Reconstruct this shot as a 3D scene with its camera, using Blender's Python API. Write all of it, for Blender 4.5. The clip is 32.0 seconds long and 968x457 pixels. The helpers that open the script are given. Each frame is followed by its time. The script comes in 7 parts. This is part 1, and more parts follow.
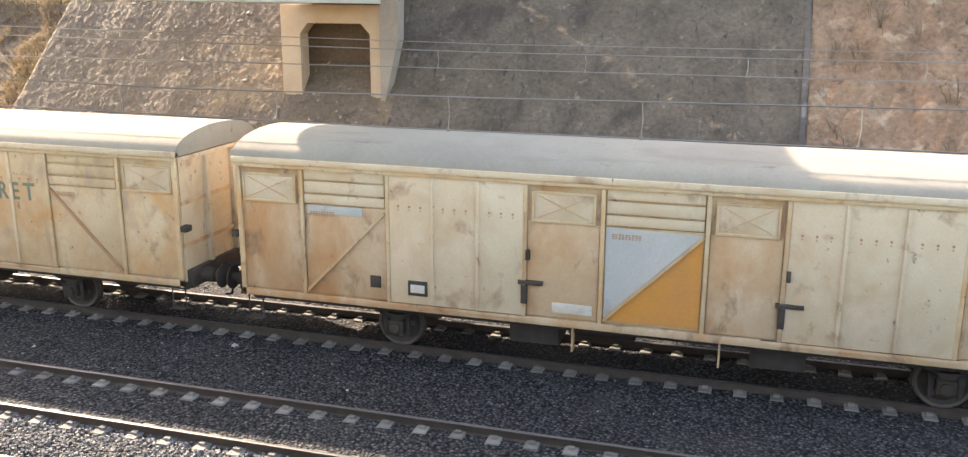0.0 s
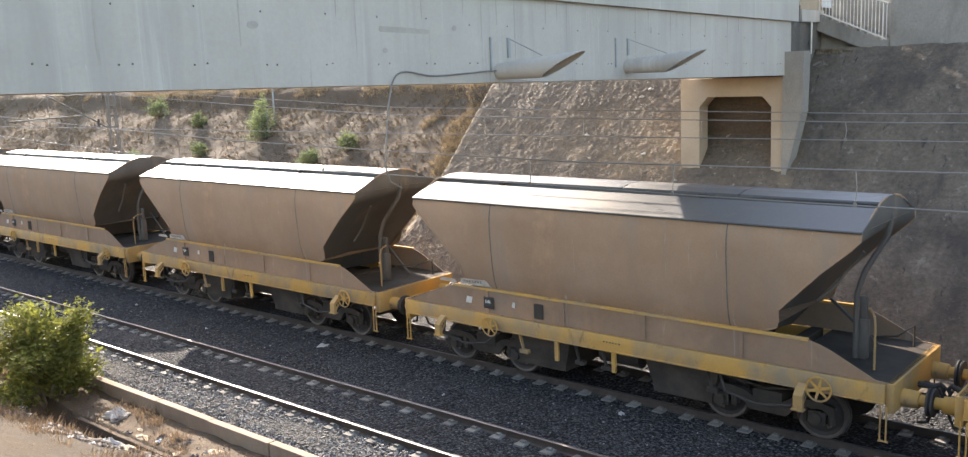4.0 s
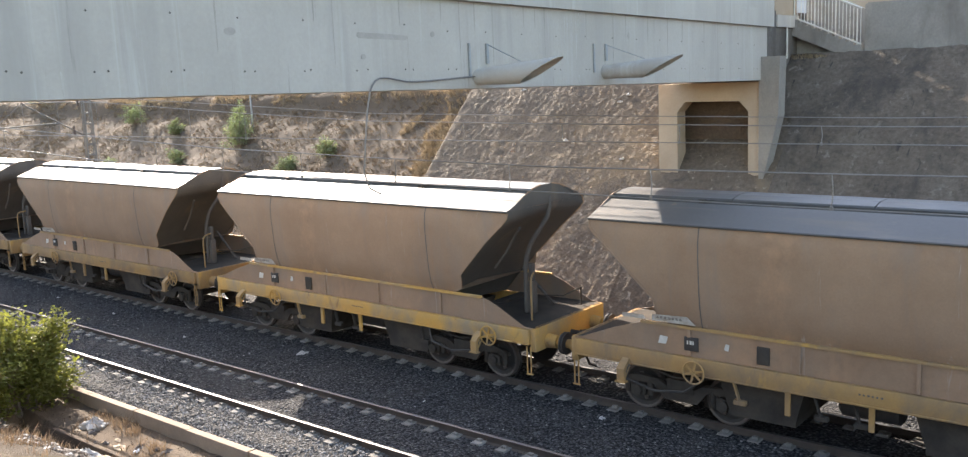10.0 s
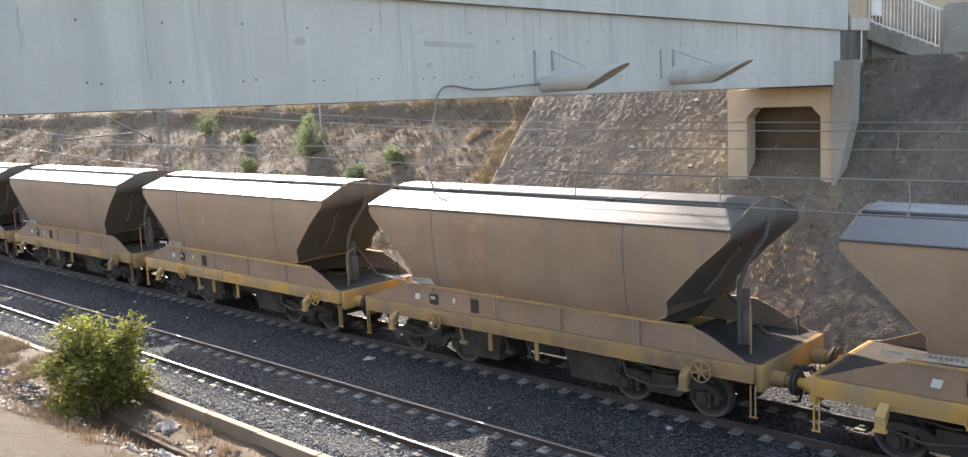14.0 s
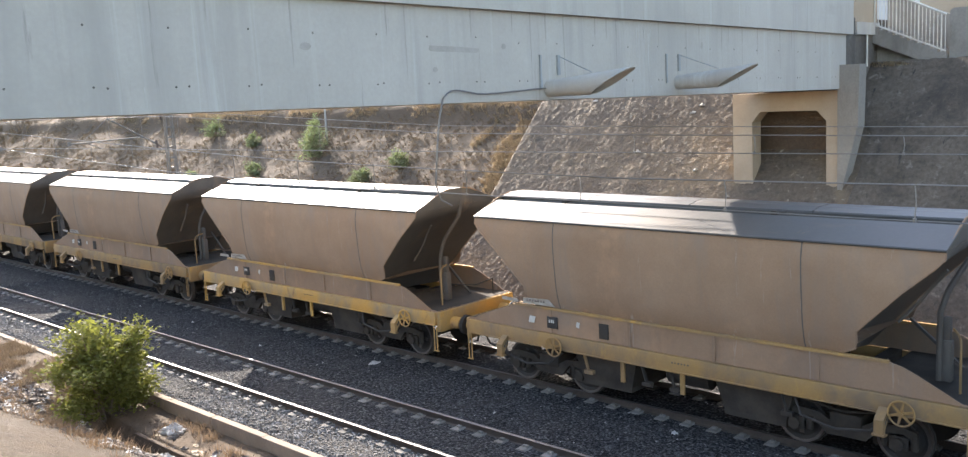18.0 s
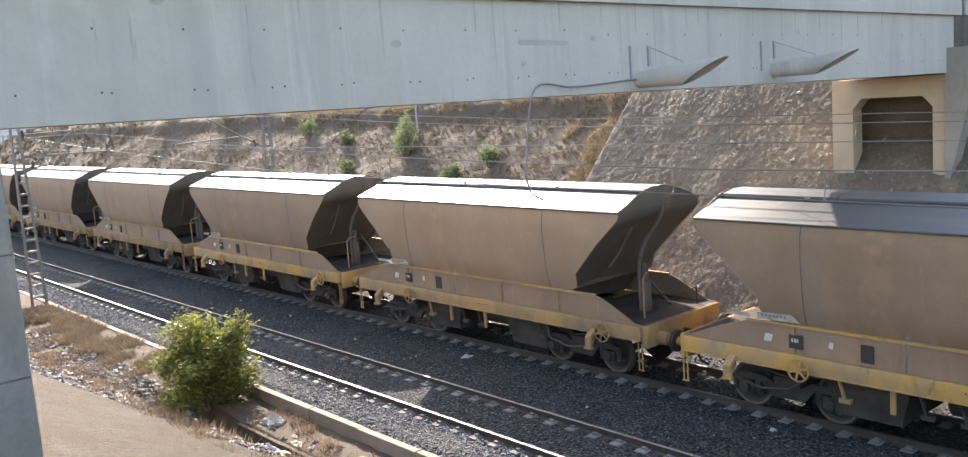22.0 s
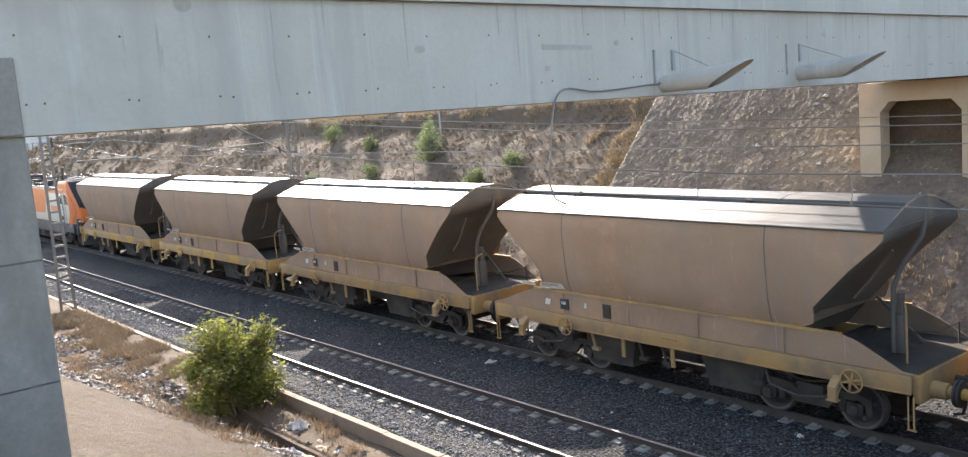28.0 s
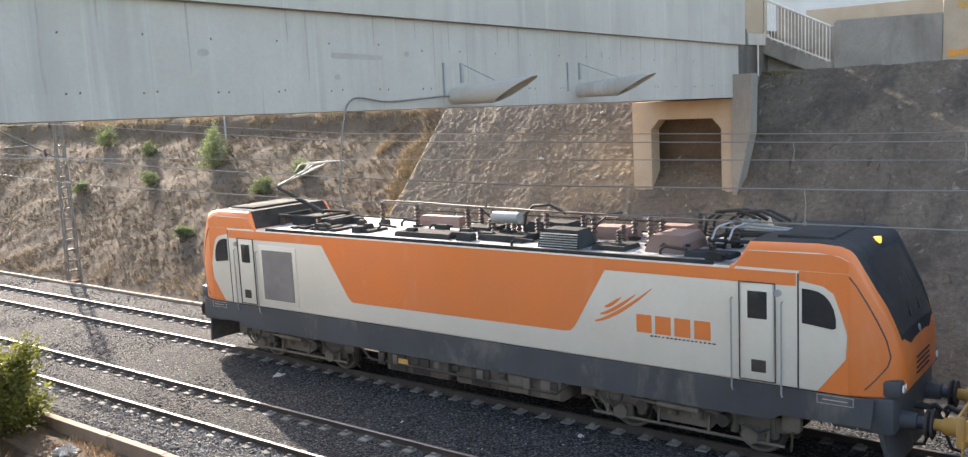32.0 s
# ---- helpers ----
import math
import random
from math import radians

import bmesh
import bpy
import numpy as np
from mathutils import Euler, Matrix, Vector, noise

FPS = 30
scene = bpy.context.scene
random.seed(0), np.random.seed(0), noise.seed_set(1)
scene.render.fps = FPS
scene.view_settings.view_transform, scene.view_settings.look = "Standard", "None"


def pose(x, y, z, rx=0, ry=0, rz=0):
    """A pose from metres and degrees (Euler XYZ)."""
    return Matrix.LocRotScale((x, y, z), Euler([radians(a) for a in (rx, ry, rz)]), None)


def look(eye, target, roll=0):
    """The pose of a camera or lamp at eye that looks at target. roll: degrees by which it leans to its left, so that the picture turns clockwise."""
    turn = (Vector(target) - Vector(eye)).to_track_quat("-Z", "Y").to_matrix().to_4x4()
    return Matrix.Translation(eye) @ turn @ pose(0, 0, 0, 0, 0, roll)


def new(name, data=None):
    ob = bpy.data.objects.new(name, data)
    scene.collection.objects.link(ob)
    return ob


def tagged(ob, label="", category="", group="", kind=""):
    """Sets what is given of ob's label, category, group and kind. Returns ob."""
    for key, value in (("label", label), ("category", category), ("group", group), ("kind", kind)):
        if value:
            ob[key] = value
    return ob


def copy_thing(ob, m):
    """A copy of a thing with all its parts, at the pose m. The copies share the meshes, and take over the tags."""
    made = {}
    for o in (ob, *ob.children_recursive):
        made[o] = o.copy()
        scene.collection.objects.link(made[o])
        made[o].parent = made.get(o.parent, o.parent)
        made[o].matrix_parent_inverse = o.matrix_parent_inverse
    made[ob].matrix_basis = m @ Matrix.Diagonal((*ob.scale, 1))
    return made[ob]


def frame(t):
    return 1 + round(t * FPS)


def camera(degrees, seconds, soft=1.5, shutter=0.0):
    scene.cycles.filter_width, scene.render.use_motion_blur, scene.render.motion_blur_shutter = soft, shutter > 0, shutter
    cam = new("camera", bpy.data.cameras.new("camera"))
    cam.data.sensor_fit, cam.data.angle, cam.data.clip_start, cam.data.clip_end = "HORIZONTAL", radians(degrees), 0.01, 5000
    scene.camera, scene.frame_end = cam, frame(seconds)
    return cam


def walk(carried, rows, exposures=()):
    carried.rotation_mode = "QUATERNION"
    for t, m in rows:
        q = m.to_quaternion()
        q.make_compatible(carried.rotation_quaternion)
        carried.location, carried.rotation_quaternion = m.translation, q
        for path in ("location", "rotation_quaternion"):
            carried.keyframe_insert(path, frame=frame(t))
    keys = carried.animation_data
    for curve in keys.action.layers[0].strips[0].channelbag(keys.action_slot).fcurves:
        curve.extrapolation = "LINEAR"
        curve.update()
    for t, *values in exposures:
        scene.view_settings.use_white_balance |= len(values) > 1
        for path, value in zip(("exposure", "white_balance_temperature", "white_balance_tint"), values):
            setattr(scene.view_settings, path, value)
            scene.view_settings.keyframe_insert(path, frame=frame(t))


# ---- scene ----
cam = camera(55.2, 32.0, soft=1.3)
EYE = (0.0, 0.0, 6.578)
# seconds, yaw, pitch, roll of a hand-held camera that stands beside the footbridge
TURNS = (
    (0, 16.59, -14.36, -0.25),
    (0.5, 25.04, -13.88, -0.34),
    (1, 32.79, -12.64, 1.29),
    (1.5, 38.23, -11.75, 1.52),
    (2, 39.98, -10.99, 0.47),
    (2.5, 40.57, -9.70, 1.88),
    (3, 40.59, -9.58, 2.21),
    (3.5, 40.55, -9.52, 2.24),
    (5.5, 40.37, -9.32, 2.13),
    (6, 40.16, -9.33, 2.17),
    (6.5, 40.00, -9.35, 2.14),
    (7, 39.68, -9.33, 2.07),
    (7.5, 39.34, -9.31, 2.13),
    (8, 39.11, -9.29, 2.23),
    (8.5, 38.93, -9.27, 2.32),
    (9, 38.90, -9.23, 2.35),
    (9.5, 38.94, -9.18, 2.43),
    (10, 39.21, -9.15, 2.43),
    (10.5, 39.80, -9.06, 2.60),
    (11, 41.19, -8.90, 2.95),
    (11.5, 41.67, -8.84, 3.01),
    (12, 41.74, -8.79, 2.94),
    (12.5, 42.35, -8.71, 2.94),
    (13, 42.69, -8.68, 2.94),
    (13.5, 43.04, -8.60, 2.89),
    (14, 43.24, -8.52, 2.92),
    (14.5, 43.38, -8.47, 2.90),
    (16.5, 43.52, -8.26, 2.94),
    (17, 43.52, -8.24, 2.94),
    (17.5, 43.53, -8.22, 2.94),
    (18, 43.56, -8.23, 2.96),
    (18.5, 43.62, -8.22, 3.01),
    (19, 43.60, -8.21, 3.04),
    (19.5, 43.78, -8.24, 3.19),
    (19.7, 44.33, -8.24, 3.33),
    (20, 47.03, -8.22, 4.01),
    (20.2, 47.92, -8.22, 4.16),
    (20.5, 48.74, -8.22, 4.30),
    (21, 49.05, -8.20, 4.27),
    (21.5, 49.05, -8.21, 4.31),
    (22, 49.04, -8.25, 4.29),
    (22.5, 49.10, -8.28, 4.29),
    (23, 49.40, -8.28, 4.33),
    (23.5, 49.58, -8.22, 4.34),
    (24, 49.64, -8.18, 4.34),
    (24.5, 49.66, -8.14, 4.34),
    (26.5, 49.85, -8.10, 4.50),
    (27, 49.98, -8.07, 4.50),
    (27.5, 50.18, -7.92, 4.60),
    (28, 50.48, -7.83, 4.62),
    (28.5, 50.66, -7.73, 4.61),
    (29, 50.93, -7.56, 4.53),
    (29.5, 51.28, -7.40, 4.60),
    (30, 51.46, -7.17, 4.39),
    (30.5, 50.80, -6.98, 4.22),
    (30.6, 49.95, -7.01, 3.99),
    (30.8, 46.85, -7.08, 3.54),
    (31, 44.07, -7.15, 3.09),
    (31.2, 42.60, -7.25, 2.89),
    (31.4, 41.98, -7.34, 2.70),
    (31.5, 41.84, -7.39, 2.60),
    (31.8, 40.75, -7.62, 2.70),
    (32, 37.67, -8.06, 2.84),
)
walk(cam, [(t, pose(*EYE, 90 + p, r, y)) for t, y, p, r in TURNS],
     exposures=[(0.0, 2.95, 8000, 16), (1.5, 2.68, 7500, 14), (3.0, 2.52, 7150, 13), (9.0, 2.50, 7000, 13), (14.0, 2.52, 6850, 13), (20.0, 2.52, 6750, 13),
                (30.0, 2.46, 6750, 13), (32.0, 2.46, 7050, 13)])

# ---- light: a low morning sun from behind the train, and the sky
SUN_DIR = Vector((-1.80, 0.86, 1.0)).normalized()
world = bpy.data.worlds.new("sky")
scene.world = world
world.use_nodes = True
wn = world.node_tree.nodes
sky = wn.new("ShaderNodeTexSky")
sky.sky_type, sky.sun_disc = "NISHITA", False
sky.sun_elevation = math.asin(SUN_DIR.z)
sky.sun_rotation = math.atan2(SUN_DIR.x, SUN_DIR.y)
sky.air_density, sky.dust_density, sky.ozone_density = 1.0, 1.5, 0.6
world.node_tree.links.new(sky.outputs[0], wn["Background"].inputs[0])
wn["Background"].inputs[1].default_value = 0.14
sun = new("sun", bpy.data.lights.new("sun", "SUN"))
sun.data.energy, sun.data.angle, sun.data.color = 3.4, radians(0.6), (1.0, 0.935, 0.85)
sun.matrix_world = look((0, 0, 40), Vector((0, 0, 40)) - SUN_DIR)


# ---- materials
def shader(name):
    m = bpy.data.materials.new(name)
    m.use_nodes = True
    return m, m.node_tree.nodes, m.node_tree.links, m.node_tree.nodes["Principled BSDF"]


def coords(n, l, space="Object", stretch=(1, 1, 1)):
    c = n.new("ShaderNodeTexCoord")
    mp = n.new("ShaderNodeMapping")
    mp.inputs["Scale"].default_value = stretch
    if space == "World":
        g = n.new("ShaderNodeNewGeometry")
        l.new(g.outputs["Position"], mp.inputs[0])
    else:
        l.new(c.outputs[space], mp.inputs[0])
    return mp.outputs[0]


def noise_tex(n, l, vec, scale, detail=5, rough=0.6, warp=0.0):
    t = n.new("ShaderNodeTexNoise")
    t.inputs["Scale"].default_value, t.inputs["Detail"].default_value = scale, detail
    t.inputs["Roughness"].default_value, t.inputs["Distortion"].default_value = rough, warp
    l.new(vec, t.inputs["Vector"])
    return t.outputs[0]


def ramp(n, l, fac, stops):
    r = n.new("ShaderNodeValToRGB")
    e = r.color_ramp.elements
    while len(e) < len(stops):
        e.new(0.5)
    for k, (p, c) in zip(e, stops):
        k.position = p
        k.color = (*c, 1) if len(c) == 3 else c
    l.new(fac, r.inputs[0])
    return r.outputs[0]


def blend(n, l, fac, a, b, mode="MIX"):
    x = n.new("ShaderNodeMix")
    x.data_type, x.blend_type = "RGBA", mode
    for sock, v in ((x.inputs[0], fac), (x.inputs[6], a), (x.inputs[7], b)):
        if isinstance(v, (int, float)):
            sock.default_value = v
        elif isinstance(v, tuple):
            sock.default_value = (*v, 1)
        else:
            l.new(v, sock)
    return x.outputs[2]


def surface(name, base, alt, scale=3.0, fine=30.0, rough=0.8, metal=0.0, bump=0.3, depth=0.01, space="Object",
            stains=(), stretch=(1, 1, 1), vary=0.0, spread=(0.35, 0.68), grit=0.06, island=0.0):
    """A worn surface: two colours over a broad noise, a fine grain, stains of (colour, scale, low, high, stretch) and relief."""
    m, n, l, p = shader(name)
    v = coords(n, l, space, stretch)
    broad = noise_tex(n, l, v, scale, 6, 0.62)
    col = ramp(n, l, broad, [(spread[0], base), (spread[1], alt)])
    grain = noise_tex(n, l, v, fine, 4, 0.7)
    shade = ramp(n, l, grain, [(0.25, (1 - 1.4 * grit,) * 3), (0.75, (1 + grit,) * 3)])
    col = blend(n, l, 1.0, col, shade, "MULTIPLY")
    for colour, sc, low, high, st in stains:
        sv = coords(n, l, space, st)
        f = ramp(n, l, noise_tex(n, l, sv, sc, 6, 0.65, 0.4), [(low, (0, 0, 0)), (high, (1, 1, 1))])
        col = blend(n, l, f, col, colour)
    if island:
        gi = n.new("ShaderNodeNewGeometry")
        tone = ramp(n, l, gi.outputs["Random Per Island"], [(0.0, (1 - island,) * 3), (0.5, (1.0, 0.97, 0.93)), (1.0, (1 + island,) * 3)])
        col = blend(n, l, 1.0, col, tone, "MULTIPLY")
    if vary:
        o = n.new("ShaderNodeObjectInfo")
        mm = n.new("ShaderNodeMapRange")
        mm.inputs["To Min"].default_value, mm.inputs["To Max"].default_value = 1 - vary, 1 + vary
        l.new(o.outputs["Random"], mm.inputs[0])
        cc = n.new("ShaderNodeCombineColor")
        for i in range(3):
            l.new(mm.outputs[0], cc.inputs[i])
        col = blend(n, l, 1.0, col, cc.outputs[0], "MULTIPLY")
    l.new(col, p.inputs["Base Color"])
    p.inputs["Metallic"].default_value = metal
    p.inputs["Specular IOR Level"].default_value = 0.10 if rough > 0.84 else 0.3 if rough > 0.68 else 0.5
    rr = ramp(n, l, broad, [(0.3, (rough - 0.1,) * 3), (0.7, (min(1, rough + 0.1),) * 3)])
    l.new(rr, p.inputs["Roughness"])
    if bump:
        b = n.new("ShaderNodeBump")
        b.inputs["Strength"].default_value, b.inputs["Distance"].default_value = bump, depth
        l.new(grain, b.inputs["Height"])
        l.new(b.outputs[0], p.inputs["Normal"])
    return m


def stones(name, colours, size, bump=1.0, depth=0.04, space="World", dust=None, dust_amt=(0.5, 0.7)):
    """Loose stones: a cell pattern with a colour for each stone, painted shade in the gaps, and rounded relief."""
    m, n, l, p = shader(name)
    v = coords(n, l, space)
    vo = n.new("ShaderNodeTexVoronoi")
    vo.inputs["Scale"].default_value = 1 / size
    l.new(v, vo.inputs["Vector"])
    sep = n.new("ShaderNodeSeparateColor")
    l.new(vo.outputs["Color"], sep.inputs[0])
    k = len(colours)
    col = ramp(n, l, sep.outputs[0], [((i + 0.5) / k, c) for i, c in enumerate(colours)])
    # Shade between the stones, painted by darkening towards each cell's edge.
    gap_shade = ramp(n, l, vo.outputs["Distance"], [(0.28, (1, 1, 1)), (0.62, (0.22, 0.22, 0.22))])
    col = blend(n, l, 1.0, col, gap_shade, "MULTIPLY")
    if dust:
        f = ramp(n, l, noise_tex(n, l, v, 0.35, 6, 0.65), [(dust_amt[0], (0, 0, 0)), (dust_amt[1], (1, 1, 1))])
        col = blend(n, l, f, col, blend(n, l, 0.6, col, dust))
    l.new(col, p.inputs["Base Color"])
    p.inputs["Roughness"].default_value, p.inputs["Specular IOR Level"].default_value = 0.92, 0.12
    b = n.new("ShaderNodeBump")
    b.inputs["Strength"].default_value, b.inputs["Distance"].default_value, b.invert = bump, depth, True
    l.new(vo.outputs["Distance"], b.inputs["Height"])
    l.new(b.outputs[0], p.inputs["Normal"])
    return m


def translucent(mat, colour, amount):
    """Lets light through thin leaves and blades."""
    n, l = mat.node_tree.nodes, mat.node_tree.links
    t = n.new("ShaderNodeBsdfTranslucent")
    t.inputs[0].default_value = (*colour, 1)
    x = n.new("ShaderNodeMixShader")
    x.inputs[0].default_value = amount
    l.new(n["Principled BSDF"].outputs[0], x.inputs[1])
    l.new(t.outputs[0], x.inputs[2])
    l.new(x.outputs[0], n["Material Output"].inputs[0])


def plain(name, colour, rough=0.5, metal=0.0, glow=0.0):
    m, n, l, p = shader(name)
    g = noise_tex(n, l, coords(n, l), 9.0, 5, 0.7)
    col = ramp(n, l, g, [(0.3, tuple(c * 0.85 for c in colour)), (0.75, tuple(min(1, c * 1.1) for c in colour))])
    l.new(col, p.inputs["Base Color"])
    p.inputs["Roughness"].default_value, p.inputs["Metallic"].default_value = rough, metal
    if glow:
        p.inputs["Emission Color"].default_value = (*colour, 1)
        p.inputs["Emission Strength"].default_value = glow
    return m


STREAK = (6, 6, 0.35)
M = {
    "earth": surface("dry_earth", (0.082, 0.060, 0.041), (0.118, 0.088, 0.062), 0.5, 14, 0.95, 0, 0.5, 0.05, "World",
                     [((0.118, 0.090, 0.063), 0.28, 0.50, 0.68, (1, 1, 1)), ((0.085, 0.068, 0.052), 1.1, 0.56, 0.68, (1, 1, 1)), ((0.135, 0.106, 0.076), 6.0, 0.64, 0.70, (1, 1, 1))], grit=0.16),
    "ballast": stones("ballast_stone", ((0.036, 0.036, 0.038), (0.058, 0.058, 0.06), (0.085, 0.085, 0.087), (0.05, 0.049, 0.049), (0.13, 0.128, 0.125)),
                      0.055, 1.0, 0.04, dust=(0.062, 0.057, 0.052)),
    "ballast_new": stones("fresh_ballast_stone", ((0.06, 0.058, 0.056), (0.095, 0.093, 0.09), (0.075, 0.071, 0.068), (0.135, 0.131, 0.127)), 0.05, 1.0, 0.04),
    "rail": surface("rusty_rail", (0.06, 0.048, 0.04), (0.10, 0.077, 0.06), 3, 40, 0.75, 0.3, 0.2, 0.003),
    "rail_top": plain("polished_rail_head", (0.15, 0.143, 0.135), 0.5, 0.85),
    "sleeper": surface("sleeper_concrete", (0.15, 0.14, 0.122), (0.215, 0.20, 0.178), 4, 40, 0.9, 0, 0.3, 0.004, vary=0.2),
    "clip": plain("rail_clip_steel", (0.08, 0.06, 0.05), 0.6, 0.7),
    "concrete": surface("bridge_concrete", (0.365, 0.332, 0.285), (0.425, 0.39, 0.338), 0.45, 18, 0.88, 0, 0.12, 0.004, "World",
                        [((0.31, 0.285, 0.25), 0.9, 0.52, 0.76, (1, 1.6, 0.10)), ((0.455, 0.43, 0.385), 1.5, 0.58, 0.74, (1, 2.2, 0.07)), ((0.32, 0.29, 0.25), 0.22, 0.54, 0.70, (1, 1, 1)),
                         ((0.24, 0.22, 0.19), 3.0, 0.64, 0.75, (1, 2.0, 0.12))], grit=0.04),
    "concrete_beige": surface("portal_concrete", (0.33, 0.255, 0.18), (0.40, 0.32, 0.235), 0.8, 22, 0.9, 0, 0.25, 0.005, "World",
                              [((0.27, 0.23, 0.18), 1.0, 0.58, 0.72, (1, 1, 0.2))]),
    "concrete_dark": surface("retaining_wall_concrete", (0.095, 0.083, 0.07), (0.135, 0.118, 0.10), 0.5, 9, 0.92, 0, 0.8, 0.05, "World",
                             [((0.068, 0.061, 0.055), 0.7, 0.50, 0.70, (1, 1, 0.25)), ((0.165, 0.145, 0.12), 0.4, 0.58, 0.72, (1, 1, 1)), ((0.19, 0.175, 0.155), 2.4, 0.62, 0.72, (1, 0.6, 0.3))], grit=0.15),
    "paving": surface("slope_paving", (0.058, 0.044, 0.031), (0.085, 0.066, 0.047), 0.7, 34, 0.92, 0, 1.0, 0.05, "World",
                      [((0.075, 0.061, 0.048), 0.8, 0.52, 0.66, (1, 1, 1)), ((0.105, 0.085, 0.062), 9.0, 0.58, 0.66, (1, 1, 1)), ((0.036, 0.031, 0.026), 6.0, 0.60, 0.68, (1, 1, 1))], grit=0.30),
    "pier": surface("grimy_pier_concrete", (0.215, 0.193, 0.163), (0.27, 0.245, 0.21), 0.8, 18, 0.9, 0, 0.2, 0.006, "World",
                    [((0.16, 0.142, 0.12), 0.7, 0.50, 0.66, (1, 1, 0.5)), ((0.32, 0.295, 0.26), 1.5, 0.62, 0.72, (1, 1, 0.3))], grit=0.1),
}


# ---- building helpers
def finish(bm, smooth=0.0):
    bmesh.ops.recalc_face_normals(bm, faces=bm.faces)
    if smooth:
        for f in bm.faces:
            f.smooth = True
    return bm


def to_mesh(name, bm, mat, smooth=35.0):
    bmesh.ops.recalc_face_normals(bm, faces=bm.faces)
    me = bpy.data.meshes.new(name)
    bm.to_mesh(me)
    bm.free()
    for m in (mat if isinstance(mat, (list, tuple)) else [mat]):
        me.materials.append(M[m] if isinstance(m, str) else m)
    if smooth:
        me.shade_smooth()
        me.set_sharp_from_angle(angle=radians(smooth))
    return me


def part(name, bm, mat, parent=None, label="", at=None, smooth=35.0):
    ob = new(name, to_mesh(name, bm, mat, smooth))
    if parent is not None:
        ob.parent = parent
    if at is not None:
        ob.matrix_basis = at
    if label:
        ob["label"] = label
    return ob


def again(ob, at, parent=None):
    """One more object on the mesh of ob."""
    o = new(ob.name.split(".")[0], ob.data)
    o.parent = parent or ob.parent
    o.matrix_basis = at
    return o


def thing(name, label, category, group="", kind="", at=None):
    ob = new(name)
    ob.empty_display_size = 0.3
    if at is not None:
        ob.matrix_basis = at
    return tagged(ob, label, category, group, kind)


def box(bm, x0, x1, y0, y1, z0, z1, bevel=0.0, mat=0):
    vs = [bm.verts.new((x, y, z)) for x in (x0, x1) for y in (y0, y1) for z in (z0, z1)]
    fs = [bm.faces.new([vs[i] for i in q]) for q in ((0, 1, 3, 2), (4, 6, 7, 5), (0, 4, 5, 1), (2, 3, 7, 6), (0, 2, 6, 4), (1, 5, 7, 3))]
    for f in fs:
        f.material_index = mat
    if bevel:
        es = {e for f in fs for e in f.edges}
        bmesh.ops.bevel(bm, geom=list(es), offset=bevel, segments=2, affect="EDGES", profile=0.5)
    return bm


def obox(bm, c, half, turn=None, mat=0):
    """A box by its centre and half sizes, turned by a matrix."""
    tm = Matrix.Translation(c) @ (turn.to_4x4() if turn is not None else Matrix.Identity(4))
    vs = [bm.verts.new(tm @ Vector((sx * half[0], sy * half[1], sz * half[2]))) for sx in (-1, 1) for sy in (-1, 1) for sz in (-1, 1)]
    for q in ((0, 1, 3, 2), (4, 6, 7, 5), (0, 4, 5, 1), (2, 3, 7, 6), (0, 2, 6, 4), (1, 5, 7, 3)):
        bm.faces.new([vs[i] for i in q]).material_index = mat
    return bm


def beam(bm, a, b, w, h, up=(0, 0, 1), mat=0):
    """A bar of section w by h from a to b."""
    a, b = Vector(a), Vector(b)
    d = (b - a).normalized()
    s = d.cross(Vector(up))
    s = s.normalized() if s.length > 1e-5 else Vector((1, 0, 0))
    u = s.cross(d).normalized()
    rings = [[bm.verts.new(p + s * sx * w / 2 + u * sy * h / 2) for sx, sy in ((-1, -1), (1, -1), (1, 1), (-1, 1))] for p in (a, b)]
    for i in range(4):
        bm.faces.new((rings[0][i], rings[0][(i + 1) % 4], rings[1][(i + 1) % 4], rings[1][i])).material_index = mat
    for r in (rings[0][::-1], rings[1]):
        bm.faces.new(r).material_index = mat
    return bm


def tube(bm, pts, r, n=8, mat=0, caps=True):
    """A round bar along points; r may be a list."""
    pts = [Vector(p) for p in pts]
    rs = r if isinstance(r, (list, tuple)) else [r] * len(pts)
    rings, u = [], None
    for i, p in enumerate(pts):
        d = (pts[min(i + 1, len(pts) - 1)] - pts[max(i - 1, 0)]).normalized()
        if u is None:
            u = d.orthogonal().normalized()
        else:
            u = (u - d * u.dot(d)).normalized()
        w = d.cross(u)
        rings.append([bm.verts.new(p + (u * math.cos(2 * math.pi * k / n) + w * math.sin(2 * math.pi * k / n)) * rs[i]) for k in range(n)])
    for a, b in zip(rings, rings[1:]):
        for k in range(n):
            bm.faces.new((a[k], a[(k + 1) % n], b[(k + 1) % n], b[k])).material_index = mat
    if caps:
        bm.faces.new(rings[0][::-1]).material_index = mat
        bm.faces.new(rings[-1]).material_index = mat
    return bm


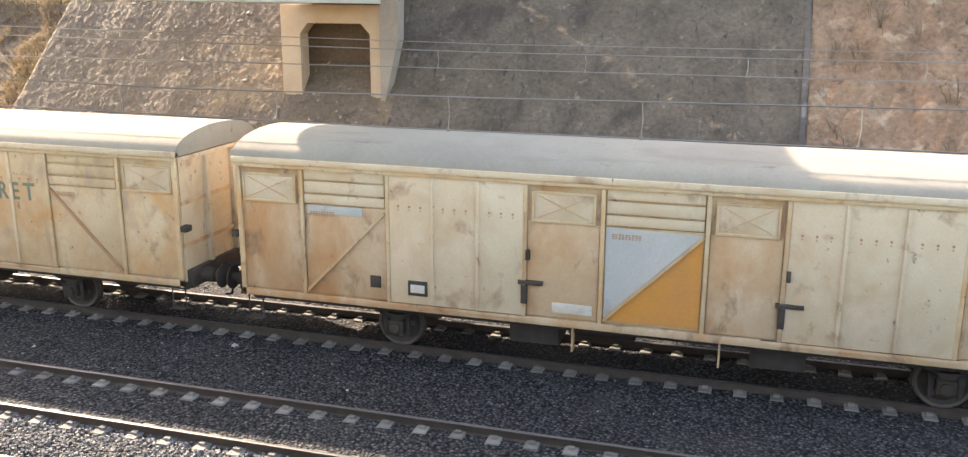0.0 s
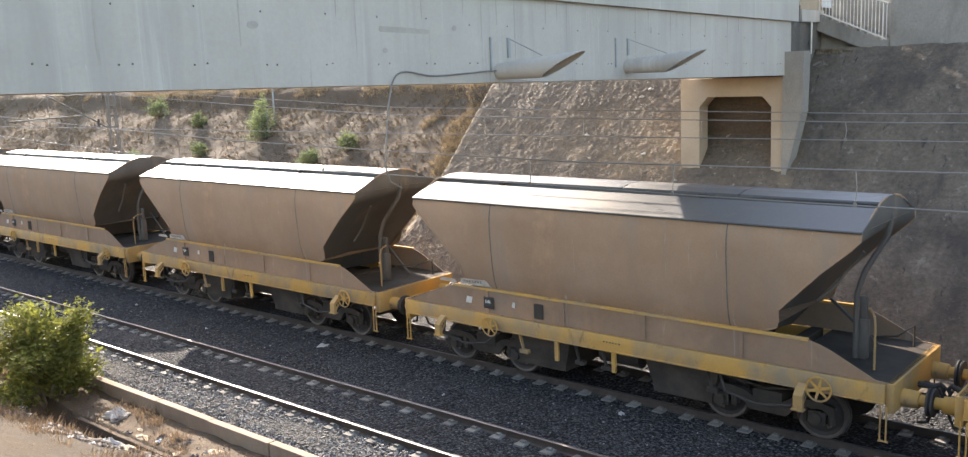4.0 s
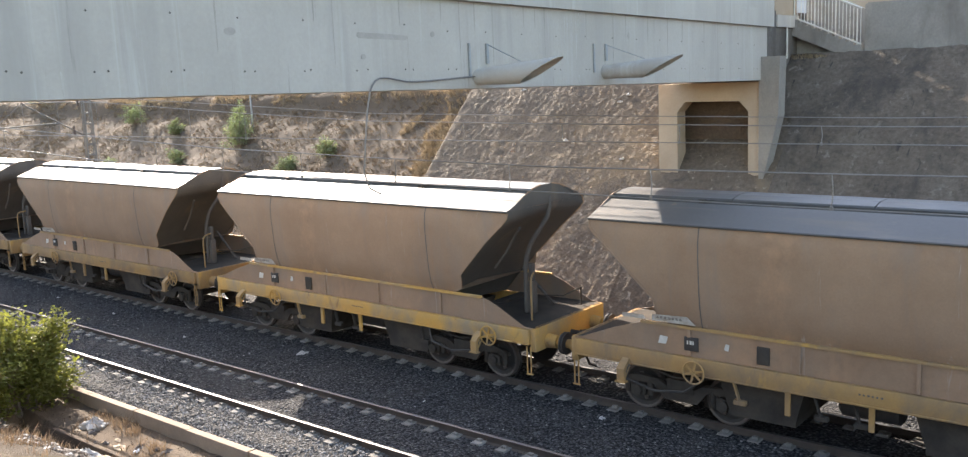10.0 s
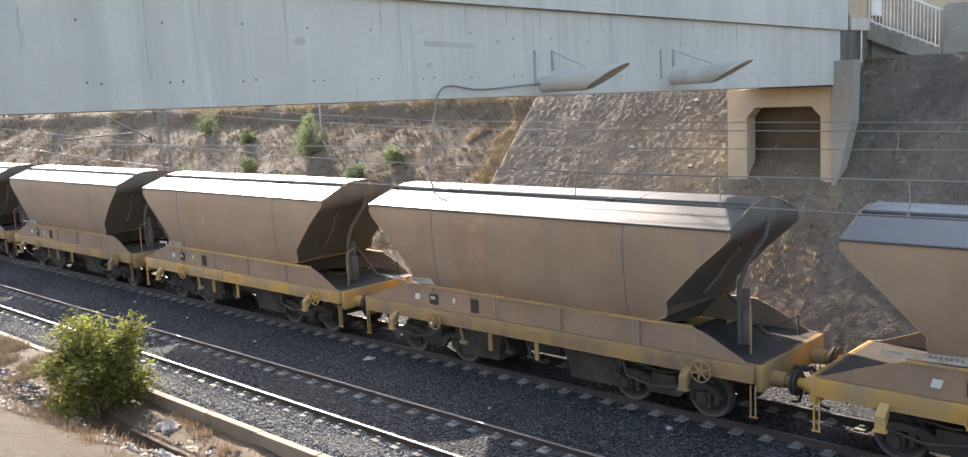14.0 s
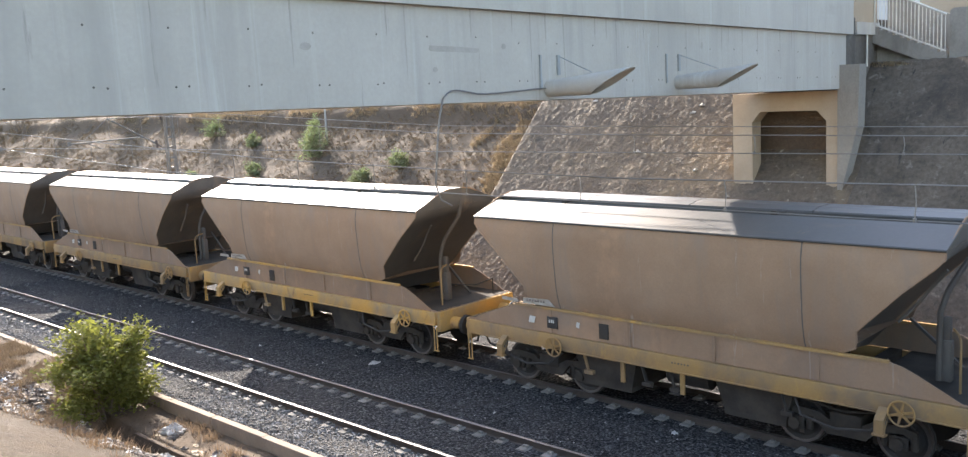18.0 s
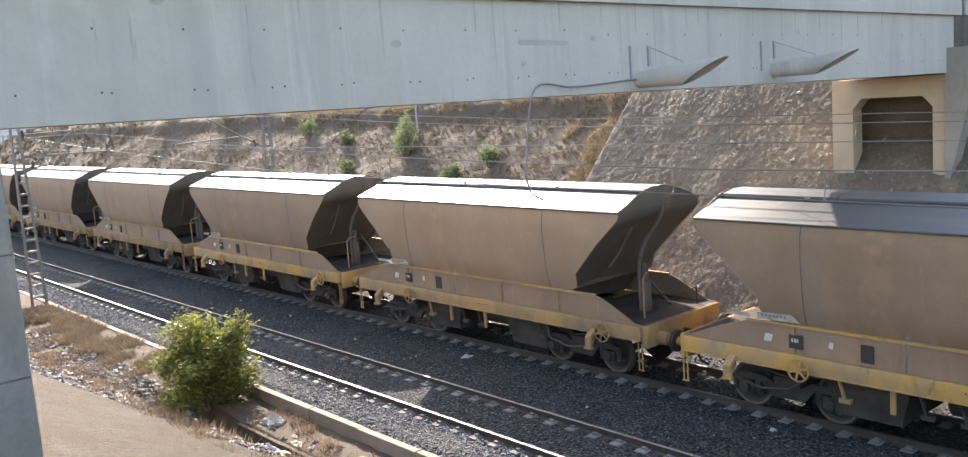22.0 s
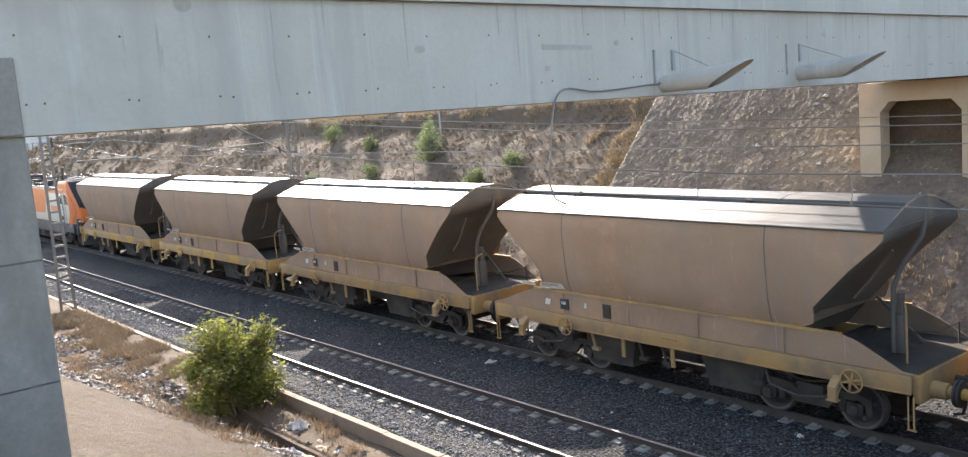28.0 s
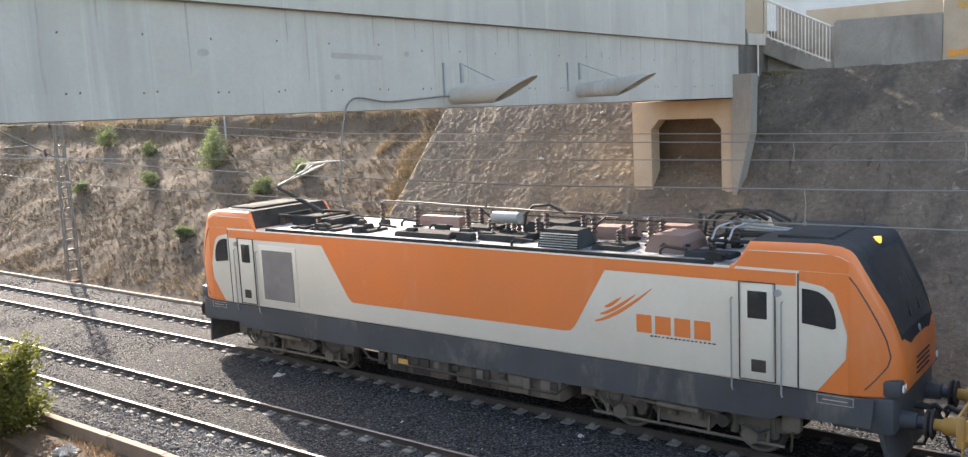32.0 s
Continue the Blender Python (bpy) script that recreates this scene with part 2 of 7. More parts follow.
def loft(bm, rings, closed=True, caps=True, mat=0):
    """Skin between rings of points."""
    vr = [[bm.verts.new(p) for p in r] for r in rings]
    n = len(vr[0])
    for a, b in zip(vr, vr[1:]):
        for k in range(n if closed else n - 1):
            bm.faces.new((a[k], a[(k + 1) % n], b[(k + 1) % n], b[k])).material_index = mat
    if caps:
        bm.faces.new(vr[0][::-1]).material_index = mat
        bm.faces.new(vr[-1]).material_index = mat
    return bm


def prism(bm, outline, x0, x1, mat=0):
    """An outline of (y, z) pushed from x0 to x1."""
    return loft(bm, [[(x0, y, z) for y, z in outline], [(x1, y, z) for y, z in outline]], mat=mat)


def plate(bm, outline, y0, y1, mat=0):
    """An outline of (x, z) pushed from y0 to y1."""
    return loft(bm, [[(x, y0, z) for x, z in outline], [(x, y1, z) for x, z in outline]], mat=mat)


def B():
    return bmesh.new()


# ---- the ground: one sheet, a cutting with the railway at its foot
TOE = 19.5          # foot of the far bank
TRACK, NEAR = 16.33, 11.94   # centre lines of the two tracks


def smooth01(x):
    x = max(0.0, min(1.0, x))
    return x * x * (3 - 2 * x)


STEEP = -22.5       # right of this the bank is faced with stone and concrete


def steep(x):
    return smooth01((x - STEEP) / 0.5 + 0.5)


def bank_plane(x, y):
    """The far bank: gentle under grass, steep under stone."""
    lip = 28.75 + 0.35 * noise.noise((x * 0.35, 0, 17)) + 0.15 * noise.noise((x * 1.2, 0, 18))
    a = -0.32 + (y - TOE) * 0.62 + 0.40 * smooth01((y - lip) / 0.55) - 0.22 * max(0.0, y - lip - 0.6)
    b = -0.32 + max(0.0, y - 20.4) * 1.05
    k = steep(x)
    return a + (b - a) * k


def paving_edge(x):
    return max(5.2, min(8.2, 6.3 + 0.12 * (x + 25)))


def ground_z(x, y):
    if y >= TOE:
        z = bank_plane(x, y)
        top = 1.2 + 7.4 * smooth01((x + 150) / 60) + 0.5 * noise.noise((x * 0.05, 3, 0))
        if x > 1.0:
            top += 3.0
        elif x > -13.0:
            top = 6.80
        z = min(z, top)
        soft = 1 - steep(x) * (1 - smooth01((x - 1.2) / 0.6))
        rough = smooth01((y - TOE) / 1.5) * soft
        z += rough * (0.12 * noise.noise((x * 0.25, y * 0.25, 1.3)) + 0.085 * noise.noise((x * 1.3, y * 1.3, 7)) + 0.045 * noise.noise((x * 3.1, y * 3.3, 2)))
        if x > 1.0:
            z += 0.25 * rough * (noise.noise((x * 0.8, y * 0.9, 21)) + 0.5 * noise.noise((x * 2.2, y * 2.4, 22)))
        return z
    if y > 9.82:
        return -0.45
    e = paving_edge(x)
    if y > e:
        left = 1 - smooth01((x + 24.5) / 4.5)
        strip = -0.37 + 0.25 * left
        ditch = strip - 0.36 * (1 - left)
        z = 0.20 + (ditch - 0.20) * smooth01((y - e) / 1.25)
        z += (strip - ditch) * smooth01((y - 8.62) / 0.10)
        return z + 0.05 * noise.noise((x * 0.7, y * 0.7, 4)) + 0.045 * noise.noise((x * 2.3, y * 2.3, 9)) + 0.02 * noise.noise((x * 7, y * 7, 9))
    return min(0.20 + (e - y) * 0.42 + 3.2 * smooth01((1.7 - y) / 2.2), 4.75)


def build_ground():
    def steps(edges):
        out = []
        for a, b, n in edges:
            out += [a + (b - a) * i / n for i in range(n)]
        return out + [edges[-1][1]]
    xs = steps([(-900, -300, 4), (-300, -120, 12), (-120, -50, 80), (-50, 10, 200), (10, 60, 12), (60, 700, 4)])
    ys = steps([(-600, -20, 3), (-20, 0, 6), (0, 6.5, 10), (6.5, 9.82, 42), (9.82, 9.83, 1), (9.83, TOE, 3), (TOE, 32, 76), (32, 36, 8), (36, 60, 6), (60, 1500, 5)])
    bm = B()
    grid = [[bm.verts.new((x, y, ground_z(x, y))) for y in ys] for x in xs]
    for a, b in zip(grid, grid[1:]):
        for k in range(len(ys) - 1):
            bm.faces.new((a[k], b[k], b[k + 1], a[k + 1]))
    g = part("ground", bm, "earth", smooth=80)
    tagged(g, "dry brown earth cutting with a grassy bank", "ground", kind="structure")


build_ground()


def build_ballast():
    def bed(name, y0, y1, mat, z, label):
        bm = B()
        prof = [(y0, -0.40), (y0 + 0.02, z - 0.06), (y0 + 0.35, z), (y1 - 0.35, z), (y1 - 0.02, z - 0.06), (y1, -0.40)]
        n = 220
        rings = []
        for i in range(n + 1):
            x = -230 + 270 * i / n
            rings.append([(x, y, zz + (0.03 * noise.noise((x * 1.1, y * 1.3, 2)) if zz > -0.3 else 0)) for y, zz in prof])
        loft(bm, rings, closed=False, caps=False)
        tagged(part(name, bm, mat, smooth=60), label, "ballast", kind="structure")
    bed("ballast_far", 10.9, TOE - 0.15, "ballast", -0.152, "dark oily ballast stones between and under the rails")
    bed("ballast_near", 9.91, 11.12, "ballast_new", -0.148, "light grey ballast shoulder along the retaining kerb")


build_ballast()


def build_track(name, yc, label):
    t = thing(name, label, "railway track", kind="structure", at=pose(0, yc, 0))
    prof = [(-0.07, -0.17), (0.07, -0.17), (0.07, -0.155), (0.012, -0.135), (0.012, -0.045), (0.036, -0.035), (0.036, -0.008), (0.022, 0),
            (-0.022, 0), (-0.036, -0.008), (-0.036, -0.035), (-0.012, -0.045), (-0.012, -0.135), (-0.07, -0.155)]
    bm = B()
    prism(bm, prof, -230, 40)
    bm.faces.ensure_lookup_table()
    for f in bm.faces:
        if min(v.co.z for v in f.verts) > -0.009:
            f.material_index = 1
    r1 = part("rail", bm, ["rail", "rail_top"], t, "rusty steel rail with a polished head", at=pose(0, -0.75, 0), smooth=30)
    again(r1, pose(0, 0.75, 0))
    # a twin-block concrete sleeper with its tie bar and rail clips
    bm = B()
    for s in (-1, 1):
        loft(bm, [[(x * w, s * 0.75 + y * 0.26, z) for x, y in ((-1, -1), (1, -1), (1, 1), (-1, 1))] for w, z in ((0.12, -0.36), (0.115, -0.15), (0.10, -0.125))])
        for e in (-1, 1):
            box(bm, -0.05, 0.05, s * 0.75 + e * 0.10 - 0.035, s * 0.75 + e * 0.10 + 0.035, -0.126, -0.085, 0, 0)
    beam(bm, (0, -0.4, -0.24), (0, 0.4, -0.24), 0.05, 0.06, mat=1)
    s0 = part("sleeper", bm, ["sleeper", "clip"], t, at=pose(-95 + 0.25, 0, 0), smooth=0)
    for i in range(1, 182):
        again(s0, pose(-95 + 0.25 + i * 0.6, 0.01 * math.sin(i * 2.3), 0, 0, 0, 0.5 * math.sin(i * 1.7)))
    bm = B()
    for i in range(1, 180):
        x = -94.75 - i * 0.6
        for s in (-1, 1):
            box(bm, x - 0.13, x + 0.13, s * 0.75 - 0.42, s * 0.75 + 0.42, -0.3, -0.135)
    tagged(part("far_sleepers", bm, "sleeper", t, smooth=0), "distant concrete sleepers", kind="stuff")


build_track("track_near", NEAR, "empty railway track on twin-block concrete sleepers")
build_track("track_far", TRACK, "railway track that carries the goods train")


# ---- footbridge over the cutting, falling gently to the far side
FACE = -10.1       # the side of the bridge that faces the camera
WIDE = 2.5
END = 24.45


def soffit(y):
    return 6.578 + 10.1 * 0.006 - 0.0165 * y


def ledge(y):
    return 8.063 - 0.0172 * y


def bridge_piece(bm, y0, y1, low, high, x0, x1):
    loft(bm, [[(x0, y, low(y)), (x1, y, low(y)), (x1, y, high(y)), (x0, y, high(y))] for y in (y0, y1)])


def build_bridge():
    br = thing("footbridge", "grey board-marked concrete footbridge over the railway", "bridge", kind="structure")
    bm = B()
    bridge_piece(bm, -8, END, soffit, ledge, FACE - WIDE, FACE)
    part("girder", bm, "concrete", br, "stained concrete girder", smooth=0)
    bm = B()
    bridge_piece(bm, -8, END + 0.25, lambda y: ledge(y) + 0.003, lambda y: ledge(y) + 2.15, FACE - 0.22, FACE + 0.10)
    part("parapet", bm, "concrete", br, "solid concrete parapet", smooth=0)
    bm = B()
    bridge_piece(bm, -8, END + 0.25, lambda y: ledge(y) + 0.003, lambda y: ledge(y) + 2.15, FACE - WIDE - 0.10, FACE - WIDE + 0.22)
    part("parapet", bm, "concrete", br, smooth=0)
    bm = B()
    box(bm, FACE - WIDE + 0.2, FACE - 0.04, -0.9, 2.38, 0.5, soffit(0.7) + 0.02, 0.03)
    part("pier", bm, "pier", br, "rectangular concrete pier", smooth=0)
    bm = B()
    box(bm, FACE - 0.4, FACE + 0.03, -0.9, 2.36, soffit(0.7) - 0.02, 7.38, 0.02)
    part("pier_head", bm, "pier", br, "pier head standing proud of the girder", smooth=0)
    for z in (5.33, 4.05, 2.8):
        bm = B()
        box(bm, FACE - 0.06, FACE - 0.036, -0.88, 2.36, z, z + 0.02)
        part("pour_joint", bm, "concrete_dark", br)


build_bridge()

# ---- the train
SPEED = 12.96
MOVERS = []          # (object, rows)
WHEEL = 0.46


def running(x0, t0=0.0):
    """Rows for a vehicle whose origin passes x0 at t0."""
    return [(t, pose(x0 + SPEED * (t - t0), TRACK, 0)) for t in (0, 4, 8, 12, 16, 20, 24, 28, 32)]


def rolling(x, z, start):
    """Rows for a wheelset that rolls at the train's speed, in the space of its vehicle."""
    step = math.degrees(SPEED / WHEEL / FPS)
    return [(i / FPS, pose(x, 0, z, 0, start + i * step, 0)) for i in range(32 * FPS + 1)]


DUST = (0.30, 0.245, 0.19)
M["hopper"] = surface("hopper_dusty_paint", (0.235, 0.143, 0.084), (0.30, 0.197, 0.124), 0.7, 26, 0.8, 0, 0.03, 0.002,
                      stains=[((0.21, 0.155, 0.115), 1.1, 0.52, 0.76, (1, 1, 0.18)), ((0.39, 0.225, 0.125), 0.5, 0.54, 0.75, (1, 1, 0.8)), ((0.17, 0.125, 0.095), 0.8, 0.64, 0.74, (0.5, 1, 1)),
                              ((0.40, 0.35, 0.30), 2.2, 0.62, 0.76, (1, 1, 0.12))], vary=0.09)
# Kept dark so the hollow wagon ends look shaded; also colours bands and stencils.
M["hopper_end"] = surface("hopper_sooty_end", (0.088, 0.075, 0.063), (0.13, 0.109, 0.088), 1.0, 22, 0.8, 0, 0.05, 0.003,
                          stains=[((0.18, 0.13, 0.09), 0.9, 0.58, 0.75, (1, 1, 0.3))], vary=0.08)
M["yellow"] = surface("yellow_frame_paint", (0.50, 0.27, 0.06), (0.42, 0.245, 0.08), 1.5, 25, 0.75, 0, 0.05, 0.002,
                      stains=[((0.26, 0.19, 0.115), 1.0, 0.46, 0.66, (1, 1, 0.6)), ((0.13, 0.09, 0.06), 2.4, 0.60, 0.72, (1, 1, 0.5))], vary=0.12)
M["tan_frame"] = surface("dirty_tan_frame_paint", (0.36, 0.205, 0.068), (0.29, 0.18, 0.08), 1.5, 25, 0.8, 0, 0.05, 0.002,
                         stains=[((0.20, 0.135, 0.08), 1.0, 0.46, 0.66, (1, 1, 0.6)), ((0.44, 0.25, 0.065), 1.8, 0.60, 0.72, (1, 1, 0.5))], vary=0.12)
M["roof"] = surface("pale_roof_paint", (0.072, 0.071, 0.070), (0.10, 0.098, 0.094), 0.8, 14, 0.5, 0.45, 0.03, 0.002,
                    stains=[((0.12, 0.105, 0.088), 1.1, 0.54, 0.72, (0.4, 2, 1)), ((0.15, 0.12, 0.09), 3.0, 0.64, 0.74, (1, 1, 1))])
M["box"] = surface("boxcar_cream_paint", (0.47, 0.35, 0.205), (0.54, 0.43, 0.28), 0.9, 24, 0.75, 0, 0.05, 0.002,
                   stains=[((0.47, 0.27, 0.115), 0.9, 0.44, 0.66, (1, 1, 0.8)), ((0.36, 0.265, 0.18), 1.8, 0.54, 0.70, (1.2, 1, 0.7)), ((0.27, 0.175, 0.11), 1.3, 0.60, 0.72, (1, 1, 0.8)), ((0.30, 0.215, 0.145), 1.6, 0.62, 0.80, (1.6, 1, 0.25)),
                           ((0.15, 0.10, 0.07), 5.0, 0.64, 0.70, (1, 1, 0.8)), ((0.12, 0.085, 0.06), 11.0, 0.68, 0.72, (1, 1, 1))], vary=0.06)
M["box_pale"] = surface("boxcar_pale_paint", (0.50, 0.40, 0.265), (0.56, 0.465, 0.335), 1.0, 24, 0.72, 0, 0.1, 0.002,
                        stains=[((0.45, 0.33, 0.205), 1.0, 0.46, 0.68, (1, 1, 0.8)), ((0.33, 0.225, 0.145), 1.5, 0.58, 0.70, (1, 1, 0.9)), ((0.20, 0.135, 0.09), 5.0, 0.64, 0.71, (1, 1, 0.7)), ((0.14, 0.10, 0.07), 11.0, 0.69, 0.73, (1, 1, 1))], vary=0.05)
M["box_rust"] = surface("boxcar_rusty_paint", (0.46, 0.305, 0.17), (0.52, 0.40, 0.27), 1.2, 24, 0.8, 0, 0.06, 0.003,
                        stains=[((0.40, 0.205, 0.085), 0.8, 0.46, 0.66, (1, 1, 0.5)), ((0.17, 0.10, 0.06), 1.3, 0.57, 0.70, (1, 1, 0.6)), ((0.26, 0.16, 0.10), 2.4, 0.60, 0.72, (1.2, 1, 0.5))])
M["box_blue"] = surface("faded_blue_grey_paint", (0.37, 0.38, 0.355), (0.43, 0.43, 0.39), 1.2, 24, 0.75, 0, 0.05, 0.002, stains=[((0.34, 0.24, 0.15), 1.5, 0.56, 0.70, (1, 1, 0.4))])
M["box_orange"] = surface("faded_orange_paint", (0.56, 0.24, 0.05), (0.47, 0.22, 0.07), 1.2, 24, 0.75, 0, 0.05, 0.002, stains=[((0.30, 0.16, 0.08), 1.5, 0.56, 0.70, (1, 1, 0.4))])
M["box_brown"] = surface("faded_brown_paint", (0.34, 0.18, 0.09), (0.40, 0.24, 0.14), 1.2, 24, 0.8, 0, 0.1, 0.002)
M["box_roof"] = surface("boxcar_roof_sheet", (0.235, 0.212, 0.172), (0.29, 0.262, 0.212), 0.6, 16, 0.86, 0, 0.04, 0.002,
                        stains=[((0.22, 0.19, 0.15), 0.9, 0.55, 0.70, (0.4, 1.5, 1)), ((0.10, 0.072, 0.055), 2.0, 0.66, 0.74, (0.5, 1.5, 1))])
M["green_ink"] = plain("dark_green_stencil_paint", (0.13, 0.16, 0.12), 0.8)
M["black"] = surface("oily_running_gear", (0.035, 0.031, 0.028), (0.065, 0.055, 0.046), 3, 25, 0.75, 0.1, 0.2, 0.004)
M["gear_dust"] = surface("dusty_underframe_steel", (0.042, 0.036, 0.030), (0.078, 0.064, 0.05), 2, 20, 0.85, 0, 0.2, 0.004)
M["bogie_dust"] = surface("dusty_loco_bogie", (0.10, 0.083, 0.064), (0.17, 0.138, 0.105), 2, 20, 0.85, 0, 0.2, 0.004)
M["tyre"] = plain("worn_wheel_steel", (0.14, 0.12, 0.105), 0.5, 0.6)
M["orange"] = surface("orange_loco_paint", (0.64, 0.165, 0.036), (0.60, 0.165, 0.045), 0.7, 12, 0.42, 0, 0.0, 0.001, grit=0.02,
                      stains=[((0.62, 0.22, 0.09), 0.8, 0.58, 0.74, (1, 1, 0.3))])
M["white"] = surface("cream_loco_paint", (0.53, 0.47, 0.375), (0.58, 0.52, 0.425), 0.7, 12, 0.42, 0, 0.0, 0.001, grit=0.02,
                     stains=[((0.50, 0.45, 0.37), 1.0, 0.60, 0.76, (1, 1, 0.25))])
M["skirt"] = surface("dark_grey_skirt_paint", (0.042, 0.044, 0.046), (0.066, 0.066, 0.066), 1.2, 20, 0.6, 0, 0.08, 0.002,
                     stains=[((0.16, 0.135, 0.11), 1.0, 0.56, 0.74, (1, 1, 0.5))])
M["loco_roof"] = surface("dirty_white_roof_deck", (0.36, 0.355, 0.345), (0.48, 0.475, 0.465), 1.0, 18, 0.5, 0, 0.1, 0.002,
                         stains=[((0.07, 0.062, 0.055), 1.4, 0.44, 0.60, (0.6, 1.5, 1))])
M["dark_roof"] = surface("sooty_roof_gear", (0.024, 0.024, 0.024), (0.05, 0.049, 0.047), 2, 20, 0.88, 0.0, 0.1, 0.002)
M["red_box"] = surface("oxide_red_roof_box", (0.15, 0.085, 0.063), (0.20, 0.115, 0.088), 2, 20, 0.6, 0, 0.08, 0.002)
M["porcelain"] = plain("brown_glazed_insulator", (0.085, 0.058, 0.046), 0.8)
M["steel"] = plain("galvanised_steel", (0.30, 0.30, 0.29), 0.6, 0.3)
M["glass"] = plain("dark_cab_glass", (0.02, 0.024, 0.028), 0.06)
M["mesh_grille"] = surface("grey_brown_filter_grille", (0.17, 0.145, 0.13), (0.22, 0.19, 0.17), 3, 60, 0.7, 0, 0.2, 0.004)
M["lamp"] = plain("headlamp_glass", (0.75, 0.74, 0.68), 0.15)
M["lamp_on"] = plain("lit_amber_marker_lamp", (1.0, 0.36, 0.06), 0.3, 0, 0.45)
M["dirty_label"] = surface("dirty_white_stencil_panel", (0.40, 0.36, 0.30), (0.25, 0.19, 0.135), 5, 30, 0.85, 0, 0.03, 0.001)
M["label"] = surface("worn_white_label_paint", (0.58, 0.55, 0.48), (0.44, 0.40, 0.33), 4, 30, 0.75, 0, 0.05, 0.001)
M["ink"] = plain("black_marking_paint", (0.05, 0.05, 0.05), 0.8)

HW = 1.40


def wheelset(parent, x, mat=("black", "tyre")):
    """Two wheels with flange, tread and disc on one axle, that roll."""
    bm = B()
    tube(bm, [(0, -0.9, 0), (0, 0.9, 0)], 0.085, 10)
    for s in (-1, 1):
        prof = [(0.10, 0.685), (0.30, 0.70), (0.39, 0.675), (0.49, 0.675), (0.49, 0.70), (0.465, 0.715), (0.455, 0.81), (0.40, 0.81), (0.34, 0.77), (0.14, 0.79)]
        loft(bm, [[(r * math.cos(a), s * y, r * math.sin(a)) for r, y in prof] for a in [2 * math.pi * k / 20 for k in range(21)]], caps=False)
        for k in range(4):   # bolted brake disc marks that show the turning
            a = math.pi / 2 * k
            obox(bm, (0.24 * math.cos(a), s * 0.80, 0.24 * math.sin(a)), (0.04, 0.012, 0.04), None, 1)
    bmesh.ops.remove_doubles(bm, verts=bm.verts, dist=0.0005)
    for f in bm.faces:
        c = f.calc_center_median()
        if 0.40 < math.hypot(c.x, c.z) < 0.48 and abs(c.y) > 0.71:
            f.material_index = 1
    return part("wheelset", bm, list(mat), parent, "rolling steel wheelset", at=pose(x, 0, WHEEL, 0, 0, 0))


WHEELSET = {}


def add_wheels(parent, xs):
    for x in xs:
        if "ob" not in WHEELSET:
            WHEELSET["ob"] = wheelset(parent, x)
        else:
            o = again(WHEELSET["ob"], pose(x, 0, WHEEL), parent)
            o["label"] = "rolling steel wheelset"


def bogie(parent, x):
    """A two-axle goods bogie: side frames with axle boxes and springs, a bolster, and its wheelsets."""
    bm = B()
    for s in (-1, 1):
        y = s * 0.98
        plate(bm, [(-1.18, 0.50), (-0.98, 0.62), (-0.55, 0.60), (-0.35, 0.36), (0.35, 0.36), (0.55, 0.60), (0.98, 0.62), (1.18, 0.50), (1.18, 0.68),
                   (0.9, 0.76), (0.45, 0.72), (0.3, 0.62), (-0.3, 0.62), (-0.45, 0.72), (-0.9, 0.76), (-1.18, 0.68)], y - 0.05, y + 0.05)
        for a in (-0.9, 0.9):
            box(bm, a - 0.16, a + 0.16, y - 0.09, y + 0.10 * s + 0.09, 0.34, 0.58, 0.03)
            tube(bm, [(a, y, 0.46), (a, y + s * 0.16, 0.46)], 0.11, 12)
            for e in (-0.24, 0.24):
                tube(bm, [(a + e, y, 0.36), (a + e, y, 0.66)], 0.065, 8)
        for a in (-0.42, 0.42):
            box(bm, a - 0.05, a + 0.05, s * 0.72 - 0.05, s * 0.72 + 0.05, 0.25, 0.66)
    box(bm, -0.28, 0.28, -1.05, 1.05, 0.52, 0.78, 0.03)
    b = part("bogie", bm, "gear_dust", parent, "grimy steel bogie frame", at=pose(x, 0, 0))
    add_wheels(b, (-0.9, 0.9))
    return b


def buffer_pair(parent, x, way, mat="yellow"):
    """Two sprung buffers and a draw hook on the end of a vehicle."""
    for s in (-1, 1):
        bm = B()
        tube(bm, [(0, 0, 0), (0.26, 0, 0), (0.27, 0, 0), (0.40, 0, 0)], [0.155, 0.14, 0.10, 0.10], 14)
        tube(bm, [(0.395, 0, 0), (0.425, 0, 0), (0.45, 0, 0)], [0.235, 0.24, 0.20], 18, 1)
        part("buffer", bm, [mat, "black"], parent, at=pose(x, s * 0.87, 1.06, 0, 0, 0 if way > 0 else 180))
    bm = B()
    tube(bm, [(0, 0, 0), (0.25, 0, 0), (0.36, 0, 0.06), (0.42, 0, 0.0), (0.38, 0, -0.1)], [0.06, 0.05, 0.045, 0.04, 0.03], 8)
    for e in (-0.06, 0.06):
        tube(bm, [(0.34, e, 0), (0.45, e, -0.22), (0.5, e * 0.5, -0.3)], 0.022, 6)
    part("coupling", bm, "black", parent, at=pose(x, 0, 1.04, 0, 0, 0 if way > 0 else 180))
    for s in (-0.35, 0.35):
        bm = B()
        tube(bm, [(0, s, 0.98), (way * 0.2, s, 0.95), (way * 0.32, s, 0.72), (way * 0.24, s * 0.9, 0.5), (way * 0.08, s * 0.8, 0.46)], 0.028, 6)
        part("brake_hose", bm, "black", parent, at=pose(x, 0, 0))


